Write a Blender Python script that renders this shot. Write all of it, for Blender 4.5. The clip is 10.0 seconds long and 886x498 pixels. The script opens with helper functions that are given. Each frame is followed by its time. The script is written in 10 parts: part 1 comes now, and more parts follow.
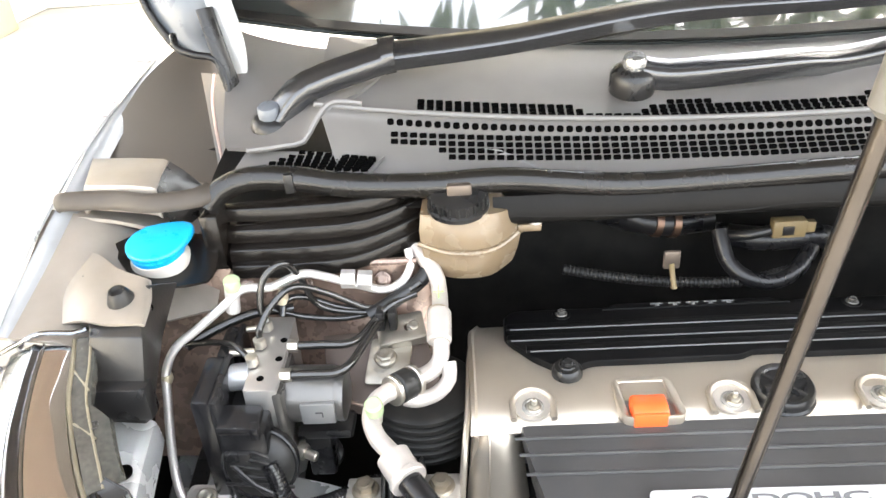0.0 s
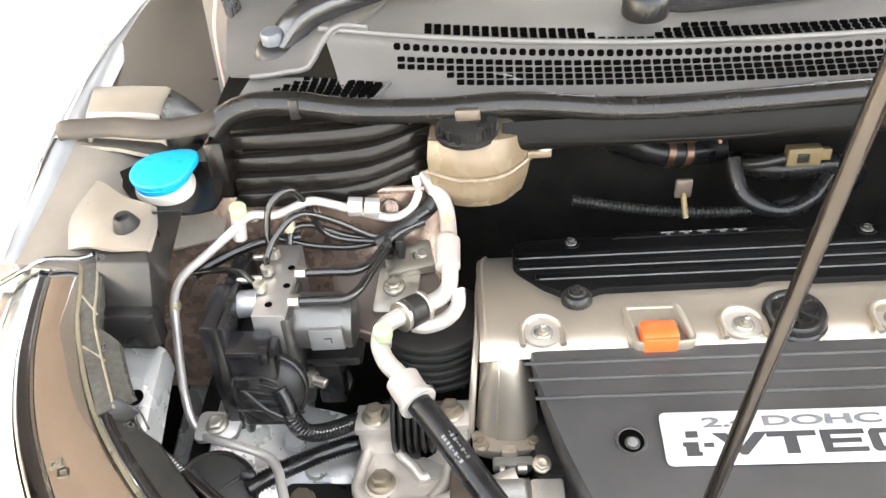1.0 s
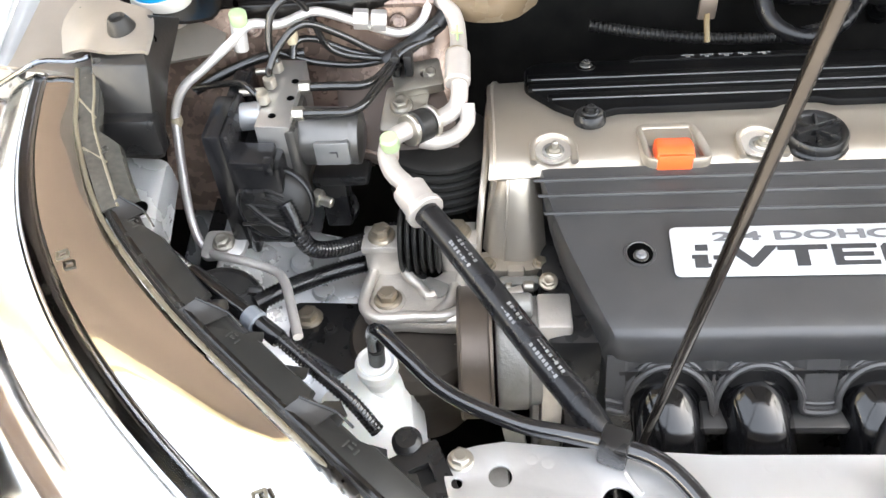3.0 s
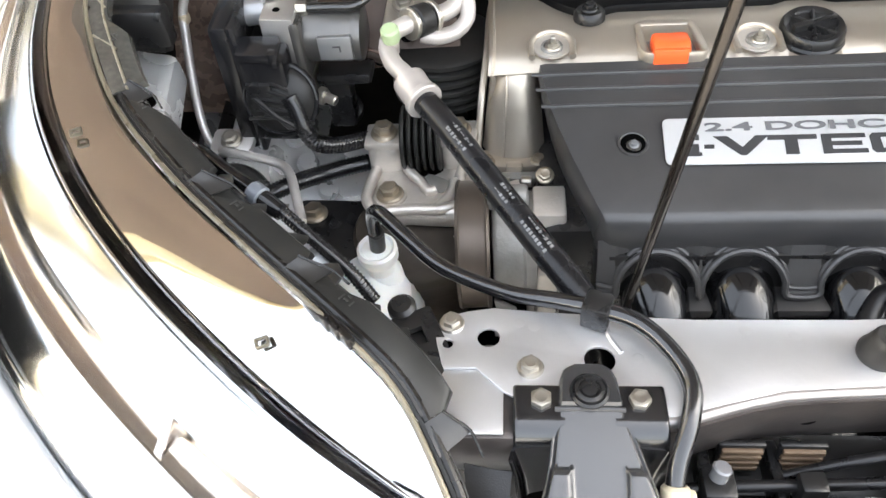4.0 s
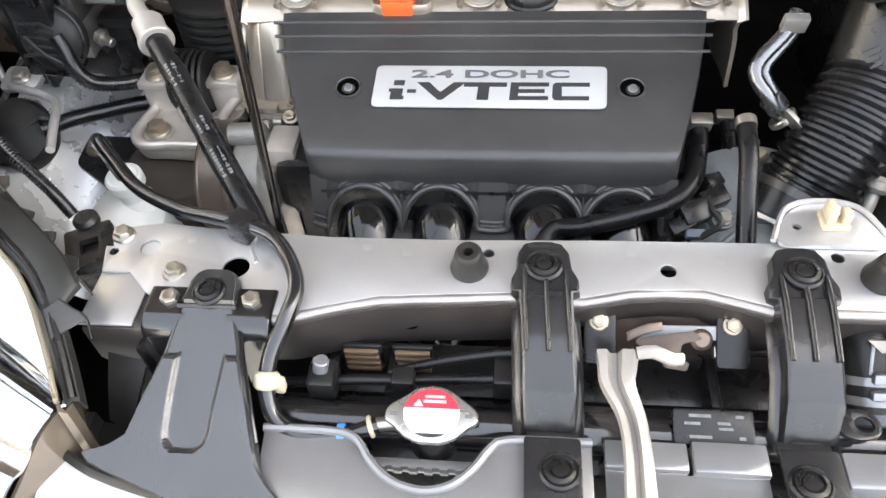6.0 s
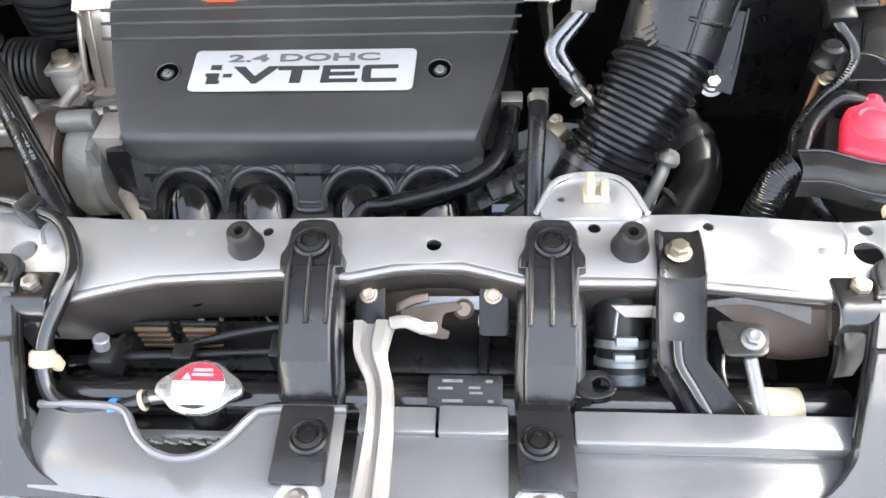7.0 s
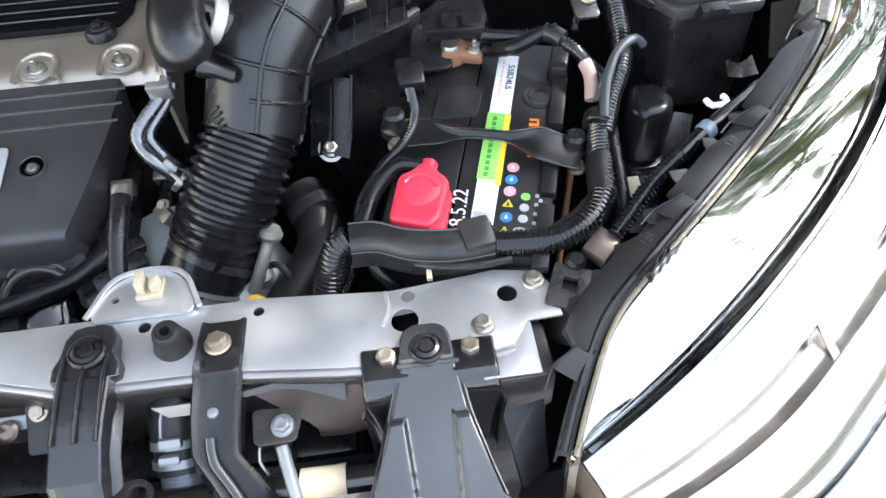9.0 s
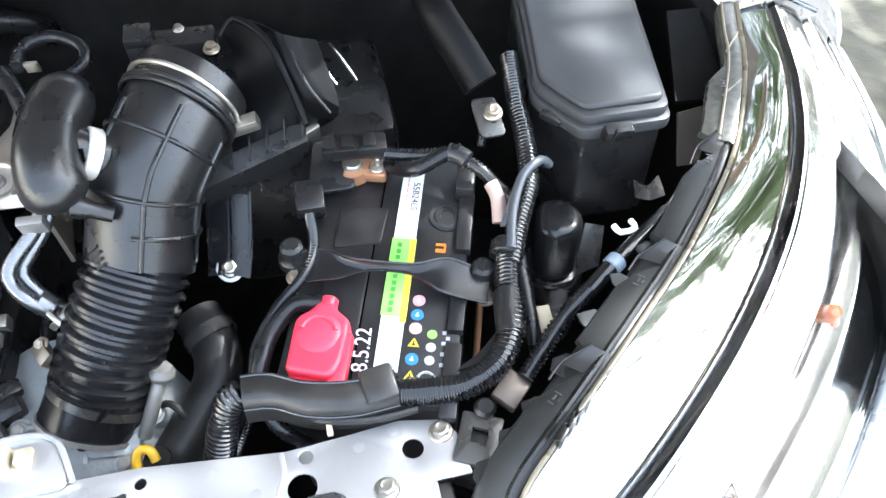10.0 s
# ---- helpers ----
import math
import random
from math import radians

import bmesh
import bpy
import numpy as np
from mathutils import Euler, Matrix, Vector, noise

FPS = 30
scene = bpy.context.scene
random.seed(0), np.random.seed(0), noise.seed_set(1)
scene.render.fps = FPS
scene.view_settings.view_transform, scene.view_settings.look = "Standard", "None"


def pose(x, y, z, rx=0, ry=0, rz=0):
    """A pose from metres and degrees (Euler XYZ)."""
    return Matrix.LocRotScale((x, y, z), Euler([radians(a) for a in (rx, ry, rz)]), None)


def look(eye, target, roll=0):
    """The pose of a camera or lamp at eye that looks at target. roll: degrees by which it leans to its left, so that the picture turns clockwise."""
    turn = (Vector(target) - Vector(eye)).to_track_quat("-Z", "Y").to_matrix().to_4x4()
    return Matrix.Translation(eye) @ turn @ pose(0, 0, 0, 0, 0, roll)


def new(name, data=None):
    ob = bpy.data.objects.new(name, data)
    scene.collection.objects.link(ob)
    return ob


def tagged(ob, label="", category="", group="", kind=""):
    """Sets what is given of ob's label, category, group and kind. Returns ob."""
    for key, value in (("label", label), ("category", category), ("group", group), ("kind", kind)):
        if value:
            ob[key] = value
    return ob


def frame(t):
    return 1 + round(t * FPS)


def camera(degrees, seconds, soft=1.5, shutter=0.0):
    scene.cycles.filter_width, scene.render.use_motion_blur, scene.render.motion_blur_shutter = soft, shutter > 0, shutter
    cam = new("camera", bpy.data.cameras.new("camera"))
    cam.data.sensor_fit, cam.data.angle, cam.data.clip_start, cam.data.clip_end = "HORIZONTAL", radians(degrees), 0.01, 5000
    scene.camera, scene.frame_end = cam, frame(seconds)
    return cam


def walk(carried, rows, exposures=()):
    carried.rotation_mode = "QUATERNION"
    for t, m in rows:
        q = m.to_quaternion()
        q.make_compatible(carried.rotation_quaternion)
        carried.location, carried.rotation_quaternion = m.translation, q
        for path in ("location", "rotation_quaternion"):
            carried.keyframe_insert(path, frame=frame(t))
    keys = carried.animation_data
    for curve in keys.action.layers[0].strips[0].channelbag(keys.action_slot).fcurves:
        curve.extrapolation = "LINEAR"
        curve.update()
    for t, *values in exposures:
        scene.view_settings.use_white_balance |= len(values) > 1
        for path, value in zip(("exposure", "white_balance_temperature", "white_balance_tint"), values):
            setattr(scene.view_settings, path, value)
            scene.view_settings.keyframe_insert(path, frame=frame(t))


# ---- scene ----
cam = camera(61.5, 10.0)
ROWS = [
    (0, -0.3719, -0.2073, 1.3511, 59.66, 3.95, 1.23),
    (0.5, -0.3751, -0.2106, 1.3375, 57.88, 4.08, 1.22),
    (1, -0.3759, -0.2128, 1.3257, 56.04, 4.34, 1.53),
    (1.5, -0.3774, -0.2149, 1.3079, 53.59, 4.50, 1.78),
    (2, -0.3775, -0.2173, 1.2941, 51.29, 4.69, 1.76),
    (2.5, -0.3815, -0.2285, 1.2800, 49.16, 4.29, 2.16),
    (3.8, -0.3748, -0.2727, 1.2509, 44.09, 3.78, 2.83),
    (4, -0.3651, -0.2886, 1.2479, 43.29, 4.56, 3.56),
    (4.5, -0.3175, -0.3158, 1.2514, 42.50, 4.51, 4.76),
    (5, -0.2456, -0.3295, 1.2521, 41.38, 4.09, 4.63),
    (5.2, -0.2131, -0.3345, 1.2541, 41.31, 3.94, 4.55),
    (6.3, -0.0681, -0.3424, 1.2551, 40.90, 2.83, 4.85),
    (6.5, -0.0354, -0.3438, 1.2522, 40.51, 2.54, 4.31),
    (7, 0.0424, -0.3484, 1.2593, 39.77, 3.25, 3.05),
    (7.5, 0.1053, -0.3541, 1.2596, 39.44, 3.12, 1.48),
    (8, 0.1840, -0.3492, 1.2617, 39.43, 1.51, -1.21),
    (8.5, 0.2523, -0.3363, 1.2712, 40.04, 2.22, -3.82),
    (9, 0.2960, -0.3209, 1.2788, 41.05, 1.90, -7.44),
    (9.5, 0.3224, -0.2902, 1.2908, 41.94, 0.46, -10.13),
    (10, 0.3361, -0.2410, 1.3126, 42.97, -0.48, -11.96),
]
EXPOSURES = [(0.0, 3.32, 6750, 8), (1.0, 3.34, 6950, 8), (1.5, 3.38, 6950, 8), (2.5, 3.20, 6700, 8), (4.0, 2.72, 6650, 8), (4.5, 2.3, 6700, 8), (6.5, 2.68, 6500, 9), (8.0, 2.52, 5950, 7), (9.0, 2.24, 5850, 7), (10.0, 2.90, 5750, 6)]
walk(cam, [(t, pose(x, y, z, rx, ry, rz)) for t, x, y, z, rx, ry, rz in ROWS], EXPOSURES)

# ---- light: hazy white sky, sun from behind the raised hood through a palm ----
SUN_EL, SUN_AZ = 48.0, 70.0      # azimuth from +y towards +x
world = bpy.data.worlds.new("sky")
scene.world = world
world.use_nodes = True
wn = world.node_tree.nodes
sky = wn.new("ShaderNodeTexSky")
sky.sky_type, sky.sun_disc = "NISHITA", False
sky.sun_elevation, sky.sun_rotation = radians(SUN_EL), radians(SUN_AZ)
sky.air_density, sky.dust_density = 1.0, 4.0
wn["Background"].inputs["Strength"].default_value = 0.15
pale = wn.new("ShaderNodeHueSaturation")
pale.inputs["Saturation"].default_value = 0.55
world.node_tree.links.new(sky.outputs[0], pale.inputs["Color"])
haze = wn.new("ShaderNodeMix")
haze.data_type, haze.blend_type = "RGBA", "ADD"
haze.inputs[0].default_value = 1.0
haze.inputs[7].default_value = (1.55, 1.6, 1.68, 1)
world.node_tree.links.new(pale.outputs[0], haze.inputs[6])
world.node_tree.links.new(haze.outputs[2], wn["Background"].inputs["Color"])
sun = new("sun", bpy.data.lights.new("sun", "SUN"))
sun.data.energy, sun.data.angle, sun.data.color = 4.6, radians(0.5), (1.0, 0.95, 0.88)
SUN_DIR = Vector((math.sin(radians(SUN_AZ)) * math.cos(radians(SUN_EL)), math.cos(radians(SUN_AZ)) * math.cos(radians(SUN_EL)), math.sin(radians(SUN_EL))))
sun.matrix_world = look((0, 0, 0), -SUN_DIR)


# ---- materials ----
def surf(name, col, rough=0.5, metal=0.0, var=0.18, big=14.0, fine=260.0, bump=0.06, rvar=0.07, coat=0.0, dust=0.0, dustcol=(0.35, 0.31, 0.26), spec=0.5, sss=0.0, alpha=1.0):
    """A surface with tone and gloss that vary at two scales, fine relief and a film of dust in patches."""
    m = bpy.data.materials.new(name)
    m.use_nodes = True
    nt = m.node_tree
    n, l = nt.nodes, nt.links
    b = n["Principled BSDF"]
    co = n.new("ShaderNodeTexCoord")
    n1, n2, n3 = (n.new("ShaderNodeTexNoise") for _ in range(3))
    for node, sc, det in ((n1, big, 4.0), (n2, fine, 3.0), (n3, big * 3.0, 8.0)):
        node.inputs["Scale"].default_value, node.inputs["Detail"].default_value = sc, det
        l.new(co.outputs["Object"], node.inputs["Vector"])
    r1 = n.new("ShaderNodeMapRange")
    r1.inputs[1].default_value, r1.inputs[2].default_value = 0.3, 0.7
    r1.inputs[3].default_value, r1.inputs[4].default_value = 1.0 - var, 1.0 + var
    l.new(n1.outputs["Fac"], r1.inputs[0])
    mul = n.new("ShaderNodeVectorMath")
    mul.operation = "SCALE"
    mul.inputs[0].default_value = col
    l.new(r1.outputs[0], mul.inputs["Scale"])
    out = mul.outputs[0]
    if dust:
        r3 = n.new("ShaderNodeMapRange")
        r3.inputs[1].default_value, r3.inputs[2].default_value = 0.3, 0.95
        r3.inputs[3].default_value, r3.inputs[4].default_value = 0.0, dust
        l.new(n3.outputs["Fac"], r3.inputs[0])
        mix = n.new("ShaderNodeMix")
        mix.data_type = "RGBA"
        mix.inputs[7].default_value = (*dustcol, 1)
        l.new(r3.outputs[0], mix.inputs[0])
        l.new(out, mix.inputs[6])
        out = mix.outputs[2]
    l.new(out, b.inputs["Base Color"])
    r2 = n.new("ShaderNodeMapRange")
    r2.inputs[1].default_value, r2.inputs[2].default_value = 0.2, 0.8
    r2.inputs[3].default_value, r2.inputs[4].default_value = max(0.02, rough - rvar), min(1.0, rough + rvar)
    l.new(n3.outputs["Fac"], r2.inputs[0])
    l.new(r2.outputs[0], b.inputs["Roughness"])
    b.inputs["Metallic"].default_value = metal
    b.inputs["Coat Weight"].default_value = coat
    b.inputs["Coat Roughness"].default_value = 0.08
    b.inputs["Specular IOR Level"].default_value = spec
    if sss:
        b.inputs["Subsurface Weight"].default_value = sss
        b.inputs["Subsurface Radius"].default_value = (0.012, 0.009, 0.006)
        b.inputs["Subsurface Scale"].default_value = 1.0
    if bump:
        bp = n.new("ShaderNodeBump")
        bp.inputs["Strength"].default_value, bp.inputs["Distance"].default_value = bump, 0.002
        l.new(n2.outputs["Fac"], bp.inputs["Height"])
        l.new(bp.outputs[0], b.inputs["Normal"])
    return m


def glassy(name, tint=(1, 1, 1), rough=0.02):
    """Thin clear plastic: see-through, with a mirror gloss that grows at a slant."""
    m = bpy.data.materials.new(name)
    m.use_nodes = True
    n, l = m.node_tree.nodes, m.node_tree.links
    n.remove(n["Principled BSDF"])
    tr, gl, mx, fr = n.new("ShaderNodeBsdfTransparent"), n.new("ShaderNodeBsdfGlossy"), n.new("ShaderNodeMixShader"), n.new("ShaderNodeFresnel")
    tr.inputs[0].default_value = (*tint, 1)
    gl.inputs["Roughness"].default_value = rough
    fr.inputs["IOR"].default_value = 1.16
    l.new(fr.outputs[0], mx.inputs[0])
    l.new(tr.outputs[0], mx.inputs[1])
    l.new(gl.outputs[0], mx.inputs[2])
    l.new(mx.outputs[0], n["Material Output"].inputs["Surface"])
    return m


M_BLACK = surf("black_plastic", (0.0085, 0.0085, 0.009), 0.29, dust=0.03, bump=0.05, fine=900, spec=0.36)
M_GLOSSBLACK = surf("shiny_black_plastic", (0.007, 0.007, 0.008), 0.16, rvar=0.04, dust=0.02, bump=0.03, spec=0.8)
M_COVER = surf("charcoal_cover_plastic", (0.037, 0.0363, 0.0365), 0.35, rvar=0.04, dust=0.03, bump=0.10, fine=900)
M_STAY = surf("satin_stay_plastic", (0.020, 0.0205, 0.022), 0.23, rvar=0.04, dust=0.02, bump=0.04, fine=900, spec=0.8, coat=0.2)
M_TRIM = surf("grey_black_trim_plastic", (0.13, 0.13, 0.135), 0.22, spec=1.0, coat=0.7, dust=0.06, bump=0.06, fine=700, var=0.08, rvar=0.04)
M_ARM = surf("smooth_black_arm_plastic", (0.013, 0.013, 0.0145), 0.24, rvar=0.03, dust=0.02, bump=0.03, fine=900, spec=0.55)
# Cover plastic darkened in its colour for the shade under the hood.
M_RIBBED = surf("black_coil_cover_plastic", (0.0030, 0.0030, 0.0033), 0.40, rvar=0.04, dust=0.006, bump=0.08, fine=900, spec=0.1)
M_RAIL = surf("dull_black_rail", (0.0045, 0.0042, 0.0040), 0.5, dust=0.01, spec=0.12)
M_GRILLEBLACK = surf("matt_black_filler_plastic", (0.012, 0.012, 0.0125), 0.4, dust=0.04, bump=0.06)
M_RUBBER = surf("black_rubber", (0.009, 0.009, 0.009), 0.42, dust=0.05, bump=0.08, spec=0.3)
M_DUSTRUB = surf("dusty_rubber_seal", (0.0065, 0.0058, 0.0052), 0.25, var=0.1, dust=0.015, bump=0.04, fine=700, spec=0.42)
M_HOSE = surf("hose_rubber", (0.006, 0.006, 0.007), 0.28, dust=0.02, bump=0.05, fine=900, spec=0.32)
M_SILVER = surf("silver_painted_steel", (0.59, 0.59, 0.595), 0.33, metal=0.75, var=0.06, rvar=0.06, bump=0.05, dust=0.05, dustcol=(0.42, 0.39, 0.35))
# Silver bar paint, darkened: shade on the web and posts is in the colour.
M_WEB = surf("shaded_silver_web_paint", (0.050, 0.043, 0.041), 0.34, metal=0.4, var=0.15, bump=0.05, dust=0.1)
M_BODY = surf("silver_car_paint", (0.58, 0.59, 0.60), 0.3, metal=0.45, var=0.03, coat=0.8, bump=0.0)
M_TITAN = surf("beige_grey_body_paint", (0.255, 0.226, 0.196), 0.40, metal=0.4, var=0.15, dust=0.25, bump=0.06)
M_CAST = surf("cast_aluminium", (0.62, 0.58, 0.53), 0.42, metal=0.7, var=0.22, bump=0.25, fine=420, dust=0.28, dustcol=(0.26, 0.22, 0.17))
M_CASTD = surf("dirty_cast_aluminium", (0.30, 0.29, 0.27), 0.55, metal=0.6, var=0.3, bump=0.3, fine=320, dust=0.35, dustcol=(0.12, 0.10, 0.08))
M_VALVE = surf("champagne_valve_cover_paint", (0.46, 0.41, 0.342), 0.36, metal=0.8, var=0.08, bump=0.1, fine=900)
M_TUBE = surf("dull_aluminium_tube", (0.45, 0.44, 0.42), 0.36, metal=0.75, var=0.15, bump=0.06, dust=0.2)
M_STEEL = surf("zinc_plated_steel", (0.42, 0.395, 0.345), 0.34, metal=0.9, var=0.2, bump=0.08, dust=0.15)
M_BRASS = surf("yellow_zinc_bolt", (0.36, 0.31, 0.24), 0.4, metal=0.85, var=0.25, bump=0.1, dust=0.2)
M_RUST = surf("rusty_copper_terminal", (0.34, 0.17, 0.09), 0.6, metal=0.4, var=0.4, bump=0.3)
M_WHITE = surf("milky_white_plastic", (0.72, 0.73, 0.70), 0.4, var=0.06, bump=0.03, dust=0.12, sss=0.2)
M_NECK = surf("greyed_translucent_plastic", (0.46, 0.44, 0.40), 0.4, var=0.12, bump=0.03, dust=0.15, sss=0.2)
M_AMBER = surf("yellowed_reservoir_plastic", (0.135, 0.099, 0.062), 0.26, var=0.2, bump=0.03, dust=0.12, sss=0.12)
M_BLUE = surf("blue_cap_plastic", (0.0, 0.28, 0.60), 0.3, var=0.05, bump=0.03, rvar=0.05)
M_GREENCAP = surf("pale_green_cap", (0.30, 0.375, 0.215), 0.4, var=0.05)
M_ORANGE = surf("orange_handle_plastic", (0.85, 0.108, 0.024), 0.35, var=0.06)
M_RED = surf("red_terminal_cover", (0.75, 0.03, 0.06), 0.35, var=0.08)
M_YELLOW = surf("yellow_ring_plastic", (0.75, 0.45, 0.03), 0.4, var=0.08)
M_CREAM = surf("cream_clip_plastic", (0.46, 0.40, 0.28), 0.45, var=0.1, dust=0.1)
M_CHROME = surf("chrome_bezel", (0.56, 0.555, 0.54), 0.05, metal=1.0, var=0.02, rvar=0.03, bump=0.0)
M_PLATE = surf("brushed_name_plate", (0.62, 0.63, 0.64), 0.35, metal=0.5, var=0.04, bump=0.03)
M_INK = surf("dark_printed_ink", (0.03, 0.03, 0.032), 0.45, var=0.05, bump=0.0)
M_GREYINK = surf("grey_printed_ink", (0.11, 0.11, 0.115), 0.45, var=0.05, bump=0.0)
M_FADEINK = surf("faded_print", (0.14, 0.14, 0.14), 0.5, var=0.3, big=200.0, bump=0.0)
M_PALEINK = surf("pale_printed_ink", (0.45, 0.45, 0.45), 0.5, var=0.1, bump=0.0)
M_PAPER = surf("white_label_paper", (0.78, 0.79, 0.80), 0.35, var=0.04, bump=0.0)
M_LABGREEN = surf("green_label_print", (0.26, 0.56, 0.12), 0.35, var=0.05, bump=0.0)
M_LABORANGE = surf("orange_label_print", (0.85, 0.22, 0.03), 0.35, var=0.05, bump=0.0)
M_LABBLUE = surf("blue_label_print", (0.05, 0.22, 0.60), 0.35, var=0.05, bump=0.0)
M_LABPINK = surf("pink_label_print", (0.75, 0.35, 0.38), 0.35, var=0.05, bump=0.0)
M_LABYEL = surf("yellow_label_print", (0.80, 0.60, 0.05), 0.35, var=0.05, bump=0.0)
M_CAPRED = surf("red_label_print", (0.62, 0.03, 0.05), 0.35, var=0.05, bump=0.0)
M_BATT = surf("battery_case_plastic", (0.010, 0.010, 0.011), 0.36, dust=0.05, bump=0.12, fine=900, spec=0.36)
# Near black: the deep bay's shade is put into the metal's colour.
M_BAY = surf("near_black_bay_metal", (0.005, 0.0049, 0.0047), 0.7, var=0.3, dust=0.03, spec=0.1)
M_SHEET = surf("bare_grey_sheet_metal", (0.62, 0.625, 0.63), 0.28, metal=0.6, var=0.06, big=9.0, rvar=0.06, dust=0.0, bump=0.0, fine=300)
M_CONCRETE = surf("sunlit_concrete", (0.40, 0.39, 0.37), 0.85, var=0.15, big=2.0, fine=80, bump=0.3)
M_PLASTER = surf("cream_plaster", (0.78, 0.74, 0.66), 0.8, var=0.06, big=2.0, fine=60, bump=0.2)
M_BEAM = surf("ochre_painted_beam", (0.50, 0.42, 0.26), 0.7, var=0.1, big=3.0, fine=60)
M_ROOFING = surf("brown_roof_sheet", (0.155, 0.119, 0.100), 0.7, var=0.12, big=1.5, fine=40)
M_UNDERHOOD = surf("hood_underside_paint", (0.075, 0.062, 0.053), 0.5, var=0.1, bump=0.05)
M_SOIL = surf("leafy_brown_soil", (0.055, 0.048, 0.032), 0.9, var=0.6, big=9.0, fine=60, bump=0.6, dust=0.25, dustcol=(0.09, 0.10, 0.05))
M_LEAF = surf("palm_leaf", (0.06, 0.10, 0.03), 0.45, var=0.4, big=6.0)
M_BARK = surf("bark", (0.16, 0.12, 0.08), 0.9, var=0.3, big=8.0, fine=60, bump=0.6)
M_WINDOW = surf("windscreen_glass", (0.02, 0.025, 0.025), 0.02, var=0.02, rvar=0.01, bump=0.0, coat=1.0, spec=1.0)
M_LENS = glassy("clear_lens_plastic")
M_BROWN = surf("brown_fin_plastic", (0.11, 0.072, 0.042), 0.5)
M_BROWNMETAL = surf("worn_brown_pulley_steel", (0.10, 0.08, 0.065), 0.4, metal=0.5, var=0.2)
M_CASTG = surf("grey_green_cast_metal", (0.30, 0.315, 0.315), 0.5, metal=0.35, var=0.3, bump=0.35, fine=300, dust=0.3, dustcol=(0.22, 0.22, 0.21))
M_COWL = surf("weathered_cowl_plastic", (0.092, 0.088, 0.085), 0.40, var=0.10, rvar=0.05, dust=0.04, bump=0.04, fine=900, spec=0.7)
# Black fill that paints the darkness inside holes, slots and seams.
M_VOID = surf("opening_shade_black", (0.002, 0.002, 0.002), 0.9, bump=0.0, spec=0.0)
M_DUCT = surf("dusty_duct_plastic", (0.0055, 0.0044, 0.0037), 0.23, var=0.1, rvar=0.05, dust=0.01, bump=0.03, fine=700, spec=0.3)
M_GREYCAP = surf("grey_pivot_cap", (0.10, 0.11, 0.125), 0.3)
M_WIPER = surf("wiper_arm_paint", (0.014, 0.014, 0.015), 0.20, rvar=0.03, dust=0.02, bump=0.02, spec=1.0)
# Darker copy of the silver body paint, its shade put into the colour.
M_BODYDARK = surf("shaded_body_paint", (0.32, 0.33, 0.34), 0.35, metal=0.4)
M_TITANB = surf("brown_grey_body_paint", (0.20, 0.140, 0.110), 0.28, metal=0.5, var=0.4, big=26.0, dust=0.22, dustcol=(0.06, 0.038, 0.03), bump=0.08, fine=160, coat=0.3)
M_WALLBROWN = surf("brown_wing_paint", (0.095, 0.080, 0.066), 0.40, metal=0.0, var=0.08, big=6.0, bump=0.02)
M_COPPER = surf("copper_spring_clamp", (0.14, 0.085, 0.06), 0.35, metal=0.8)
# Connector and tag plastic, darkened in colour for the shade behind the engine.
M_OLDTAN = surf("dimmed_tan_plastic", (0.13, 0.095, 0.045), 0.5)
M_BLOCK = surf("machined_aluminium", (0.44, 0.43, 0.415), 0.36, metal=0.85, var=0.14, dust=0.15)
M_MOTOR = surf("grey_motor_can", (0.11, 0.107, 0.104), 0.36, metal=0.8, var=0.12, dust=0.12)
M_SATINBLACK = surf("satin_black_housing_plastic", (0.008, 0.008, 0.009), 0.24, spec=0.4, dust=0.02, bump=0.04, fine=900)
M_MOTORPAD = surf("grey_motor_pad", (0.24, 0.24, 0.24), 0.35, metal=0.6)
M_ACPIPE = surf("dull_aluminium_ac_pipe", (0.56, 0.54, 0.52), 0.36, metal=0.55, var=0.15, bump=0.06, dust=0.15)
M_RUNNER = surf("polished_black_runner_plastic", (0.005, 0.005, 0.0055), 0.11, rvar=0.03, bump=0.02, spec=0.5)
M_CUP = surf("dusty_brown_rubber", (0.040, 0.033, 0.027), 0.5, var=0.2, dust=0.2, dustcol=(0.10, 0.085, 0.065), spec=0.3)
# Silver paint with the front lip's shade put into its colour.
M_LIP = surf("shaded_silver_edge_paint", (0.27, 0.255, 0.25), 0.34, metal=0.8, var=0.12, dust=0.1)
M_BENTPIPE = surf("bright_bent_aluminium", (0.17, 0.173, 0.178), 0.27, metal=0.9, var=0.15, rvar=0.06, bump=0.04, dust=0.12)
M_PIPE = surf("black_coated_pipe", (0.010, 0.0095, 0.009), 0.22, dust=0.02, spec=0.7)
M_TUBEW = surf("pale_aluminium_pipe", (0.42, 0.385, 0.355), 0.42, metal=0.35, var=0.18, bump=0.08, dust=0.2, dustcol=(0.32, 0.27, 0.22))
M_ROD = surf("dark_rod_steel", (0.036, 0.031, 0.027), 0.16, metal=0.9, var=0.2, dust=0.05, rvar=0.05)
M_GRIP = surf("pale_grey_grip_foam", (0.075, 0.07, 0.062), 0.6, bump=0.2)
M_BLUEGREY = surf("blue_grey_plastic", (0.12, 0.15, 0.19), 0.4)
M_LABDKGREEN = surf("dark_green_print", (0.06, 0.30, 0.04), 0.4, var=0.05, bump=0.0)
M_PINKTAPE = surf("faded_pink_tape", (0.42, 0.30, 0.26), 0.5, var=0.25)
M_CHANNEL = surf("dusty_channel_plastic", (0.012, 0.0115, 0.0113), 0.32, dust=0.08, spec=0.4)
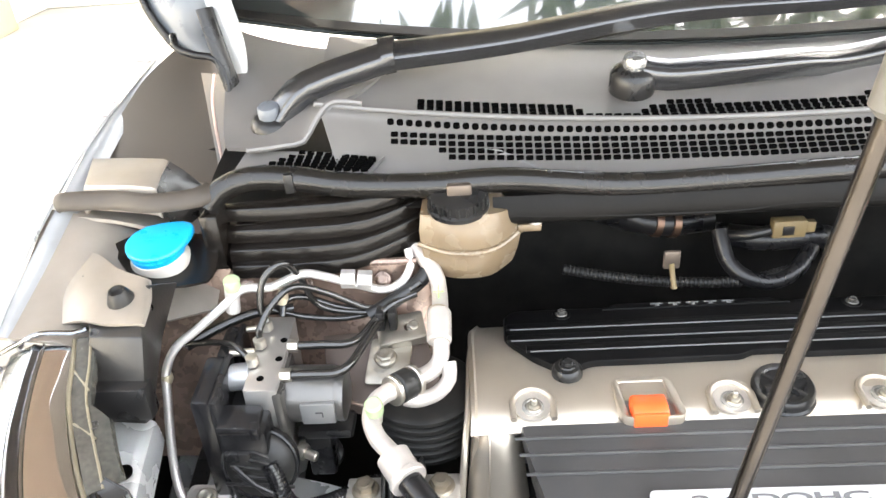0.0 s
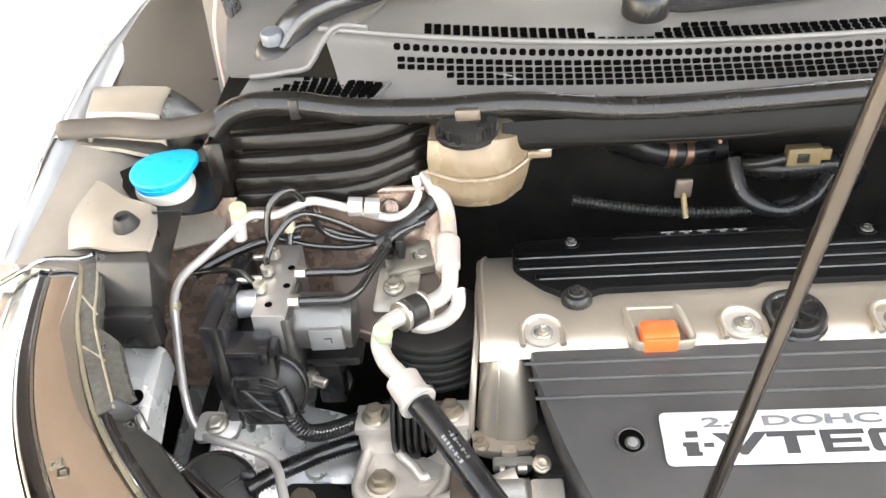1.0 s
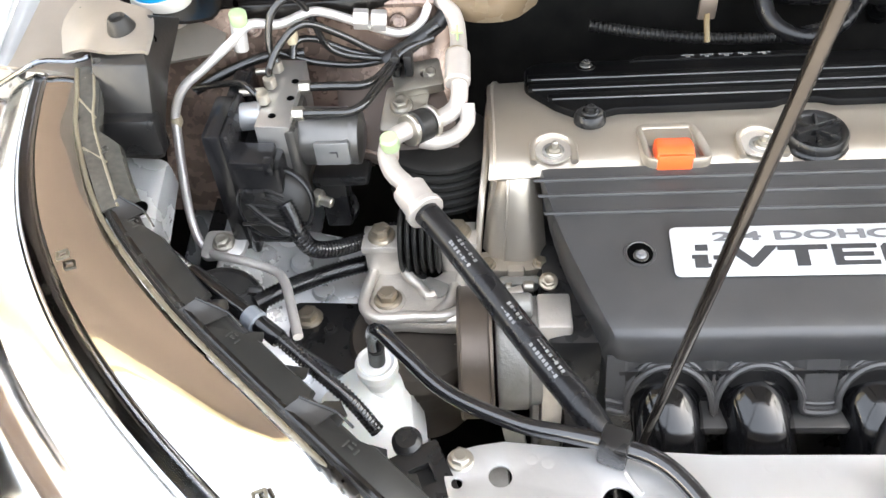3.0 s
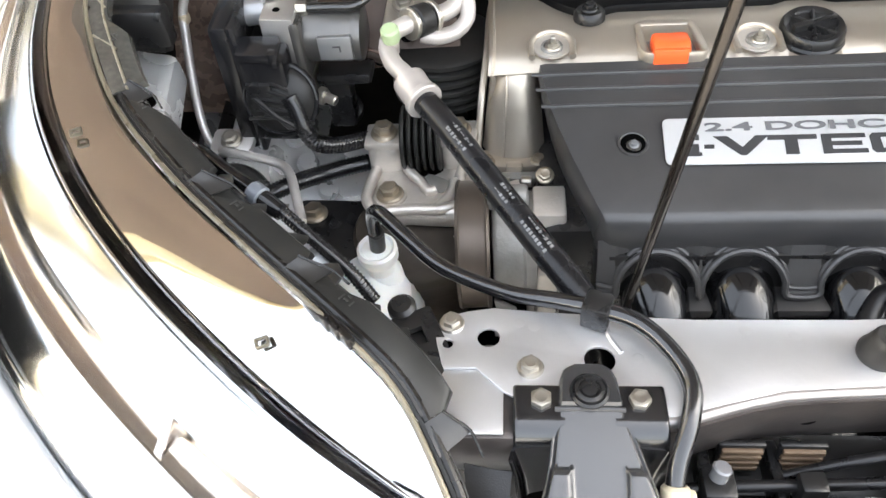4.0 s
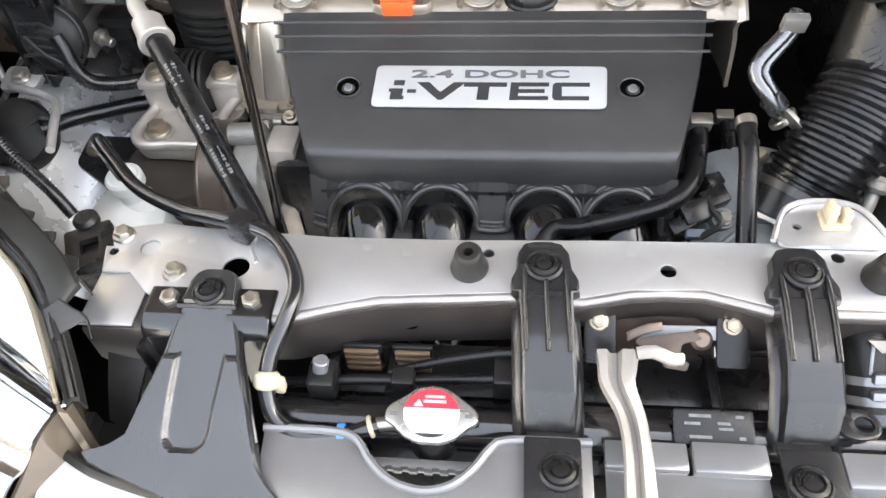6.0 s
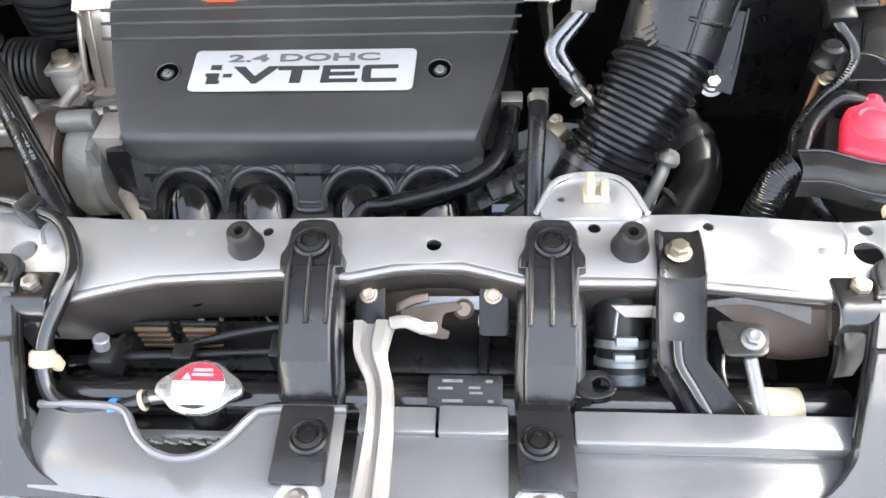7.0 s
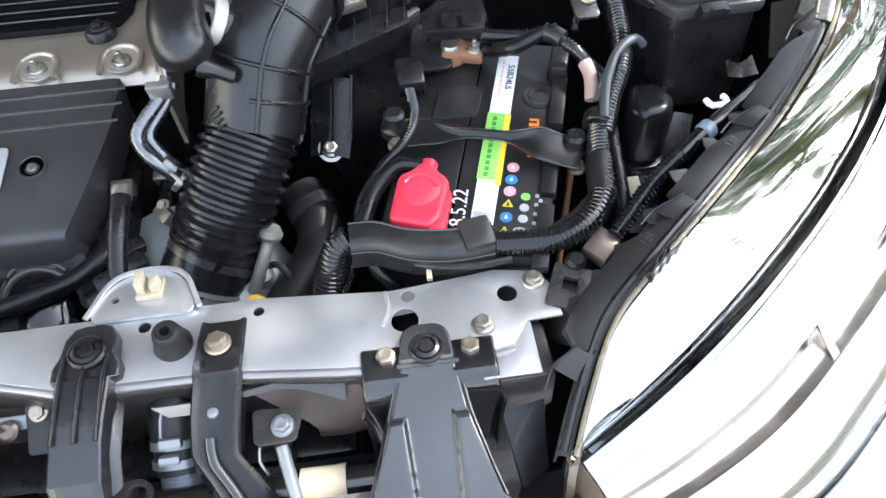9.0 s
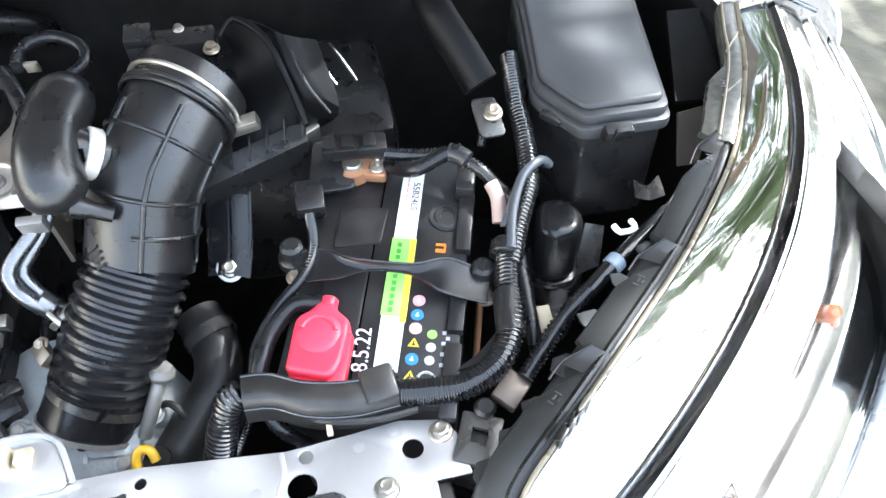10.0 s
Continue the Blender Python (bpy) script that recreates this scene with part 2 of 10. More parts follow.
M_STEELBLUE = surf("bluish_clear_tube", (0.055, 0.06, 0.066), 0.22)
M_FUSE = surf("satin_fuse_lid_plastic", (0.036, 0.036, 0.037), 0.44, rvar=0.05, bump=0.06, fine=900, spec=0.25)
M_ELBOW = surf("satin_moulded_rubber", (0.007, 0.007, 0.0075), 0.29, rvar=0.05, dust=0.02, bump=0.04, fine=700, spec=0.5)
M_CAPMETAL = surf("brushed_cap_metal", (0.42, 0.42, 0.41), 0.26, metal=0.85, var=0.06)
M_LATCH = surf("brown_greased_steel", (0.075, 0.055, 0.045), 0.48, metal=0.4, var=0.3)
M_LATCHS = surf("greased_bright_steel", (0.16, 0.125, 0.10), 0.35, metal=0.8, var=0.3)
M_LEVER = surf("pale_worn_lever_paint", (0.23, 0.215, 0.20), 0.36, var=0.16, dust=0.2)
M_DARKSTEEL = surf("black_coated_steel", (0.06, 0.058, 0.055), 0.28, metal=0.5, dust=0.1)
M_GREYSTEEL = surf("dull_grey_steel", (0.22, 0.225, 0.235), 0.4, metal=0.6, dust=0.15)
M_TAPE = surf("wrapped_vinyl_tape", (0.012, 0.012, 0.0125), 0.33, bump=0.3, fine=180, spec=0.4)


# ---- helpers ----
WORLD = {}


def thing(name, label, category, at=(0, 0, 0), group="", kind=""):
    ob = tagged(new(name), label, category, group, kind)
    ob.empty_display_size = 0.02
    ob.location = at
    WORLD[ob.name] = Matrix.Translation(at)
    return ob


def finish(bm, angle=38):
    bmesh.ops.recalc_face_normals(bm, faces=bm.faces)
    me = bpy.data.meshes.new("mesh")
    for f in bm.faces:
        f.smooth = True
    bm.to_mesh(me)
    bm.free()
    me.set_sharp_from_angle(angle=radians(angle))
    return me


def put(name, me, parent=None, m=None, label=""):
    ob = new(name, me)
    m = m or Matrix.Identity(4)
    if parent:
        ob.parent = parent
        ob.matrix_parent_inverse = WORLD[parent.name].inverted()
    ob.matrix_basis = m
    WORLD[ob.name] = m
    return tagged(ob, label)


def part(name, bm, material, parent=None, label="", angle=38):
    me = finish(bm, angle)
    me.materials.append(material)
    return put(name, me, parent, None, label)


def solo(name, bm, material, label, category, group="", kind="", angle=38):
    return tagged(part(name, bm, material, None, label, angle), label, category, group, kind)


def join(*bms):
    out = bmesh.new()
    for b in bms:
        me = bpy.data.meshes.new("tmp")
        b.to_mesh(me)
        b.free()
        out.from_mesh(me)
        bpy.data.meshes.remove(me)
    return out


def moved(bm, m):
    bmesh.ops.transform(bm, matrix=m, verts=bm.verts)
    return bm


def soften(bm, w, seg=2, angle=30):
    bmesh.ops.recalc_face_normals(bm, faces=bm.faces)
    ed = [e for e in bm.edges if len(e.link_faces) == 2 and e.calc_face_angle(0) > radians(angle)]
    if w > 0 and ed:
        bmesh.ops.bevel(bm, geom=ed, offset=w, segments=seg, affect="EDGES", profile=0.5, clamp_overlap=True)
    return bm


def box(x0, x1, y0, y1, z0, z1, bev=0.002, m=None):
    bm = bmesh.new()
    bmesh.ops.create_cube(bm, size=1.0)
    moved(bm, Matrix.Translation(((x0 + x1) / 2, (y0 + y1) / 2, (z0 + z1) / 2)) @ Matrix.Diagonal((x1 - x0, y1 - y0, z1 - z0, 1)))
    soften(bm, bev)
    return moved(bm, m) if m else bm


def basis(p, z, x=None):
    """A pose at p whose z axis is the given way."""
    z = Vector(z).normalized()
    x = Vector(x) if x else (Vector((1, 0, 0)) if abs(z.x) < 0.8 else Vector((0, 1, 0)))
    y = z.cross(x).normalized()
    x = y.cross(z)
    m = Matrix((x, y, z)).transposed().to_4x4()
    m.translation = p
    return m


def lathe(profile, n=24, m=None):
    """Turns (radius, height) round z."""
    bm = bmesh.new()
    rings = []
    for r, z in profile:
        rings.append([bm.verts.new((max(r, 1e-5) * math.cos(2 * math.pi * i / n), max(r, 1e-5) * math.sin(2 * math.pi * i / n), z)) for i in range(n)])
    for a, b in zip(rings, rings[1:]):
        for i in range(n):
            bm.faces.new((a[i], a[(i + 1) % n], b[(i + 1) % n], b[i]))
    bm.faces.new(rings[0][::-1])
    bm.faces.new(rings[-1])
    return moved(bm, m) if m else bm


def rod(p, q, r, r2=None, n=14, bev=0.001):
    p, q = Vector(p), Vector(q)
    r2 = r if r2 is None else r2
    h = (q - p).length
    bev = min(bev, h * 0.3, r * 0.4)
    return lathe([(r - bev, 0), (r, bev), (r2, h - bev), (r2 - bev, h)], n, basis(p, q - p))


def spline(pts, step=0.006):
    """Points along a smooth curve through the given ones."""
    P = [Vector(p) for p in pts]
    if len(P) == 2:
        k = max(2, int((P[1] - P[0]).length / step))
        return [P[0].lerp(P[1], i / k) for i in range(k + 1)]
    P = [2 * P[0] - P[1]] + P + [2 * P[-1] - P[-2]]
    out = []
    for a, b, c, d in zip(P, P[1:], P[2:], P[3:]):
        k = max(2, int((c - b).length / step))
        for i in range(k):
            t = i / k
            out.append(0.5 * (2 * b + (c - a) * t + (2 * a - 5 * b + 4 * c - d) * t * t + (3 * b - a - 3 * c + d) * t ** 3))
    return out + [P[-2]]


def tube(pts, r, n=12, step=0.006, ring=None, flat=1.0, round_end=True, rfun=None):
    """A hose along a smooth curve. ring: (pitch, depth) of its corrugation. rfun: radius by share of the length."""
    if ring:
        step = ring[0] / 4
    C = spline(pts, step)
    if ring:                                   # even steps, so that the rings are even
        L = [0.0]
        for a, b in zip(C, C[1:]):
            L.append(L[-1] + (b - a).length)
        k = max(4, int(L[-1] / step))
        D, j = [], 0
        for i in range(k + 1):
            s = L[-1] * i / k
            while j < len(L) - 2 and L[j + 1] < s:
                j += 1
            D.append(C[j].lerp(C[j + 1], (s - L[j]) / max(L[j + 1] - L[j], 1e-9)))
        C = D
    bm = bmesh.new()
    t0 = (C[1] - C[0]).normalized()
    x = t0.orthogonal().normalized()
    rings = []
    for i, c in enumerate(C):
        t = (C[min(i + 1, len(C) - 1)] - C[max(i - 1, 0)]).normalized()
        x = (x - t * x.dot(t)).normalized()
        y = t.cross(x)
        u = i / (len(C) - 1)
        rr = rfun(u) * r if rfun else r
        if ring:
            rr += (0, ring[1], ring[1], 0)[i % 4] - ring[1] / 2
        rings.append([bm.verts.new(c + rr * (math.cos(2 * math.pi * k / n) * x + flat * math.sin(2 * math.pi * k / n) * y)) for k in range(n)])
    for a, b in zip(rings, rings[1:]):
        for i in range(n):
            bm.faces.new((a[i], a[(i + 1) % n], b[(i + 1) % n], b[i]))
    bm.faces.new(rings[0][::-1])
    bm.faces.new(rings[-1])
    return bm


def prism(poly, z0, z1, bev=0.001, holes=(), m=None, seg=2):
    """A plate with the outline poly (x, y), from z0 to z1, with round holes (x, y, r) or outlines through it."""
    bm = bmesh.new()

    def loop(pts):
        vs = [bm.verts.new((p[0], p[1], z0)) for p in pts]
        return [bm.edges.new((vs[i], vs[(i + 1) % len(vs)])) for i in range(len(vs))]
    edges = loop(poly)
    for h in holes:
        pts = [(h[0] + h[2] * math.cos(2 * math.pi * i / 18), h[1] + h[2] * math.sin(2 * math.pi * i / 18)) for i in range(18)] if not isinstance(h[0], tuple) else h
        edges += loop(pts)
    if holes:
        bmesh.ops.triangle_fill(bm, edges=edges, use_beauty=True)
    else:
        bm.faces.new(list(bm.verts))
    faces = list(bm.faces)
    ex = bmesh.ops.extrude_face_region(bm, geom=faces)
    bmesh.ops.translate(bm, vec=(0, 0, z1 - z0), verts=[v for v in ex["geom"] if isinstance(v, bmesh.types.BMVert)])
    soften(bm, bev, seg, 40)
    return moved(bm, m) if m else bm


def rounded(pts, r, k=5):
    """An outline with its corners rounded."""
    out = []
    P = [Vector((p[0], p[1])) for p in pts]
    for i, b in enumerate(P):
        a, c = P[i - 1], P[(i + 1) % len(P)]
        d = min(r, (a - b).length * 0.45, (c - b).length * 0.45)
        p, q = b + (a - b).normalized() * d, b + (c - b).normalized() * d
        for j in range(k + 1):
            t = j / k
            out.append(tuple(p * (1 - t) ** 2 + 2 * b * t * (1 - t) + q * t * t))
    return out


def loft(rows, thick=0.002, su=1, sv=1, bev=0.0):
    """A sheet through rows of points, smoothed su and sv times finer, with thickness below it."""
    rows = [[Vector(p) for p in r] for r in rows]

    def fine(pts, k):
        if k <= 1:
            return pts
        P = [2 * pts[0] - pts[1]] + pts + [2 * pts[-1] - pts[-2]]
        out = []
        for a, b, c, d in zip(P, P[1:], P[2:], P[3:]):
            for i in range(k):
                t = i / k
                out.append(0.5 * (2 * b + (c - a) * t + (2 * a - 5 * b + 4 * c - d) * t * t + (3 * b - a - 3 * c + d) * t ** 3))
        return out + [P[-2]]
    rows = [fine(r, su) for r in rows]
    cols = [fine(list(c), sv) for c in zip(*rows)]
    rows = list(zip(*cols))
    bm = bmesh.new()
    g = [[bm.verts.new(p) for p in r] for r in rows]
    for a, b in zip(g, g[1:]):
        for i in range(len(a) - 1):
            bm.faces.new((a[i], a[i + 1], b[i + 1], b[i]))
    if thick:
        bm.normal_update()
        nr = {v: v.normal.copy() for v in bm.verts}
        up = sum((x.z for x in nr.values()))
        s = -1 if up > 0 else 1
        low = [[bm.verts.new(v.co + nr[v] * thick * s) for v in r] for r in g]
        for a, b in zip(low, low[1:]):
            for i in range(len(a) - 1):
                bm.faces.new((a[i], b[i], b[i + 1], a[i + 1]))
        rim = g[0] + [r[-1] for r in g[1:]] + g[-1][-2::-1] + [r[0] for r in g[-2:0:-1]]
        rlo = low[0] + [r[-1] for r in low[1:]] + low[-1][-2::-1] + [r[0] for r in low[-2:0:-1]]
        for i in range(len(rim)):
            j = (i + 1) % len(rim)
            bm.faces.new((rim[i], rlo[i], rlo[j], rim[j]))
    if bev:
        soften(bm, bev, 2, 50)
    return bm


def hexagon(r):
    return [(r * math.cos(math.pi / 3 * i), r * math.sin(math.pi / 3 * i)) for i in range(6)]


BOLT = {}


def bolt(parent, p, way=(0, 0, 1), size=0.010, mat=None, name="bolt", stud=False):
    """A flanged hex bolt head, size across its flats."""
    mat = mat or M_STEEL
    key = (round(size, 4), mat.name, stud)
    if key not in BOLT:
        r = size / 2 * 1.155
        bm = join(lathe([(r * 1.35, 0), (r * 1.38, size * 0.08), (r * 1.25, size * 0.2), (r * 0.9, size * 0.26)], 20),
                  prism(hexagon(r), size * 0.18, size * 0.62, size * 0.05))
        if stud:
            bm = join(bm, rod((0, 0, size * 0.5), (0, 0, size * 1.3), size * 0.28, n=10))
        else:
            bm = join(bm, lathe([(r * 0.62, size * 0.60), (r * 0.6, size * 0.66), (r * 0.45, size * 0.64)], 16))
        BOLT[key] = finish(bm)
        BOLT[key].materials.append(mat)
    spin = Matrix.Rotation((p[0] * 91 + p[1] * 57) % 1.0, 4, "Z")
    return put(name, BOLT[key], parent, basis(p, way) @ spin)


def letters(text, size, m, mat, parent, stretch=1.0, name="lettering", depth=0.0002, bold=0.0):
    c = bpy.data.curves.new("lettering", "FONT")
    c.body, c.size, c.extrude, c.align_x, c.align_y = text, size, depth, "CENTER", "CENTER"
    c.offset = bold
    c.materials.append(mat)
    ob = new(name, c)
    ob.parent = parent
    ob.matrix_parent_inverse = WORLD[parent.name].inverted()
    ob.matrix_basis = m @ Matrix.Diagonal((stretch, 1, 1, 1))
    return ob


def bars(name, spots, m, mat, parent, h=0.0006):
    """Small printed bars (x, y, width, height) on a surface at pose m."""
    bm = bmesh.new()
    for x, y, w, d in spots:
        b = box(x - w / 2, x + w / 2, y - d / 2, y + d / 2, 0, h, 0)
        bm = join(bm, b)
    return part(name, moved(bm, m), mat, parent)


CX = -0.008       # the car's middle line


def both(x):
    """The same place on the other side of the car."""
    return 2 * CX - x

# ---- surroundings: yard, house, tree ----
g = bmesh.new()
bmesh.ops.create_grid(g, x_segments=40, y_segments=40, size=400)
solo("ground", g, M_CONCRETE, "sunlit pale concrete yard reaching the horizon", "ground", kind="structure")

house = thing("house", "cream plastered house with ochre columns behind the car", "house", (-1.5, 6.0, 0))
part("wall", box(-9, 1, 7.0, 7.4, 0, 5.5, 0.02), M_PLASTER, house)
part("roof", box(-9.4, 1.2, 3.6, 7.8, 5.5, 5.75, 0.03), M_PLASTER, house)
for i in (0, 1, 3):
    part("column", box(-6.6 + i * 2.0, -6.3 + i * 2.0, 3.8, 4.1, 0, 5.5, 0.02), M_BEAM, house)
    part("beam", box(-6.58 + i * 2.0, -6.32 + i * 2.0, 4.1, 7.0, 5.2, 5.5, 0.02), M_BEAM, house)
part("door", box(-2.4, -1.4, 6.94, 7.0, 0, 2.1, 0.01), M_BROWN, house)
side = thing("garden_wall", "sunlit cream plastered boundary wall beside the yard", "wall", (-4.4, 0, 0))
part("wall_panel", box(-4.6, -4.4, -8, 7, 0, 2.6, 0.02), M_PLASTER, side)
for i in range(5):
    part("pillar", box(-4.4, -4.25, -7 + i * 3.2, -6.6 + i * 3.2, 0, 2.6, 0.02), M_BEAM, side)


bed = bmesh.new()
rndb = random.Random(4)
NB = 24
gridb = [[bed.verts.new((1.25 + 0.12 * math.sin(j * 1.7) * (i == 0) + i * 0.42, -2.5 + j * 0.42, 0.006 + (0.05 * math.sin(i * 1.3 + j * 0.8) + 0.06 + rndb.uniform(0, 0.03)) * (0 < i))) for j in range(NB)] for i in range(16)]
for ra, rb in zip(gridb, gridb[1:]):
    for j in range(NB - 1):
        bed.faces.new((ra[j], ra[j + 1], rb[j + 1], rb[j]))
solo("planting_bed", bed, M_SOIL, "brown soil bed with dry leaves under the palms", "soil bed", kind="structure")


def palm(at, top, seed, fronds):
    """A palm: leaning trunk, arching fronds with many narrow leaflets."""
    rnd = random.Random(seed)
    tree = thing("palm_tree", "green palm tree with arching fronds beside the yard", "palm tree", at)
    part("trunk", tube([at, (at[0] + 0.1, at[1] + 0.05, top[2] * 0.5), top], 0.13, 12, 0.12, rfun=lambda u: 1.15 - 0.45 * u), M_BARK, tree)
    bm = bmesh.new()
    for k in range(fronds):
        a = 2 * math.pi * k / fronds + rnd.uniform(-0.25, 0.25)
        ln, lift = rnd.uniform(1.5, 2.1), rnd.uniform(-0.2, 0.75)
        d = Vector((math.cos(a), math.sin(a), 0))
        s = Vector((-d.y, d.x, 0))
        P = [Vector(top) + d * ln * u + Vector((0, 0, lift * ln * u - 1.0 * ln * u * u * 0.75)) for u in (i / 26 for i in range(27))]
        for i in range(2, 27):
            if rnd.random() < 0.18:
                continue
            w = 0.48 * math.sin(math.pi * min(1, 0.12 + 0.88 * i / 26)) ** 0.7
            t = (P[i] - P[i - 1]).normalized()
            for sg in (-1, 1):
                tip = P[i] + s * sg * w * rnd.uniform(0.8, 1.1) + t * w * 0.55 + Vector((rnd.uniform(-0.1, 0.1), rnd.uniform(-0.1, 0.1), -0.30 * w + rnd.uniform(-0.12, 0.08)))
                b = rnd.uniform(0.016, 0.034)
                v = [bm.verts.new(q) for q in (P[i] - t * b, P[i].lerp(tip, 0.5) - t * b * 1.3 + Vector((0, 0, 0.03)), tip, P[i].lerp(tip, 0.5) + t * b * 1.3, P[i] + t * b)]
                bm.faces.new(v)
        for i in range(26):
            v = [bm.verts.new(q) for q in (P[i] - s * 0.012, P[i] + s * 0.012, P[i + 1] + s * 0.010, P[i + 1] - s * 0.010)]
            bm.faces.new(v)
    part("crown", bm, M_LEAF, tree, angle=180)
    return tree


palm((3.0, 1.45, 0), (2.6, 1.25, 4.1), 5, 8)
palm((1.5, 2.6, 0), (1.25, 1.85, 4.5), 21, 13)
palm((4.9, 1.9, 0), (4.4, 1.6, 3.9), 11, 16)
palm((5.4, 4.6, 0), (5.1, 4.4, 5.2), 8, 11)

carport = thing("carport", "brown sheet carport roof on ochre posts beside the house", "carport", (-2.6, 2.0, 0))
part("roof_sheet", box(-2.5, -0.72, 0.30, 3.55, 2.95, 3.0, 0.01), M_ROOFING, carport)
part("fascia", box(-2.5, -0.70, 0.24, 0.30, 2.86, 3.02, 0.01), M_BEAM, carport)
for x, y in ((-1.60, 0.28), (-2.42, 0.28)):
    part("post", box(x - 0.06, x + 0.06, y - 0.06, y + 0.06, 0, 2.95, 0.01), M_BEAM, carport)

# ---- the car round the bay ----
hood = thing("hood", "raised car bonnet with a bare painted underside", "car hood", (CX, 0.62, 1.12))


def hoodrow(y, z, w, crown):
    return [(CX - w, y, z - crown), (CX - w * 0.55, y, z), (CX, y, z + 0.01), (CX + w * 0.55, y, z), (CX + w, y, z - crown)]


part("panel", loft([[(CX - 0.745, 0.84, 1.205), (CX - 0.42, 0.69, 1.232), (CX, 0.67, 1.240), (CX + 0.42, 0.69, 1.232), (CX + 0.745, 0.84, 1.205)],
                    hoodrow(0.66, 1.244, 0.74, 0.012), hoodrow(0.60, 1.285, 0.74, 0.02), hoodrow(0.40, 1.48, 0.72, 0.03), hoodrow(0.15, 1.72, 0.66, 0.03), hoodrow(-0.07, 1.91, 0.50, 0.05)], 0.012, 4, 4), M_UNDERHOOD, hood)
for sx in (-1, 1):
    part("brace", tube([(CX + sx * 0.45, 0.60, 1.25), (CX + sx * 0.40, 0.28, 1.56), (CX + sx * 0.2, 0.03, 1.80)], 0.03, 10, 0.05, flat=0.5), M_UNDERHOOD, hood)

solo("bay_floor", box(-0.78, 0.76, -0.12, 0.62, 0.42, 0.45, 0), M_BAY, "near-black undertray at the bottom of the engine bay", "undertray", kind="structure")
solo("bulkhead", box(-0.80, 0.78, 0.60, 0.63, 0.42, 1.03, 0), M_BAY, "near-black steel bulkhead at the back of the engine bay", "bulkhead", kind="structure")
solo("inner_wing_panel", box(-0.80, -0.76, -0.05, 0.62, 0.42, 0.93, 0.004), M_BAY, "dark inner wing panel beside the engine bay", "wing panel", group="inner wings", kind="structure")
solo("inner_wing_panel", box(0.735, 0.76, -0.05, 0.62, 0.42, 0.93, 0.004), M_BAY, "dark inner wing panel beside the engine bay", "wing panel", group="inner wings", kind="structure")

# fenders: a rounded outer skin that falls to the wheel arch
for sx in (-1, 1):
    def fp(x, y, z):
        return (CX + sx * x, y, z)
    fen = thing("fender", "glossy silver painted front fender of the car", "car fender", fp(0.84, 0.5, 0.5), group="fenders")
    part("skin", loft([[fp(0.785, 0.30, 0.995), fp(0.815, 0.30, 0.985), fp(0.86, 0.30, 0.90), fp(0.88, 0.30, 0.60)],
                       [fp(0.79, 0.42, 1.035), fp(0.825, 0.42, 1.03), fp(0.875, 0.42, 0.95), fp(0.895, 0.42, 0.60)],
                       [fp(0.78, 0.60, 1.085), fp(0.82, 0.60, 1.08), fp(0.885, 0.60, 1.0), fp(0.905, 0.60, 0.60)],
                       [fp(0.76, 0.90, 1.13), fp(0.82, 0.90, 1.12), fp(0.89, 0.90, 1.02), fp(0.91, 0.90, 0.60)],
                       [fp(0.74, 1.30, 1.16), fp(0.82, 1.30, 1.14), fp(0.89, 1.30, 1.03), fp(0.91, 1.30, 0.60)]], 0.004, 4, 4), M_BODY, fen)

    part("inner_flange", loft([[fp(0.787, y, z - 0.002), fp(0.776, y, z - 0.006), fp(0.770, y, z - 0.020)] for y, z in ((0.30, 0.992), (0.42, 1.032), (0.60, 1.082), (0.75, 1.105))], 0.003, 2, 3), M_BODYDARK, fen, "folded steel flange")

# ---- bumper and grille skin in front of the slam panel ----
bump = thing("front_bumper", "silver painted front bumper and grille surround of the car", "car bumper", (CX, -0.3, 0.4))


def brow(x, y0, z0):
    return [(x, y0, z0), (x, y0 - 0.03, z0 - 0.004), (x, y0 - 0.085, z0 - 0.03), (x, y0 - 0.12, z0 - 0.09), (x, y0 - 0.14, z0 - 0.25), (x, y0 - 0.13, z0 - 0.45)]


part("upper_skin", loft([brow(CX - 0.41, -0.142, 0.805), brow(CX - 0.32, -0.168, 0.802), brow(CX - 0.16, -0.186, 0.800), brow(CX, -0.190, 0.800), brow(CX + 0.16, -0.186, 0.800), brow(CX + 0.32, -0.168, 0.802), brow(CX + 0.41, -0.142, 0.805)], 0.003, 4, 3), M_BODY, bump)
# ---- slam panel (radiator support) ----
sup = thing("radiator_support", "silver painted steel radiator support bar with bolts and holes", "support bar", (CX, 0, 0.80), kind="structure")
BACK = [(-0.422, 0.012), (-0.416, 0.023), (-0.40, 0.028), (-0.382, 0.031), (-0.345, 0.027), (-0.25, 0.021), (-0.15, 0.021), (-0.05, 0.024), (0.067, 0.025), (0.19, 0.027), (0.286, 0.019), (0.33, 0.023), (0.365, 0.027), (0.395, 0.022), (0.403, 0.010)]
FRONT = [(0.407, -0.021), (0.381, -0.022), (0.368, -0.040), (0.33, -0.047), (0.25, -0.042), (0.18, -0.034), (0.14, -0.032), (0.057, -0.031), (0.016, -0.019), (-0.033, -0.021), (-0.065, -0.029), (-0.111, -0.026), (-0.205, -0.033), (-0.243, -0.043), (-0.273, -0.052), (-0.35, -0.050), (-0.374, -0.036), (-0.393, -0.018), (-0.414, -0.019)]
HOLES = [(-0.006, -0.003, 0.0055), (-0.385, 0.006, 0.0075), (0.371, 0.004, 0.0075), (0.299, 0.012, 0.005), (-0.412, 0.001, 0.0035), (0.110, 0.013, 0.0045), (0.191, 0.015, 0.004), (-0.131, 0.009, 0.004), (-0.314, -0.011, 0.010), (0.295, -0.009, 0.010)]
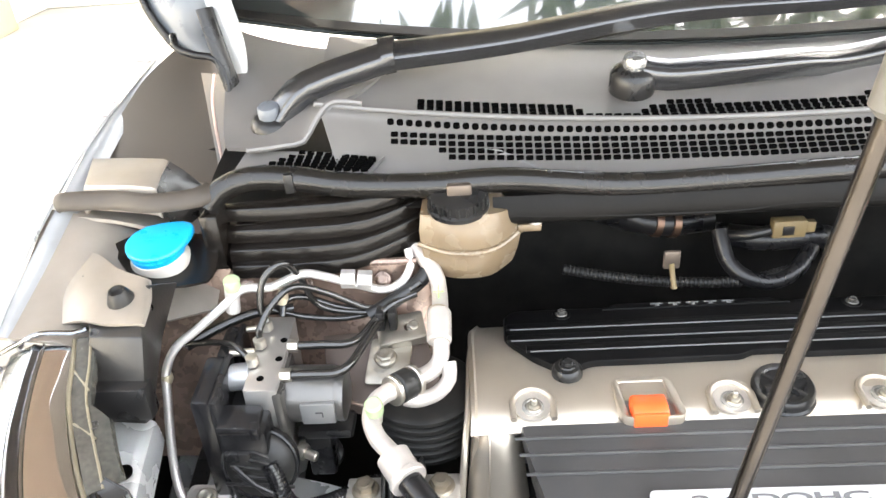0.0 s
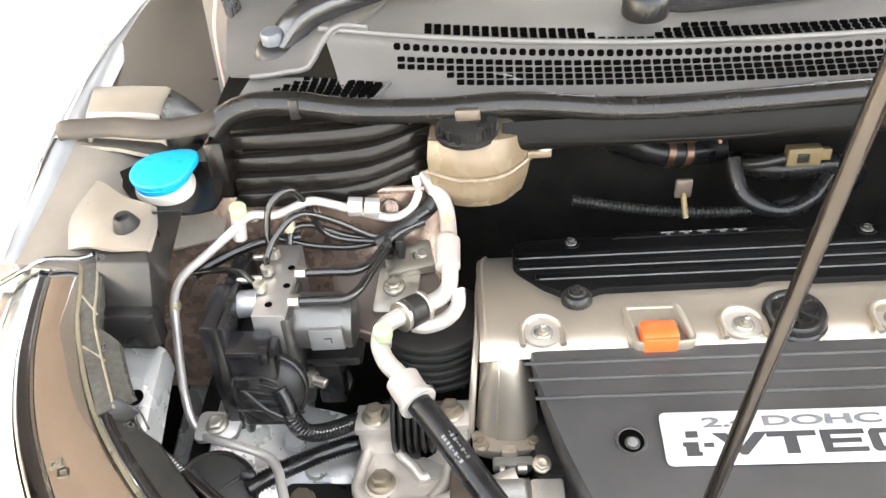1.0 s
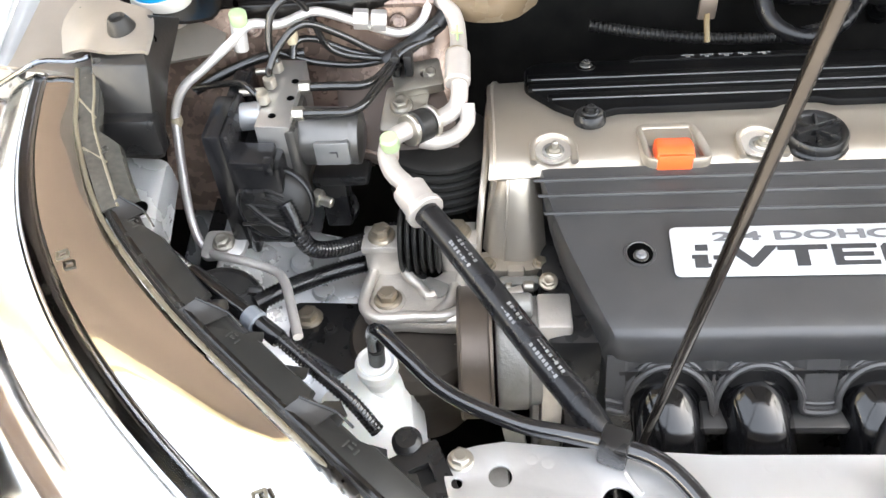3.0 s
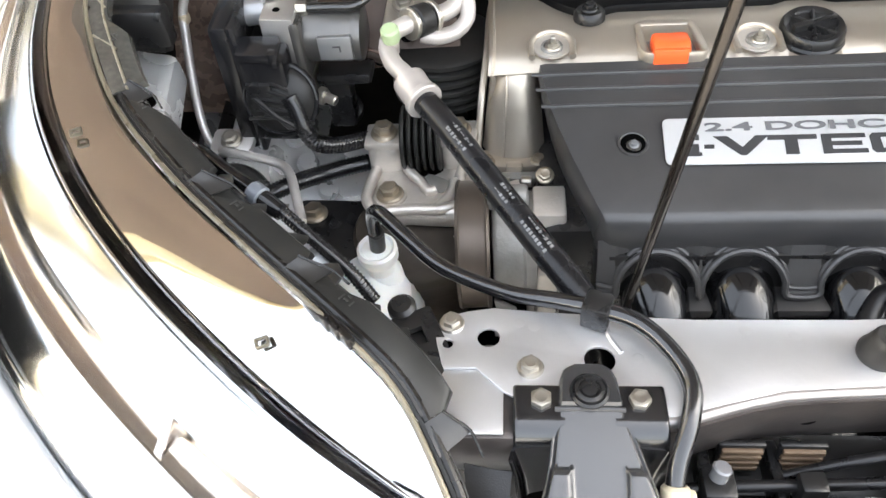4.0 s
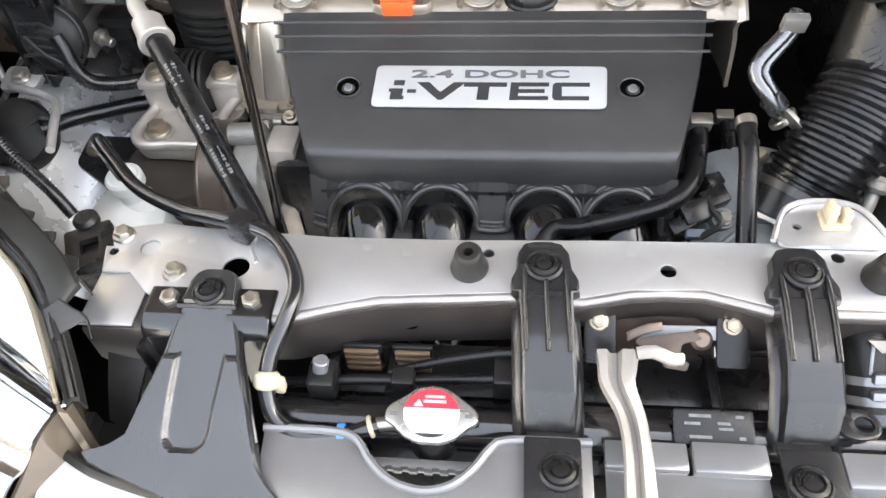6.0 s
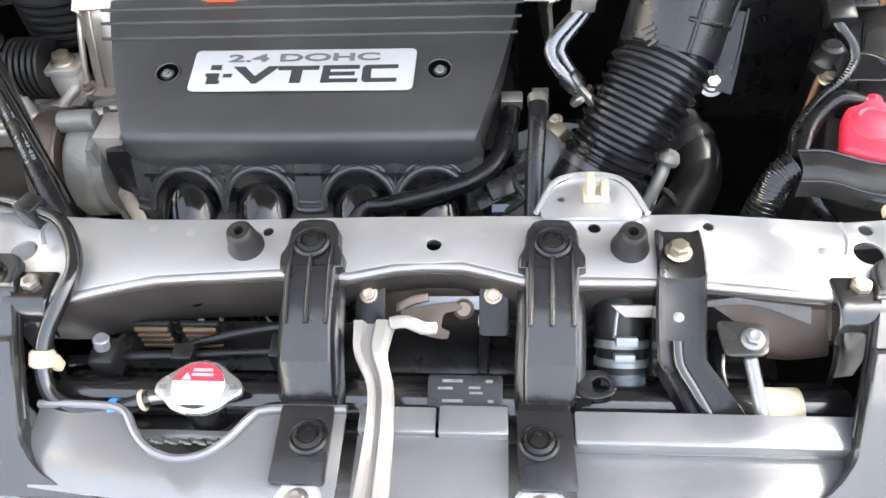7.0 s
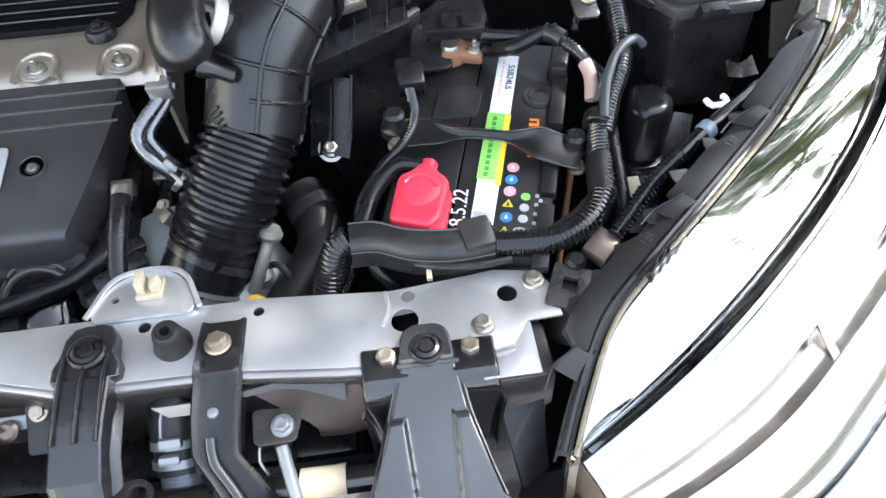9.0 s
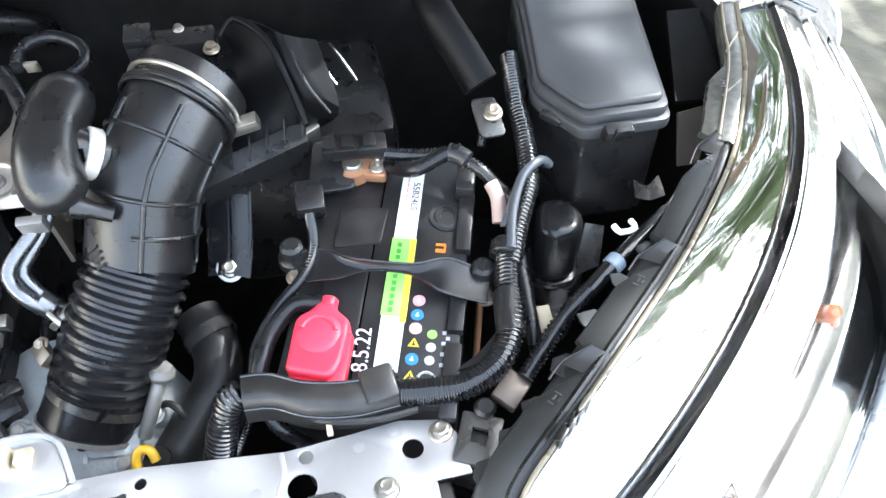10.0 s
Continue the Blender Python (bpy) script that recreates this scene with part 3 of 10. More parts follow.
part("top_plate", prism(BACK + FRONT, 0.8455, 0.848, 0.0006, HOLES), M_SILVER, sup)
lip, web = [], []
for x, y in [(-0.352, -0.050), (-0.30, -0.052), (-0.273, -0.052), (-0.243, -0.043), (-0.205, -0.033), (-0.15, -0.029), (-0.111, -0.026), (-0.065, -0.029), (-0.033, -0.021), (0.016, -0.019), (0.057, -0.031), (0.10, -0.032), (0.14, -0.032), (0.18, -0.034), (0.25, -0.042), (0.33, -0.047), (0.368, -0.042)]:
    deep = 0.045 if abs(x + 0.008) > 0.06 else 0.022
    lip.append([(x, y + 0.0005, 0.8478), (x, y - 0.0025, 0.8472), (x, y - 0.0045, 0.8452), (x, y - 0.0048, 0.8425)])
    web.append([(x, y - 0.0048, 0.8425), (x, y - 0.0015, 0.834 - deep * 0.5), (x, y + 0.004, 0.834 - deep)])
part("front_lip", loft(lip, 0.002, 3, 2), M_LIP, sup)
part("front_web", loft(web, 0.002, 2, 2), M_WEB, sup, "silver web with shade put into its paint")
part("rear_flange", loft([[(x, y, 0.847), (x, y + 0.002, 0.840), (x, y + 0.002, 0.815)] for x, y in BACK[3:13]], 0.0015, 2, 1), M_SILVER, sup)
for sx, p in ((-1, (-0.387, -0.045, 0.80)), (1, (0.371, -0.045, 0.80))):
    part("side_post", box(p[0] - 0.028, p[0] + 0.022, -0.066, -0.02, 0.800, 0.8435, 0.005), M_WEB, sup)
    part("end_plate", box(p[0] - 0.028, p[0] + 0.012, -0.064, -0.018, 0.8440, 0.8462, 0.0008), M_SILVER, sup)
    # Post's lower end is black, standing for the shadow below the bar.
    part("shaded_lower_post", box(p[0] - 0.026, p[0] + 0.020, -0.060, -0.02, 0.62, 0.7985, 0.004), M_BLACK, sup)
    part("web_hole", lathe([(0.0075, 0), (0.007, 0.001), (0.002, 0.001)], 18, basis((-0.186 if sx < 0 else 0.170, -0.0335, 0.8195), (0, -1, 0.15))), M_VOID, sup)
dimple = finish(lathe([(0.0045, 0), (0.004, 0.0003), (0.002, 0.0005), (0.0008, 0.0005)], 14))
dimple.materials.append(M_SILVER)
for x, y in [(-0.365, 0.018), (-0.29, -0.010), (-0.19, 0.008), (-0.22, 0.012), (-0.03, 0.013), (0.03, 0.008), (0.075, 0.014), (0.155, 0.016), (0.235, 0.012), (0.265, -0.008), (0.335, 0.012), (0.36, 0.02), (-0.355, 0.015)]:
    put("weld_dimple", dimple, sup, Matrix.Translation((x, y, 0.8479)) @ Matrix.Diagonal((1, 1, 0.35, 1)))
part("seam_ridge", tube([(-0.306, 0.022, 0.848), (-0.307, 0.008, 0.8485), (-0.300, -0.006, 0.848)], 0.0018, 6, 0.004), M_SILVER, sup)
part("seam_ridge", tube([(0.283, 0.018, 0.848), (0.284, 0.002, 0.8485), (0.279, -0.012, 0.848)], 0.0018, 6, 0.004), M_SILVER, sup)
for p in [(-0.410, 0.017, 0.848), (-0.358, -0.018, 0.848), (0.349, -0.022, 0.848), (0.392, 0.012, 0.848)]:
    bolt(sup, p, size=0.011)
for x in (-0.352, -0.293, 0.279, 0.337):
    bolt(sup, (x, -0.043 if x < 0 else -0.040, 0.8475), size=0.012, mat=M_STEEL if x < 0 else M_BRASS)
part("latch_plate", prism(rounded([(0.068, 0.02), (0.082, 0.052), (0.098, 0.062), (0.122, 0.062), (0.136, 0.052), (0.148, 0.02)], 0.012), 0.849, 0.852, 0.001, [(0.087, 0.038, 0.003)]), M_SILVER, sup)
part("latch_plate_rim", tube([(0.068, 0.024, 0.852), (0.081, 0.053, 0.853), (0.098, 0.0625, 0.853), (0.122, 0.0625, 0.853), (0.137, 0.053, 0.853), (0.149, 0.024, 0.852)], 0.0022, 6, 0.005), M_SILVER, sup)

clip = thing("cable_clip", "cream plastic cable clip pushed into the latch plate", "clip", (0.112, 0.044, 0.852))
part("base", box(0.103, 0.122, 0.034, 0.052, 0.852, 0.857, 0.001), M_CREAM, clip)
part("jaw", box(0.105, 0.111, 0.036, 0.050, 0.857, 0.869, 0.001), M_CREAM, clip)
part("jaw", box(0.115, 0.121, 0.036, 0.046, 0.857, 0.866, 0.001), M_CREAM, clip)

# black end brackets under the bolts of the trapezoid stays
for sx in (-1, 1):
    x0 = -0.323 if sx < 0 else 0.308
    br = thing("corner_bracket", "black painted steel corner bracket bolted to the support bar", "bracket", (x0, -0.045, 0.80), group="corner brackets")
    for sd in (-1, 1):
        part("ear", loft([[(x0 + sd * u, y, z - 0.0006) for u in (0.015, 0.030, 0.041, 0.0445)] + [(x0 + sd * 0.0462, y, z - 0.003), (x0 + sd * 0.0466, y, z - 0.012 - d)] for y, z, d in ((-0.032, 0.8505, 0.0), (-0.036, 0.8512, 0.0), (-0.052, 0.8512, 0.0), (-0.060, 0.8490, 0.004), (-0.0655, 0.8430, 0.004), (-0.0680, 0.834, 0.004))], 0.0018, 2, 2), M_GLOSSBLACK, br, angle=50)
        part("flange", loft([[(x0 + sd * 0.018, -0.0665, 0.838), (x0 + sd * 0.034, -0.0680, 0.838), (x0 + sd * 0.0445, -0.0685, 0.837), (x0 + sd * 0.0475, -0.0750, 0.834)],
                             [(x0 + sd * 0.020, -0.0690, 0.818), (x0 + sd * 0.032, -0.0700, 0.818), (x0 + sd * 0.0405, -0.0720, 0.818), (x0 + sd * 0.0440, -0.0790, 0.816)],
                             [(x0 + sd * 0.022, -0.0720, 0.790), (x0 + sd * 0.031, -0.0730, 0.790), (x0 + sd * 0.0385, -0.0760, 0.790), (x0 + sd * 0.0420, -0.0840, 0.790)]], 0.002, 3, 3), M_GLOSSBLACK, br)
        part("flange_edge", tube([(x0 + sd * 0.0472, -0.0755, 0.8345), (x0 + sd * 0.0438, -0.0795, 0.8165), (x0 + sd * 0.0418, -0.0845, 0.7905)], 0.0013, 8, 0.004), M_GLOSSBLACK, br)

# hood rests
for x in (-0.144, 0.133):
    b = thing("rubber_buffer", "black rubber hood buffer standing on the support bar", "buffer", (x, -0.005, 0.848), group="hood buffers")
    part("cone", lathe([(0.0165, 0), (0.017, 0.003), (0.0155, 0.006), (0.0125, 0.018), (0.0115, 0.022), (0.0095, 0.0235), (0.0045, 0.0232), (0.004, 0.012), (0.001, 0.0118)], 28, Matrix.Translation((x, -0.006, 0.848)) @ Matrix.Rotation(radians(6), 4, "X") @ Matrix.Diagonal((0.80, 0.80, 0.92, 1))), M_RUBBER, b)

# ---- trapezoid stays (left and right) of the grille cover ----
CLIPM = {}


def push_clip(parent, p, way, r=0.010):
    """A round plastic push clip with a recessed centre."""
    if r not in CLIPM:
        bm = lathe([(r * 1.25, 0), (r * 1.25, 0.0015), (r * 1.1, 0.003), (r * 1.0, 0.0022), (r * 0.95, 0.004), (r * 0.72, 0.0048), (r * 0.66, 0.0032), (r * 0.58, 0.0032), (r * 0.5, 0.0045), (r * 0.1, 0.0048)], 28)
        CLIPM[r] = finish(bm, 30)
        CLIPM[r].materials.append(M_BLACK)
    return put("push_clip", CLIPM[r], parent, basis(p, way))


for sx in (-1, 1):
    x0 = -0.323 if sx < 0 else 0.307
    st = thing("grille_stay", "charcoal plastic trapezoid stay with a pressed loop groove", "grille stay", (x0, -0.1, 0.80), group="grille stays")
    # body in its own flat frame: u across, v forward and down
    def sp(u, v):
        zz = 0.856 - 0.004 * (v > 0.03) - 0.30 * max(0, v - 0.03) - 0.1 * max(0, v - 0.10)
        return (x0 + sx * u, -0.020 - v * 0.96, zz)
    # u positive is outward; the panel between the two grooves lies 3 mm below its shoulders
    half = [(0.0, -0.009, 0.009), (0.003, -0.0145, 0.0145), (0.010, -0.0172, 0.0170), (0.028, -0.0195, 0.0185), (0.034, -0.0208, 0.0192), (0.065, -0.0300, 0.0235), (0.10, -0.0415, 0.0325), (0.119, -0.0475, 0.0385), (0.126, -0.0500, 0.049), (0.131, -0.0520, 0.0665), (0.136, -0.0550, 0.061), (0.145, -0.0620, 0.036), (0.153, -0.0710, 0.010), (0.160, -0.0860, -0.014), (0.167, -0.1150, -0.040)]

    def width(v):
        for (v0, a0, b0), (v1, a1, b1) in zip(half, half[1:]):
            if v0 <= v <= v1:
                t = (v - v0) / (v1 - v0)
                return a0 + (a1 - a0) * t, b0 + (b1 - b0) * t

    def shoulder(u, v):
        """Height over the tongue: the tongue runs from the head into a round-ended loop."""
        gl, gr = -0.0180 + 0.05 * (v - 0.0645), 0.0112 - 0.03 * (v - 0.0645)
        q = (abs(u - (gl + gr) / 2) - (gr - gl) / 2 + 0.009, v - 0.1255 + 0.009)
        d = math.hypot(max(q[0], 0), max(q[1], 0)) + min(max(q), 0) - 0.009
        d = min(d, v - 0.0645)
        t = min(1.0, max(0.0, d / 0.0036))
        return 0.0034 * t * t * (3 - 2 * t)
    rows = []
    for i in range(84):
        v = 0.167 * i / 83
        a, b = width(v)
        row = []
        for k in range(51):
            u = a + (b - a) * k / 50
            up = shoulder(u, v)
            e = min(u - a, b - u)
            up -= 0.0022 * (1 - min(1.0, e / 0.0022)) ** 2
            p = sp(u, v)
            row.append((p[0], p[1] - up * 0.3, p[2] + up))
        e0, e1 = list(sp(a - 0.0012, v)), list(sp(b + 0.0012, v))
        e0[2] -= 0.011
        e1[2] -= 0.011
        rows.append([tuple(e0)] + row + [tuple(e1)])
    part("cover", loft(rows, 0.002, 1, 1, 0.0), M_STAY, st, angle=40)
    for sd in (0, 1):
        part("edge_lip", tube([tuple(Vector(sp(width(v)[sd] + (-0.0012 if sd == 0 else 0.0012), v)) + Vector((0, 0, -0.004))) for v in (0.036, 0.05, 0.065, 0.085, 0.10, 0.118)], 0.0014, 8, 0.006), M_GLOSSBLACK, st)
    part("crease", tube([sp(-0.021, 0.031), sp(0, 0.0305), sp(0.021, 0.031)], 0.0016, 8, 0.004), M_COVER, st)
    push_clip(st, (x0, -0.040, 0.8555), (0, -0.05, 1), 0.0095)

# ---- central arms ----
for x0, tw in ((-0.0922, -1), (0.0785, 1)):
    arm = thing("centre_arm", "charcoal plastic centre arm of the grille cover with ribs", "grille arm", (x0, -0.08, 0.80), group="centre arms")
    def ap(u, y, z):
        return (x0 + u + (0.006 if tw < 0 else -0.004) * (-y / 0.13), y, z)
    rows = []
    for y, w, z, d in [(0.013, 0.007, 0.857, 0.006), (0.010, 0.0130, 0.8585, 0.008), (0.002, 0.0172, 0.859, 0.008), (-0.012, 0.0182, 0.859, 0.010), (-0.020, 0.0225, 0.857, 0.012), (-0.0285, 0.0225, 0.855, 0.012), (-0.0310, 0.0178, 0.8575, 0.014), (-0.060, 0.0168, 0.851, 0.016), (-0.0745, 0.0164, 0.846, 0.016), (-0.0765, 0.0164, 0.8445, 0.016), (-0.094, 0.0168, 0.836, 0.016), (-0.0955, 0.0168, 0.8345, 0.016), (-0.1105, 0.0158, 0.811, 0.010)]:
        k = 6
        rows.append([ap(-w - 0.0015, y, z - d), ap(-w - 0.0002, y, z - 0.0012)] + [ap((-w + 0.0012) * (1 - i / k) + (w - 0.0012) * i / k, y, z) for i in range(k + 1)] + [ap(w + 0.0002, y, z - 0.0012), ap(w + 0.0015, y, z - d)])
    part("arm_body", loft(rows, 0.002, 1, 1), M_ARM, arm, angle=30)
    for u in (-0.0142, 0.0, 0.0142):
        part("rib", tube([ap(u, -0.014 if u else -0.022, 0.8592), ap(u, -0.030, 0.8588), ap(u, -0.050, 0.8548), ap(u, -0.073, 0.8488)], 0.0019, 8, 0.006, flat=0.8), M_ARM, arm)
    for sd in (-1, 1):
        part("side_wall", loft([[ap(sd * 0.0180, -0.032, 0.842), ap(sd * 0.0235, -0.032, 0.838)], [ap(sd * 0.0180, -0.075, 0.834), ap(sd * 0.0240, -0.075, 0.828)], [ap(sd * 0.0175, -0.111, 0.802), ap(sd * 0.0240, -0.111, 0.796)]], 0.003, 2, 2, 0.0008), M_ARM, arm)
    fx = -0.085 if tw < 0 else 0.0715
    part("foot_plate", prism(rounded([(fx - 0.0185, -0.1165), (fx + 0.0175, -0.1165), (fx + 0.0185, -0.171), (fx - 0.0175, -0.171)], 0.003), -0.002, 0.002, 0.0008, m=Matrix.Translation((0, 0, 0.8140))), M_ARM, arm)
    part("foot_step", loft([[(fx - 0.0165, -0.109, 0.810), (fx + 0.0155, -0.109, 0.810)], [(fx - 0.0170, -0.1165, 0.8105), (fx + 0.0160, -0.1165, 0.8105)]], 0.003, 2, 2), M_RUBBER, arm)
    push_clip(arm, (x0, -0.011, 0.859), (0, -0.05, 1), 0.0105)
    push_clip(arm, (-0.081 if tw < 0 else 0.067, -0.140, 0.8162), (0, 0.1, 1), 0.0105)

# ---- grille cover shelf ----
shelf = thing("grille_cover", "charcoal plastic grille cover panel with a dip round the filler cap", "grille cover", (CX, -0.15, 0.78))
edge = [(-0.275, -0.118), (-0.232, -0.118), (-0.213, -0.122), (-0.200, -0.138), (-0.185, -0.150), (-0.165, -0.155), (-0.147, -0.150), (-0.134, -0.138), (-0.124, -0.124), (-0.112, -0.118), (-0.06, -0.117)]
part("left_panel", prism(edge + [(-0.06, -0.188), (-0.15, -0.186), (-0.26, -0.176), (-0.272, -0.15)], 0.808, 0.8105, 0.0006), M_TRIM, shelf)
part("rolled_edge", tube([(x, y, 0.812) for x, y in edge], 0.003, 8, 0.005), M_TRIM, shelf)
part("middle_panel", prism([(-0.052, -0.132), (0.048, -0.132), (0.048, -0.188), (-0.052, -0.188)], 0.802, 0.8045, 0.0006), M_TRIM, shelf)
part("middle_step", box(-0.052, 0.000, -0.131, -0.112, 0.800, 0.8085, 0.0015), M_TRIM, shelf)
part("middle_step", box(0.002, 0.048, -0.133, -0.112, 0.800, 0.812, 0.0015), M_TRIM, shelf)
part("right_beam", box(0.090, 0.275, -0.140, -0.116, 0.798, 0.816, 0.0025), M_TRIM, shelf)
part("right_panel", prism([(0.090, -0.138), (0.275, -0.138), (0.262, -0.155), (0.235, -0.178), (0.15, -0.188), (0.090, -0.188)], 0.800, 0.8025, 0.0006), M_TRIM, shelf)
for sx in (-1, 1):
    part("gap_strip", tube([(CX + sx * 0.10, -0.187, 0.803), (CX + sx * 0.25, -0.178, 0.804), (CX + sx * 0.36, -0.158, 0.806), (CX + sx * 0.405, -0.140, 0.808)], 0.004, 8, 0.01, flat=0.6), M_RUBBER, shelf)
    x = CX + sx * 0.075
    part("screw_boss", lathe([(0.017, 0), (0.017, 0.003), (0.014, 0.006), (0.006, 0.006)], 24, Matrix.Translation((x, -0.180, 0.806))), M_BODY, shelf)
    bolt(shelf, (x, -0.180, 0.812), size=0.010)

# lower corners beside the lamp tips, and the pierced ear of a centre arm
for sx in (-1, 1):
    cf = thing("lamp_corner_filler", "black plastic filler between the lamp tip and the grille stay", "plastic filler", (CX + sx * 0.40, -0.12, 0.80), group="corner fillers")
    pts = [(0.363, -0.105, 0.812), (0.397, -0.101, 0.812), (0.412, -0.134, 0.806), (0.408, -0.169, 0.8), (0.347, -0.164, 0.8)]
    pts = [p if sx > 0 else (both(p[0]), p[1], p[2]) for p in pts]
    part("plate", prism(rounded([p[:2] for p in pts], 0.004), 0.765, 0.776, 0.002), M_GRILLEBLACK, cf)
    part("fin", box(pts[1][0] - 0.004, pts[1][0] + 0.004, pts[2][1], pts[1][1], 0.772, 0.790, 0.002), M_GRILLEBLACK, cf)
    up_ = [[(0.354, -0.074, 0.818), (0.366, -0.073, 0.819), (0.384, -0.070, 0.820)], [(0.357, -0.096, 0.806), (0.368, -0.094, 0.806), (0.382, -0.090, 0.806)], [(0.362, -0.118, 0.788), (0.371, -0.112, 0.788), (0.382, -0.106, 0.788)]]
    part("upright_panel", loft([[p if sx > 0 else (both(p[0]), p[1], p[2]) for p in r] for r in up_], 0.003, 3, 3), M_BATT, cf)
ear = thing("pierced_ear", "black plastic ear with a round hole beside the centre arm", "bracket ear", (0.109, -0.097, 0.815))
part("plate", prism(rounded([(0.092, -0.104), (0.094, -0.086), (0.112, -0.086), (0.120, -0.094), (0.118, -0.104), (0.104, -0.109)], 0.006, 4), 0.813, 0.816, 0.0008, [(0.109, -0.097, 0.0058)]), M_ARM, ear)
part("root", box(-0.008, 0.008, -0.010, 0.010, -0.03, 0.0, 0.002, Matrix.Translation((0.096, -0.096, 0.813))), M_ARM, ear)

# ---- headlamps ----
INNER = [(-0.727, 0.300, 0.976), (-0.721, 0.275, 0.965), (-0.712, 0.240, 0.952), (-0.672, 0.165, 0.932), (-0.604, 0.087, 0.921), (-0.540, 0.028, 0.912), (-0.473, -0.030, 0.903), (-0.436, -0.060, 0.884), (-0.412, -0.098, 0.864), (-0.396, -0.130, 0.848)]
RIDGE = [(-0.7548, 0.300, 0.978), (-0.7525, 0.265, 0.966), (-0.746, 0.222, 0.953), (-0.724, 0.154, 0.936), (-0.673, 0.081, 0.92), (-0.606, 0.015, 0.908), (-0.545, -0.035, 0.893), (-0.491, -0.075, 0.876), (-0.442, -0.103, 0.86), (-0.397, -0.124, 0.845)]


def lamp(sx):
    """A headlamp: chrome bezel, ridge, reflector bowl, clear lens and a black gasket with tabs."""
    def f(p):
        return p if sx < 0 else (both(p[0]) + 0.008, p[1], p[2])
    h = thing("headlamp", "chrome car headlamp under a clear lens with a black gasket", "headlamp", f((-0.62, 0.05, 0.80)), group="headlamps")
    I, R = INNER, list(RIDGE)
    for _ in range(2):
        R = [R[0]] + [tuple(0.25 * a + 0.5 * b + 0.25 * d for a, b, d in zip(R[i - 1], R[i], R[i + 1])) for i in range(1, len(R) - 1)] + [R[-1]]

    def lerp(a, b, t, dz=0.0):
        return tuple(a[i] + (b[i] - a[i]) * t + (dz if i == 2 else 0) for i in range(3))

    def out(p, d, dz):
        i = R.index(p)
        a, b = Vector(R[max(0, i - 1)]), Vector(R[min(len(R) - 1, i + 1)])
        t = b - a
        n = Vector((t.y, -t.x, 0)).normalized()
        if n.x > 0 and n.y > 0:
            n = -n
        g_ = (0.70, 0.75, 0.85, 0.95, 1.0, 1.0, 1.0, 1.0, 0.9, 0.75)[i]      # bands narrow towards the rear
        return (p[0] + n.x * d * g_, p[1] + n.y * d * g_, p[2] + dz * g_)
    part("bezel", loft([[f(lerp(a, b, u, 0.0015 * math.sin(math.pi * u) - (1 - u) * (0.004, 0.004, 0.0035, 0.002, 0.001, 0, 0, 0, 0, 0)[k])) for k, (a, b) in enumerate(zip(I, R))] for u in (0.03, 0.25, 0.5, 0.75, 0.97)], 0.003, 5, 2), M_CHROME, h)
    def band(name, prof, mat, sv=2, label=""):
        return part(name, loft([[f(out(p, d, z)) for p in R] for d, z in prof], 0.003, 5, sv), mat, h, label)
    def between(u, d, dz):
        """A point off the ridge, u counted in its points."""
        i = min(len(R) - 2, int(u))
        return f(lerp(out(R[i], d, dz), out(R[i + 1], d, dz), u - i))

    band("bezel_edge", ((-0.0012, 0.0015), (0.0010, 0.0028), (0.0026, 0.0010)), M_CHROME, 2)
    band("inward_ridge", ((0.0022, -0.0010), (0.0060, 0.0002), (0.0112, 0.0030)), M_LAMPDARK, 3, "chrome moulding tinted dark for its reflection")
    band("inner_moulding", ((0.0112, 0.0028), (0.0136, 0.0023), (0.0156, 0.0006)), M_CHROMESOFT, 3)
    band("chrome_moulding", ((0.0157, 0.0005), (0.0200, -0.0006), (0.0250, -0.0020), (0.0300, -0.0038)), M_CHROMESOFT, 3)
    band("chrome_moulding", ((0.0301, -0.0040), (0.0350, -0.0060), (0.0410, -0.0088), (0.0462, -0.0118)), M_CHROMESOFT, 3)
    band("lamp_chamber", ((0.0461, -0.0125), (0.0490, -0.0200), (0.0570, -0.0250), (0.0660, -0.0240)), M_LAMPBOWL, 3, "smoky reflector chamber")
    band("inner_panel", ((0.0661, -0.0240), (0.0700, -0.0245), (0.0820, -0.0320), (0.0920, -0.0430), (0.0985, -0.0535)), M_CHROMESOFT, 3)
    band("outer_moulding", ((0.0986, -0.0536), (0.1015, -0.0545), (0.1050, -0.0590), (0.1070, -0.0650)), M_CHROMESOFT, 3)
    part("chamber_divider", loft([[between(u, 0.0458, -0.0115), between(u + 0.05, 0.056, -0.0185), between(u + 0.12, 0.0665, -0.0220)] for u in (6.10, 6.14, 6.18)], 0.002, 3, 2), M_LAMPBOWL, h)
    if sx > 0:
        part("turn_bulb", lathe([(0.006, 0), (0.007, 0.006), (0.005, 0.012), (0.001, 0.014)], 16, basis(between(4.35, 0.057, -0.029), (0.0, -0.3, 1.0))), M_BULB, h, "amber indicator bulb")
    lens = part("lens", loft([[f(lerp(a, b, u, 0.010)) for a, b in zip(I, R)] for u in (0.0, 0.5, 1.0)] + [[f(out(p, d, z)) for p in R] for d, z in ((0.020, 0.008), (0.050, -0.002), (0.080, -0.018), (0.102, -0.042), (0.108, -0.062))], 0.0, 5, 3), M_LENS, h, "clear plastic lens")
    lens.visible_shadow = False
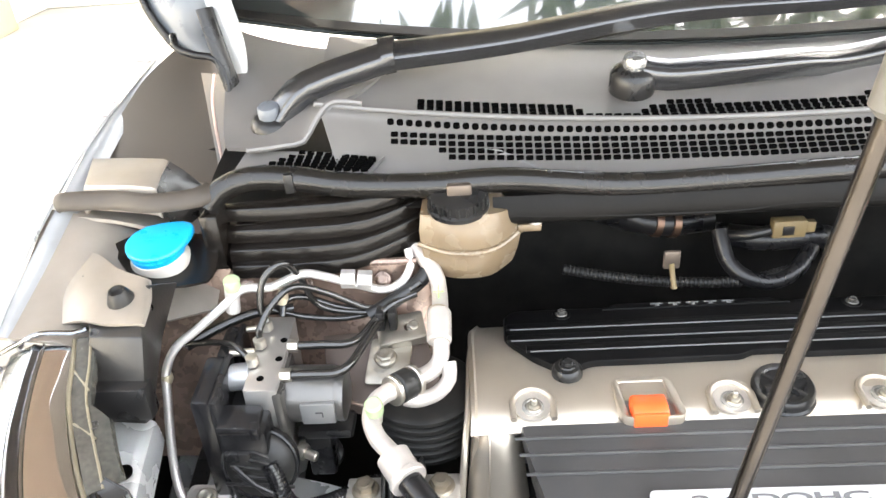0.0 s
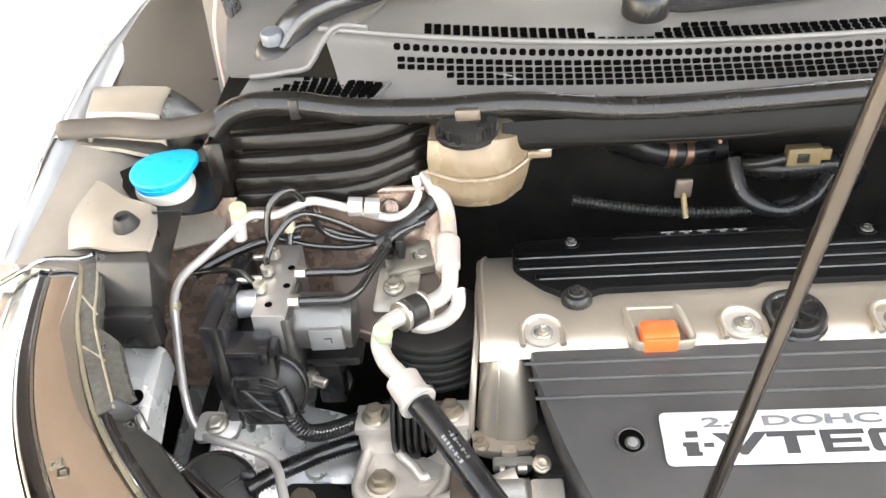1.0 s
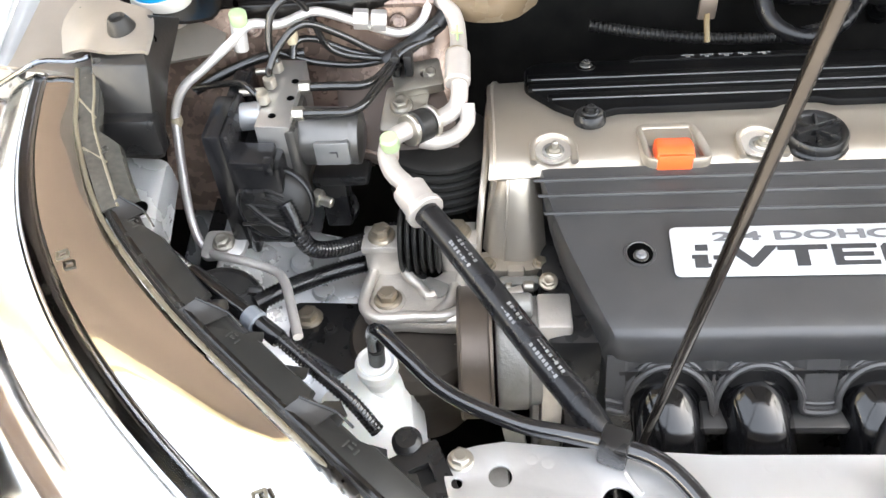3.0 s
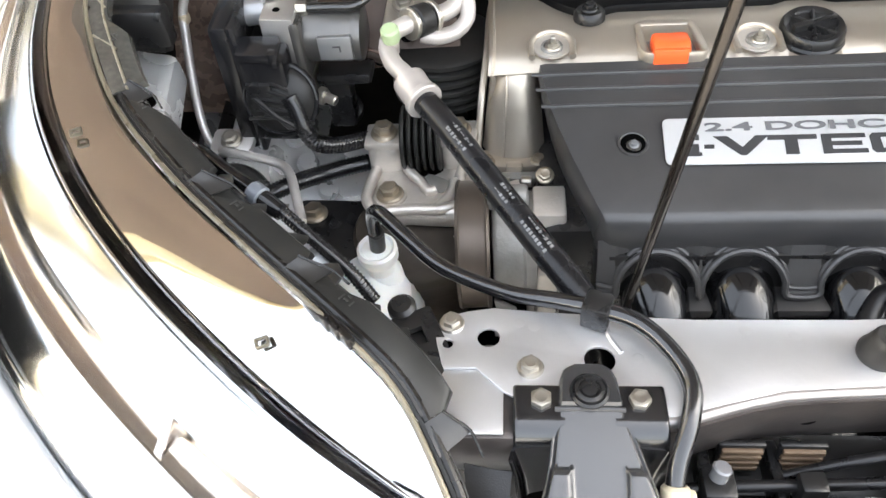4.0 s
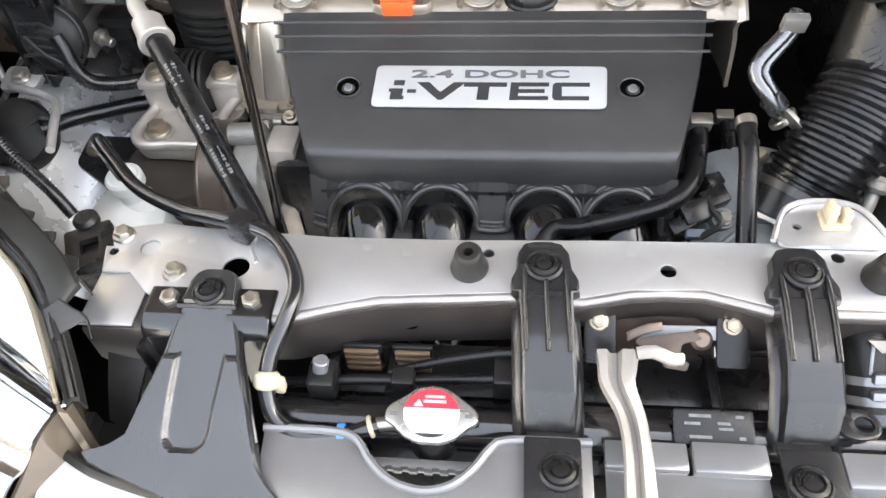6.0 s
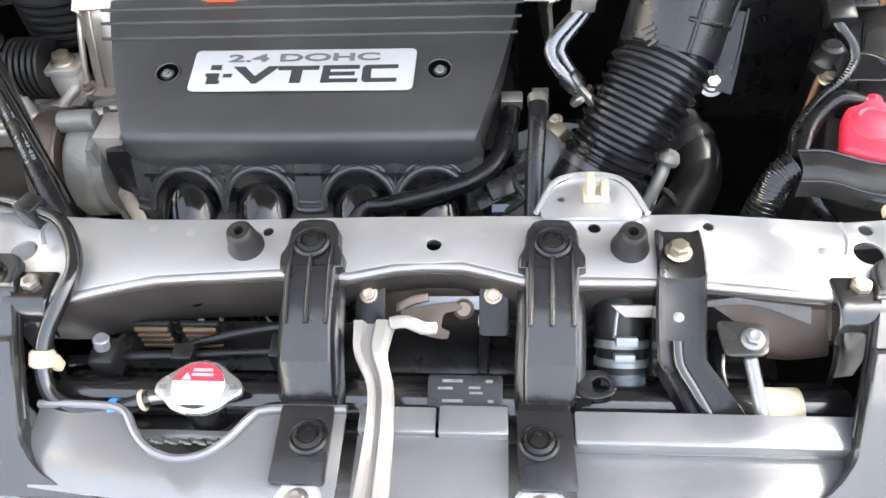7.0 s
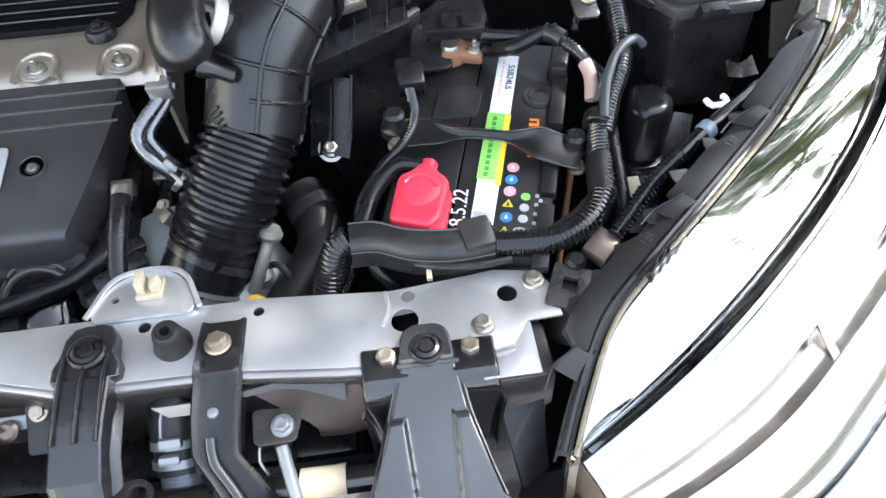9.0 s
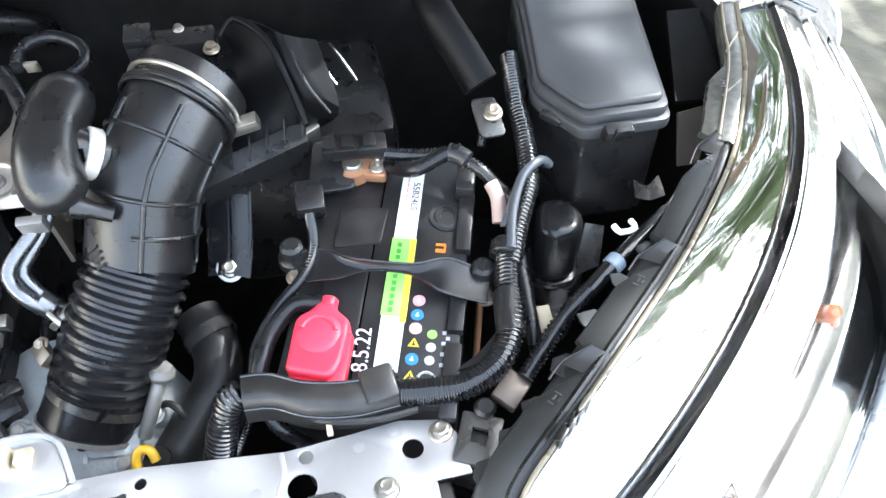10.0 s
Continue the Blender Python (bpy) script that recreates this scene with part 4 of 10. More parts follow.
    part("lens_end", tube([f((I[0][0] + 0.012, I[0][1] + 0.004, I[0][2] + 0.014)), f((I[0][0], I[0][1] + 0.002, I[0][2] + 0.012)), f(lerp(I[0], R[0], 1.0, 0.012)), f(out(R[0], 0.030, 0.006)), f(out(R[0], 0.075, -0.014))], 0.0022, 8, 0.006), M_LAMPDARK, h)
    # painted skin round the lamp's outer edge
    part("lamp_surround", loft([[f(out(p, d, z)) for p in R] for d, z in ((0.1085, -0.072), (0.1095, -0.064), (0.1180, -0.064), (0.1380, -0.076), (0.168, -0.115), (0.190, -0.190), (0.196, -0.420))], 0.003, 5, 3), M_BODY, bump)
    part("lens_rim", tube([f((p[0], p[1], p[2] + 0.006)) for p in I], 0.0019, 8, 0.01), M_PALERIM, h)
    part("seal_lip", tube([f((p[0] + 0.006, p[1] + 0.006, p[2] + 0.002)) for p in I], 0.003, 8, 0.01), M_DUSTRUB, h)
    # gasket band inside of the rim, with tabs
    def ins(p, d, dz):
        i = I.index(p)
        a, b = Vector(I[max(0, i - 1)]), Vector(I[min(len(I) - 1, i + 1)])
        t = b - a
        n = Vector((-t.y, t.x, 0)).normalized()
        if n.x < 0:
            n = -n
        return (p[0] + n.x * d, p[1] + n.y * d, p[2] + dz)
    part("gasket", loft([[f(ins(p, d, z)) for p in I] for d, z in ((0.003, 0.001), (0.008, 0.0025), (0.012, 0.000), (0.013, -0.010))], 0.0015, 5, 1), M_GASKET, h)
    part("gasket_skirt", loft([[f(ins(p, d, dz)) for p in I[4:8]] for d, dz in ((0.008, 0.000), (0.020, -0.003), (0.029, -0.012), (0.032, -0.040))], 0.0018, 5, 2), M_GASKET, h)
    part("clear_flange", loft([[f(ins(p, d, dz)) for p in I[:4]] for d, dz in ((0.001, 0.0055), (0.006, 0.0066), (0.0125, 0.0058), (0.0160, 0.0020), (0.0165, -0.008))], 0.0015, 5, 1), M_FLANGE, h, "yellowed clear plastic flange")
    part("flange_rim", tube([f(ins(p, 0.0135, 0.0056)) for p in I[:4]], 0.0011, 8, 0.006), M_PALERIM, h)
    fr = [spline([ins(p, d, dz) for p in I[:4]], 0.004) for d, dz in ((0.002, 0.0062), (0.0155, 0.0050))]
    for k in range(2):
        i0, i1 = int((0.22 + 0.34 * k) * (len(fr[0]) - 1)), int((0.36 + 0.34 * k) * (len(fr[1]) - 1))
        part("flange_rib", tube([f(tuple(fr[0][i0])), f(tuple(fr[1][min(i1, len(fr[1]) - 1)]))], 0.0010, 6, 0.004), M_PALERIM, h)
    rag = random.Random(7)
    for k in range(7):
        u = 4.2 + 0.45 * k
        p0, p1 = I[int(u)], I[min(9, int(u) + 1)]
        q0, q1 = Vector(ins(p0, 0.026, -0.007)), Vector(ins(p1, 0.026, -0.007))
        c = q0.lerp(q1, u - int(u))
        w, e = rag.uniform(0.009, 0.015), rag.uniform(0.008, 0.016)
        m = basis(f(tuple(c)), (0.0, 0.0, 1.0), Vector(f(tuple(q1))) - Vector(f(tuple(q0)))) @ pose(0, 0, 0, rag.uniform(-14, 14), rag.uniform(-10, 10), 0)
        sg = 1 if sx < 0 else -1
        tab = [(-w, -0.006 * sg), (w, -0.006 * sg), (w * rag.uniform(0.5, 0.9), e * 0.6 * sg), (w * rag.uniform(-0.2, 0.4), e * sg), (-w * 0.8, e * 0.5 * sg)]
        part("torn_tab", prism(tab if sg > 0 else tab[::-1], -0.0015, 0.0, 0.0003, m=m), M_GASKET, h)
    C = [[spline([ins(p, d, dz) for p in I], 0.004) for d, dz in ((0.005, 0.0040), (0.017, 0.0040), (0.028, 0.0010), (0.030, -0.005))]]
    C = C[0]

    def at(row, s):
        c = C[row]
        return c[min(len(c) - 1, int(s * (len(c) - 1)))]
    for s0, s1, mark in GASKET_CUTS:
        rows = []
        for r_ in range(4):
            row = []
            for k in range(9):
                u = k / 8
                wide = min(1.0, 0.35 + 3.5 * u, 0.55 + 6.0 * (1 - u))
                s = s0 + (s1 - s0) * u
                a_, b_ = Vector(at(0, s)), Vector(at(r_, s))
                p = a_ + (b_ - a_) * (wide if r_ else 1)
                row.append(f((p.x, p.y, p.z)))
            rows.append(row)
        fl = part("flap", loft(rows, 0.0018, 1, 2), M_FLANGE if s0 < 0.2 else M_GASKET, h)
        # a loose fold of the sheet behind the flap's end
        a_, b_, c_ = Vector(at(0, s1 + 0.004)), Vector(at(2, s1 + 0.018)), Vector(at(0, s1 + 0.040))
        e_ = Vector(at(1, s1 - 0.004))
        part("fold", loft([[f(tuple(a_)), f(tuple(e_ + Vector((0, 0, 0.005))))], [f(tuple(c_)), f(tuple(b_ + Vector((0, 0, -0.002))))]], 0.0012, 3, 3), M_FOLD, h)
        part("fold_edge", tube([f(tuple(e_ + Vector((0, 0, 0.006)))), f(tuple((e_ + b_) / 2 + Vector((0, 0, 0.003)))), f(tuple(b_)), f(tuple(at(2, min(1, s1 + 0.05))))], 0.0009, 6, 0.004), M_DUSTRUB, h)
        p, q = Vector(at(1, s0 + mark)), Vector(at(1, s0 + mark + 0.03))
        m = basis(f(tuple(p)), (0.0, 0.0, 1.0), Vector(f(tuple(q))) - Vector(f(tuple(p))))
        bars("moulded_mark", [(-0.004, 0.0, 0.0012, 0.005), (0.0, 0.0, 0.004, 0.0012), (0.0, 0.003, 0.003, 0.001), (0.005, 0.0, 0.0012, 0.004)], m @ Matrix.Translation((0, 0, 0.0022)), M_MOULD, fl)
    for k in range(4):
        part("clip_tooth", box(-0.0025, 0.0025, -0.007, 0.007, -0.004, 0.006, 0.001, basis(f((-0.487 + 0.0075 * k, -0.018 - 0.0065 * k, 0.906)), (0, 0, 1), Vector(f((1, 0.9, 0))) - Vector(f((0, 0, 0))))), M_DUSTRUB, h)
    for p in () if sx > 0 else ((-0.683, 0.124, 0.934), (-0.516, -0.036, 0.898)):
        sq_ = [(-0.0056, -0.0046), (0.0056, -0.0046), (0.0056, 0.0046), (-0.0056, 0.0046)]
        part("bezel_clip", prism(rounded(sq_, 0.002), 0, 0.004, 0.001, [[(x * 0.55, y * 0.55) for x, y in sq_]], m=basis(f(p), (0, -0.15, 1), (1, -0.4 * sx, 0)) @ Matrix.Scale(0.8, 4)), M_PALERIM, h)
    tip = [f((p[0], p[1], p[2] - 0.002)) for p in (I[7], I[8], I[9], R[9], out(R[9], 0.03, -0.006), out(R[9], 0.062, -0.030), out(R[9], 0.098, -0.054))]
    part("end_wall", loft([tip, [(p[0], p[1] - 0.004, p[2] - 0.030) for p in tip], [(p[0], p[1] - 0.006, p[2] - 0.055) for p in tip]], 0.003, 3, 2), M_LAMPEND, h, "smoky clear end wall")
    return h


# Chrome tinted dark: the ridge's dark reflection is put into its colour.
M_LAMPDARK = surf("darkened_chrome_moulding", (0.16, 0.165, 0.175), 0.10, metal=1.0, var=0.05, bump=0.0, rvar=0.02)
M_CHROMESOFT = surf("satin_chrome_moulding", (0.43, 0.435, 0.43), 0.14, metal=1.0, var=0.02, rvar=0.03, bump=0.0)
M_LAMPBOWL = surf("smoky_lamp_reflector", (0.50, 0.46, 0.42), 0.22, metal=1.0, var=0.2, bump=0.0)
M_PALERIM = surf("yellowed_clear_rim", (0.15, 0.128, 0.085), 0.3, metal=0.2, var=0.3, dust=0.2)
M_GASKET = surf("matt_gasket_plastic", (0.0135, 0.0138, 0.0132), 0.36, dust=0.03, bump=0.05, spec=0.35)
M_FOLD = surf("smoky_clear_fold", (0.022, 0.021, 0.020), 0.34, spec=0.4)
M_FLANGE = surf("yellowed_clear_flange", (0.036, 0.037, 0.033), 0.22, var=0.3, big=60.0, spec=0.8, dust=0.15)
M_BULB = surf("amber_bulb_glass", (0.40, 0.10, 0.02), 0.1, spec=0.8)
M_MOULD = surf("raised_plastic_mark", (0.03, 0.03, 0.029), 0.4)
GASKET_CUTS = [(0.108, 0.252, 0.05), (0.280, 0.466, 0.02), (0.504, 0.657, 0.03), (0.692, 0.889, 0.04)]
M_LAMPEND = surf("smoky_clear_wall", (0.13, 0.105, 0.08), 0.14, metal=0.3, var=0.25, bump=0.0)
lamp(-1)
lamp(1)

# ---- engine ----
eng = thing("engine", "four-cylinder car engine with charcoal covers and champagne valve cover", "engine", (-0.15, 0.25, 0.5))
SL = 0.215                                     # slope of the manifold cover's top


def ct(x, y):
    """A point on the manifold cover's top."""
    return (x, y, 0.8295 + (y - 0.140) * SL)


rows = []
for y, up in [(0.2935, 0.0065), (0.2925, 0.0075), (0.2815, 0.0075), (0.2800, 0.0050), (0.2670, 0.0050), (0.2655, 0.0025), (0.2505, 0.0025), (0.2490, 0.0), (0.23, 0.0), (0.20, 0.0), (0.155, 0.0), (0.142, 0.0)]:
    t = (0.298 - y) / 0.156
    a, b = -0.345 + 0.046 * t ** 1.35, 0.058 - 0.035 * t ** 1.35
    z = ct(0, y)[2] + up
    k = 8
    rows.append([(a + 0.006, y + 0.001, z - 0.055), (a - 0.001, y, z - 0.012), (a + 0.0005, y, z - 0.0012)] + [(a + 0.006 + (b - a - 0.012) * i / k, y, z) for i in range(k + 1)] + [(b - 0.0005, y, z - 0.0012), (b + 0.001, y, z - 0.012), (b - 0.006, y + 0.001, z - 0.055)])
k = 8
for dy, dz, ins in [(0.1375, 0.0024, 0.002), (0.1345, 0.008, 0.003), (0.1355, 0.028, 0.008), (0.139, 0.044, 0.012)]:
    a, b, z = -0.299 + ins, 0.023 - ins, 0.8295 - dz
    rows.append([(a - 0.006, dy + 0.012, z - 0.030), (a - 0.003, dy + 0.004, z - 0.008), (a + 0.0005, dy + 0.001, z - 0.001)] + [(a + 0.006 + (b - a - 0.012) * i / k, dy, z) for i in range(k + 1)] + [(b - 0.0005, dy + 0.001, z - 0.001), (b + 0.003, dy + 0.004, z - 0.008), (b + 0.006, dy + 0.012, z - 0.030)])
mc = part("manifold_cover", loft(rows, 0.003, 1, 1), M_COVER, eng, "charcoal grained plastic cover", angle=40)
part("rear_wall", loft([[(-0.342, 0.2945, 0.866), (-0.14, 0.2945, 0.866), (0.055, 0.2945, 0.866)], [(-0.342, 0.297, 0.82), (-0.14, 0.297, 0.82), (0.055, 0.297, 0.82)]], 0.002, 2, 1), M_COVER, mc)
for y, up in ((0.2808, 0.0066), (0.2663, 0.0041), (0.2498, 0.0016)):
    t = (0.298 - y) / 0.156
    a, b = -0.345 + 0.046 * t ** 1.35 + 0.012, 0.058 - 0.035 * t ** 1.35 - 0.014
    part("ledge_bead", tube([(a, y + 0.001, ct(a, y)[2] + up - 0.0015), (a + 0.004, y, ct(a, y)[2] + up), (b - 0.004, y, ct(b, y)[2] + up), (b, y + 0.001, ct(b, y)[2] + up - 0.0015)], 0.0016, 8, 0.02), M_COVER, mc)
tilt = math.degrees(math.atan(SL))
for x in (-0.269, -0.014):
    p = ct(x, 0.208)
    m = basis((p[0], p[1], p[2] + 0.0004), (0, -math.sin(radians(tilt)), math.cos(radians(tilt))))
    part("screw_well", lathe([(0.0132, 0), (0.0126, 0.0014), (0.0112, 0.0016), (0.0104, 0.0006), (0.0100, 0.0002)], 26, m), M_COVER, mc)
    part("well_floor", lathe([(0.0106, 0.0001), (0.0104, 0.0007), (0.001, 0.0006)], 24, m), M_VOID, mc)
    part("screw_washer", lathe([(0.0062, 0.0004), (0.0062, 0.0012), (0.0050, 0.0016), (0.003, 0.0014)], 20, m @ Matrix.Translation((0.0006, -0.0022, 0))), M_DARKSTEEL, mc)
    bolt(mc, (p[0] + 0.0006, p[1] - 0.002, p[2] + 0.0012), (0, -0.2, 1), 0.0055, M_GREYSTEEL, "screw")

# name plate; the large word is drawn in slabs
pl = ct(-0.1415, 0.2005)
PM = Matrix.Translation((pl[0], pl[1], pl[2] + 0.0022)) @ Matrix.Rotation(radians(tilt), 4, "X")
plate = part("name_plate", prism(rounded([(-0.1022, 0.0305), (0.1065, 0.0295), (0.1045, -0.0186), (-0.1035, -0.0176)], 0.006), 0, 0.0022, 0.0008, m=PM), M_PLATE, eng, "silver plate with dark wide lettering")
letters("2.4 DOHC", 0.0122, PM @ Matrix.Translation((0.002, 0.0188, 0.0032)), M_GREYINK, plate, 2.60, bold=0.0003)


def glyph(*polys):
    """A letter cut from flat strokes."""
    bm = bmesh.new()
    for k, q in enumerate(polys):
        bm = join(bm, prism(q, 0.0001 * k, 0.0001 * k + 0.0006, 0))
    return part("letter", moved(bm, PM @ Matrix.Translation((0, 0, 0.0023))), M_INK, plate)


def stroke(x0, y0, x1, y1, lean=0.06):
    """An upright block with slightly leaning sides."""
    return [(x0 + lean * y0, y0), (x1 + lean * y0, y0), (x1 + lean * y1, y1), (x0 + lean * y1, y1)]


LB, LT = -0.0102, 0.0096
glyph(stroke(-0.0862, LB, -0.0758, 0.0020), stroke(-0.0850, 0.0062, -0.0752, 0.0118), stroke(-0.0882, -0.0016, -0.0800, 0.0020), stroke(-0.0790, LB, -0.0738, -0.0068))
glyph(stroke(-0.0716, -0.0026, -0.0636, 0.0012))
glyph([(-0.0632, LT), (-0.0522, LT), (-0.0402, -0.0034), (-0.0425, LB), (-0.0436, LB)], [(-0.0443, LB), (-0.0392, LB), (-0.0196, LT), (-0.0300, LT), (-0.0425, -0.0030)])
glyph(stroke(-0.0212, 0.0050, 0.0172, LT), stroke(-0.0082, LB, 0.0020, 0.0052))
glyph(stroke(0.0206, LB, 0.0280, LT), stroke(0.0206, 0.0054, 0.0545, LT), stroke(0.0206, -0.0022, 0.0510, 0.0018), stroke(0.0206, LB, 0.0545, -0.0062))
glyph([(0.0575, -0.0072), (0.0600, LB), (0.0660, LB), (0.0660, LT), (0.0608, LT), (0.0580, 0.0068)], stroke(0.0640, 0.0054, 0.0900, LT), stroke(0.0640, LB, 0.0900, -0.0060))

# intake runners under scalloped arches
for x in (-0.251, -0.181, -0.088, -0.019):
    part("intake_runner", tube([(x, 0.165, 0.752), (x, 0.128, 0.748), (x + 0.002, 0.100, 0.730), (x + 0.004, 0.080, 0.695), (x + 0.004, 0.072, 0.62)], 0.0285, 28, 0.008), M_RUNNER, eng)
edge = []
for x in (-0.251, -0.181, -0.088, -0.019):
    edge += [(x + 0.0345 * math.cos(a), 0.116 + 0.020 * math.sin(a), 0.757 + 0.033 * math.sin(a)) for a in (math.pi * (1 - i / 10) for i in range(11))]
edge = [(-0.300, 0.119, 0.757)] + edge + [(0.026, 0.119, 0.757)]
part("scalloped_rim", tube(edge, 0.0030, 8, 0.004), M_COVER, mc)
part("scalloped_rim", tube([(p[0], p[1] + 0.005, p[2] + 0.0055) for p in edge], 0.0022, 8, 0.004), M_COVER, mc)
for p, q in zip(edge, edge[1:]):
    part("front_skirt", loft([[(p[0], 0.139, 0.800), (q[0], 0.139, 0.800)], [(p[0], p[1] + 0.006, p[2] + 0.006), (q[0], q[1] + 0.006, q[2] + 0.006)], [p, q]], 0.0015, 1, 1), M_COVER, mc) if abs(p[0] - q[0]) > 1e-4 else None
for x in (-0.216, -0.1345, -0.0535):
    part("web", box(x - 0.010 - 0.012 * (x == -0.1345), x + 0.010 + 0.012 * (x == -0.1345), 0.104, 0.140, 0.742, 0.752, 0.002), M_COVER, mc)
part("manifold_body", box(-0.30, 0.03, 0.13, 0.29, 0.60, 0.79, 0.01), M_BLACK, eng)
part("engine_block", box(-0.35, 0.06, 0.16, 0.46, 0.45, 0.79, 0.02), M_BLACK, eng)

# valve cover
vc = part("valve_cover", loft([[(-0.388, 0.462, 0.80), (-0.381, 0.458, 0.852), (-0.370, 0.454, 0.862), (-0.2, 0.452, 0.862), (0.06, 0.452, 0.862), (0.075, 0.450, 0.855), (0.08, 0.45, 0.80)],
                               [(-0.392, 0.42, 0.80), (-0.386, 0.42, 0.868), (-0.376, 0.42, 0.878), (-0.2, 0.42, 0.880), (0.062, 0.42, 0.880), (0.078, 0.42, 0.870), (0.084, 0.42, 0.80)],
                               [(-0.394, 0.36, 0.79), (-0.386, 0.36, 0.868), (-0.374, 0.36, 0.879), (-0.2, 0.36, 0.880), (0.066, 0.36, 0.880), (0.082, 0.36, 0.870), (0.088, 0.36, 0.79)],
                               [(-0.396, 0.315, 0.785), (-0.386, 0.315, 0.862), (-0.373, 0.315, 0.872), (-0.2, 0.315, 0.873), (0.070, 0.315, 0.873), (0.088, 0.315, 0.862), (0.094, 0.315, 0.785)],
                               [(-0.398, 0.298, 0.78), (-0.388, 0.296, 0.848), (-0.374, 0.295, 0.858), (-0.2, 0.295, 0.860), (0.072, 0.295, 0.858), (0.09, 0.296, 0.848), (0.096, 0.298, 0.78)]], 0.004, 5, 4), M_VALVE, eng, "champagne painted cast valve cover")
part("chain_case", loft([[(-0.389, 0.330, 0.846), (-0.382, 0.318, 0.861), (-0.366, 0.312, 0.868), (-0.352, 0.312, 0.868), (-0.343, 0.318, 0.850)],
                         [(-0.391, 0.312, 0.838), (-0.383, 0.301, 0.850), (-0.366, 0.296, 0.855), (-0.352, 0.297, 0.853), (-0.343, 0.306, 0.838)],
                         [(-0.393, 0.302, 0.825), (-0.385, 0.291, 0.832), (-0.367, 0.286, 0.834), (-0.352, 0.288, 0.832), (-0.342, 0.298, 0.822)],
                         [(-0.396, 0.295, 0.802), (-0.387, 0.283, 0.806), (-0.368, 0.277, 0.807), (-0.351, 0.279, 0.806), (-0.340, 0.290, 0.800)],
                         [(-0.399, 0.289, 0.780), (-0.389, 0.275, 0.781), (-0.369, 0.268, 0.781), (-0.350, 0.270, 0.781), (-0.338, 0.282, 0.776)]], 0.004, 4, 4), M_VALVE, vc)
part("case_groove", tube([(-0.375, 0.3125, 0.8655), (-0.3745, 0.2965, 0.8535), (-0.3755, 0.286, 0.832), (-0.377, 0.277, 0.806), (-0.3785, 0.269, 0.782)], 0.0014, 8, 0.004), M_VALVE, vc)
part("case_foot", prism(rounded([(-0.404, 0.284), (-0.400, 0.262), (-0.384, 0.256), (-0.352, 0.256), (-0.336, 0.264), (-0.335, 0.284)], 0.006, 3), 0.768, 0.781, 0.003), M_VALVE, vc)
part("foot_lug", box(-0.376, -0.360, 0.250, 0.260, 0.770, 0.786, 0.003), M_VALVE, vc)
for x in (-0.394, -0.345):
    bolt(vc, (x, 0.264, 0.781), size=0.010, mat=M_BRASS)
part("edge_bead", tube([(-0.386, 0.456, 0.856), (-0.391, 0.40, 0.862), (-0.393, 0.34, 0.856), (-0.397, 0.31, 0.836), (-0.401, 0.293, 0.805), (-0.404, 0.280, 0.776)], 0.0035, 8, 0.01), M_VALVE, vc)


def well(x, y, r=0.0180):
    m = basis((x, y, 0.8735), (0, -0.12, 1))
    part("well_floor", lathe([(r * 0.98, 0.0), (r * 0.96, 0.0016), (r * 0.7, 0.0012), (r * 0.2, 0.0014)], 30, m), M_CAST, vc)
    arc = [tuple(m @ Vector((r * 1.04 * math.cos(a), r * 1.04 * math.sin(a) * (1.0 if math.sin(a) > 0 else 1.0) - (0.014 if k in (0, 16) else 0), 0.0022))) for k, a in enumerate(math.pi * (-0.06 + 1.12 * i / 16) for i in range(17))]
    part("plug_well", tube(arc, 0.0034, 10, 0.003, flat=0.8), M_VALVE, vc)
    part("seal_ring", lathe([(r * 0.56, 0.001), (r * 0.55, 0.0032), (r * 0.42, 0.0040), (r * 0.38, 0.0022)], 24, m @ Matrix.Translation((0, -0.003, 0))), M_CASTD, vc)
    bolt(vc, (x + 0.001, y - 0.005, 0.876), (0, -0.1, 1), 0.009, M_STEEL, stud=True)


for x in (-0.333, -0.153, -0.020, 0.058):
    well(x, 0.3145)
b = part("boss", lathe([(0.015, 0), (0.0145, 0.006), (0.012, 0.009), (0.005, 0.0092)], 26, Matrix.Translation((-0.297, 0.352, 0.879))), M_BLACK, vc)
bolt(b, (-0.297, 0.352, 0.888), size=0.010, mat=M_BLACK, name="nut")
b = part("boss", lathe([(0.015, 0), (0.0145, 0.006), (0.012, 0.009), (0.005, 0.0092)], 26, Matrix.Translation((0.035, 0.352, 0.879))), M_BLACK, vc)
bolt(b, (0.035, 0.352, 0.888), size=0.010, mat=M_BLACK, name="nut")

# ribbed coil cover
OUT = [(-0.342, 0.448), (-0.354, 0.438), (-0.355, 0.404), (-0.350, 0.394), (-0.328, 0.368), (-0.316, 0.359), (-0.300, 0.349), (-0.284, 0.354), (-0.272, 0.359), (-0.130, 0.360), (-0.118, 0.366), (-0.090, 0.366), (-0.078, 0.360), (0.0, 0.360), (0.052, 0.362), (0.062, 0.385), (0.06, 0.440), (0.05, 0.448)]
cc = part("coil_cover", prism(rounded(OUT, 0.005, 3), 0.872, 0.888, 0.004), M_RIBBED, eng, "black ribbed plastic coil cover")
for i, y in enumerate((0.3755, 0.3935, 0.4120)):
    x0 = -0.334 - 0.018 * min(1, i)
    part("rib", box(x0, 0.052, y - 0.0010, y + 0.0085, 0.886, 0.8905, 0.0012), M_RIBBED, cc)
    # Grey strip paints the light line along each rib's front edge.
    part("rib_light_line", box(x0 + 0.004, 0.048, y - 0.0016, y - 0.0004, 0.8888, 0.8902, 0.0003), M_GREYINK, cc)
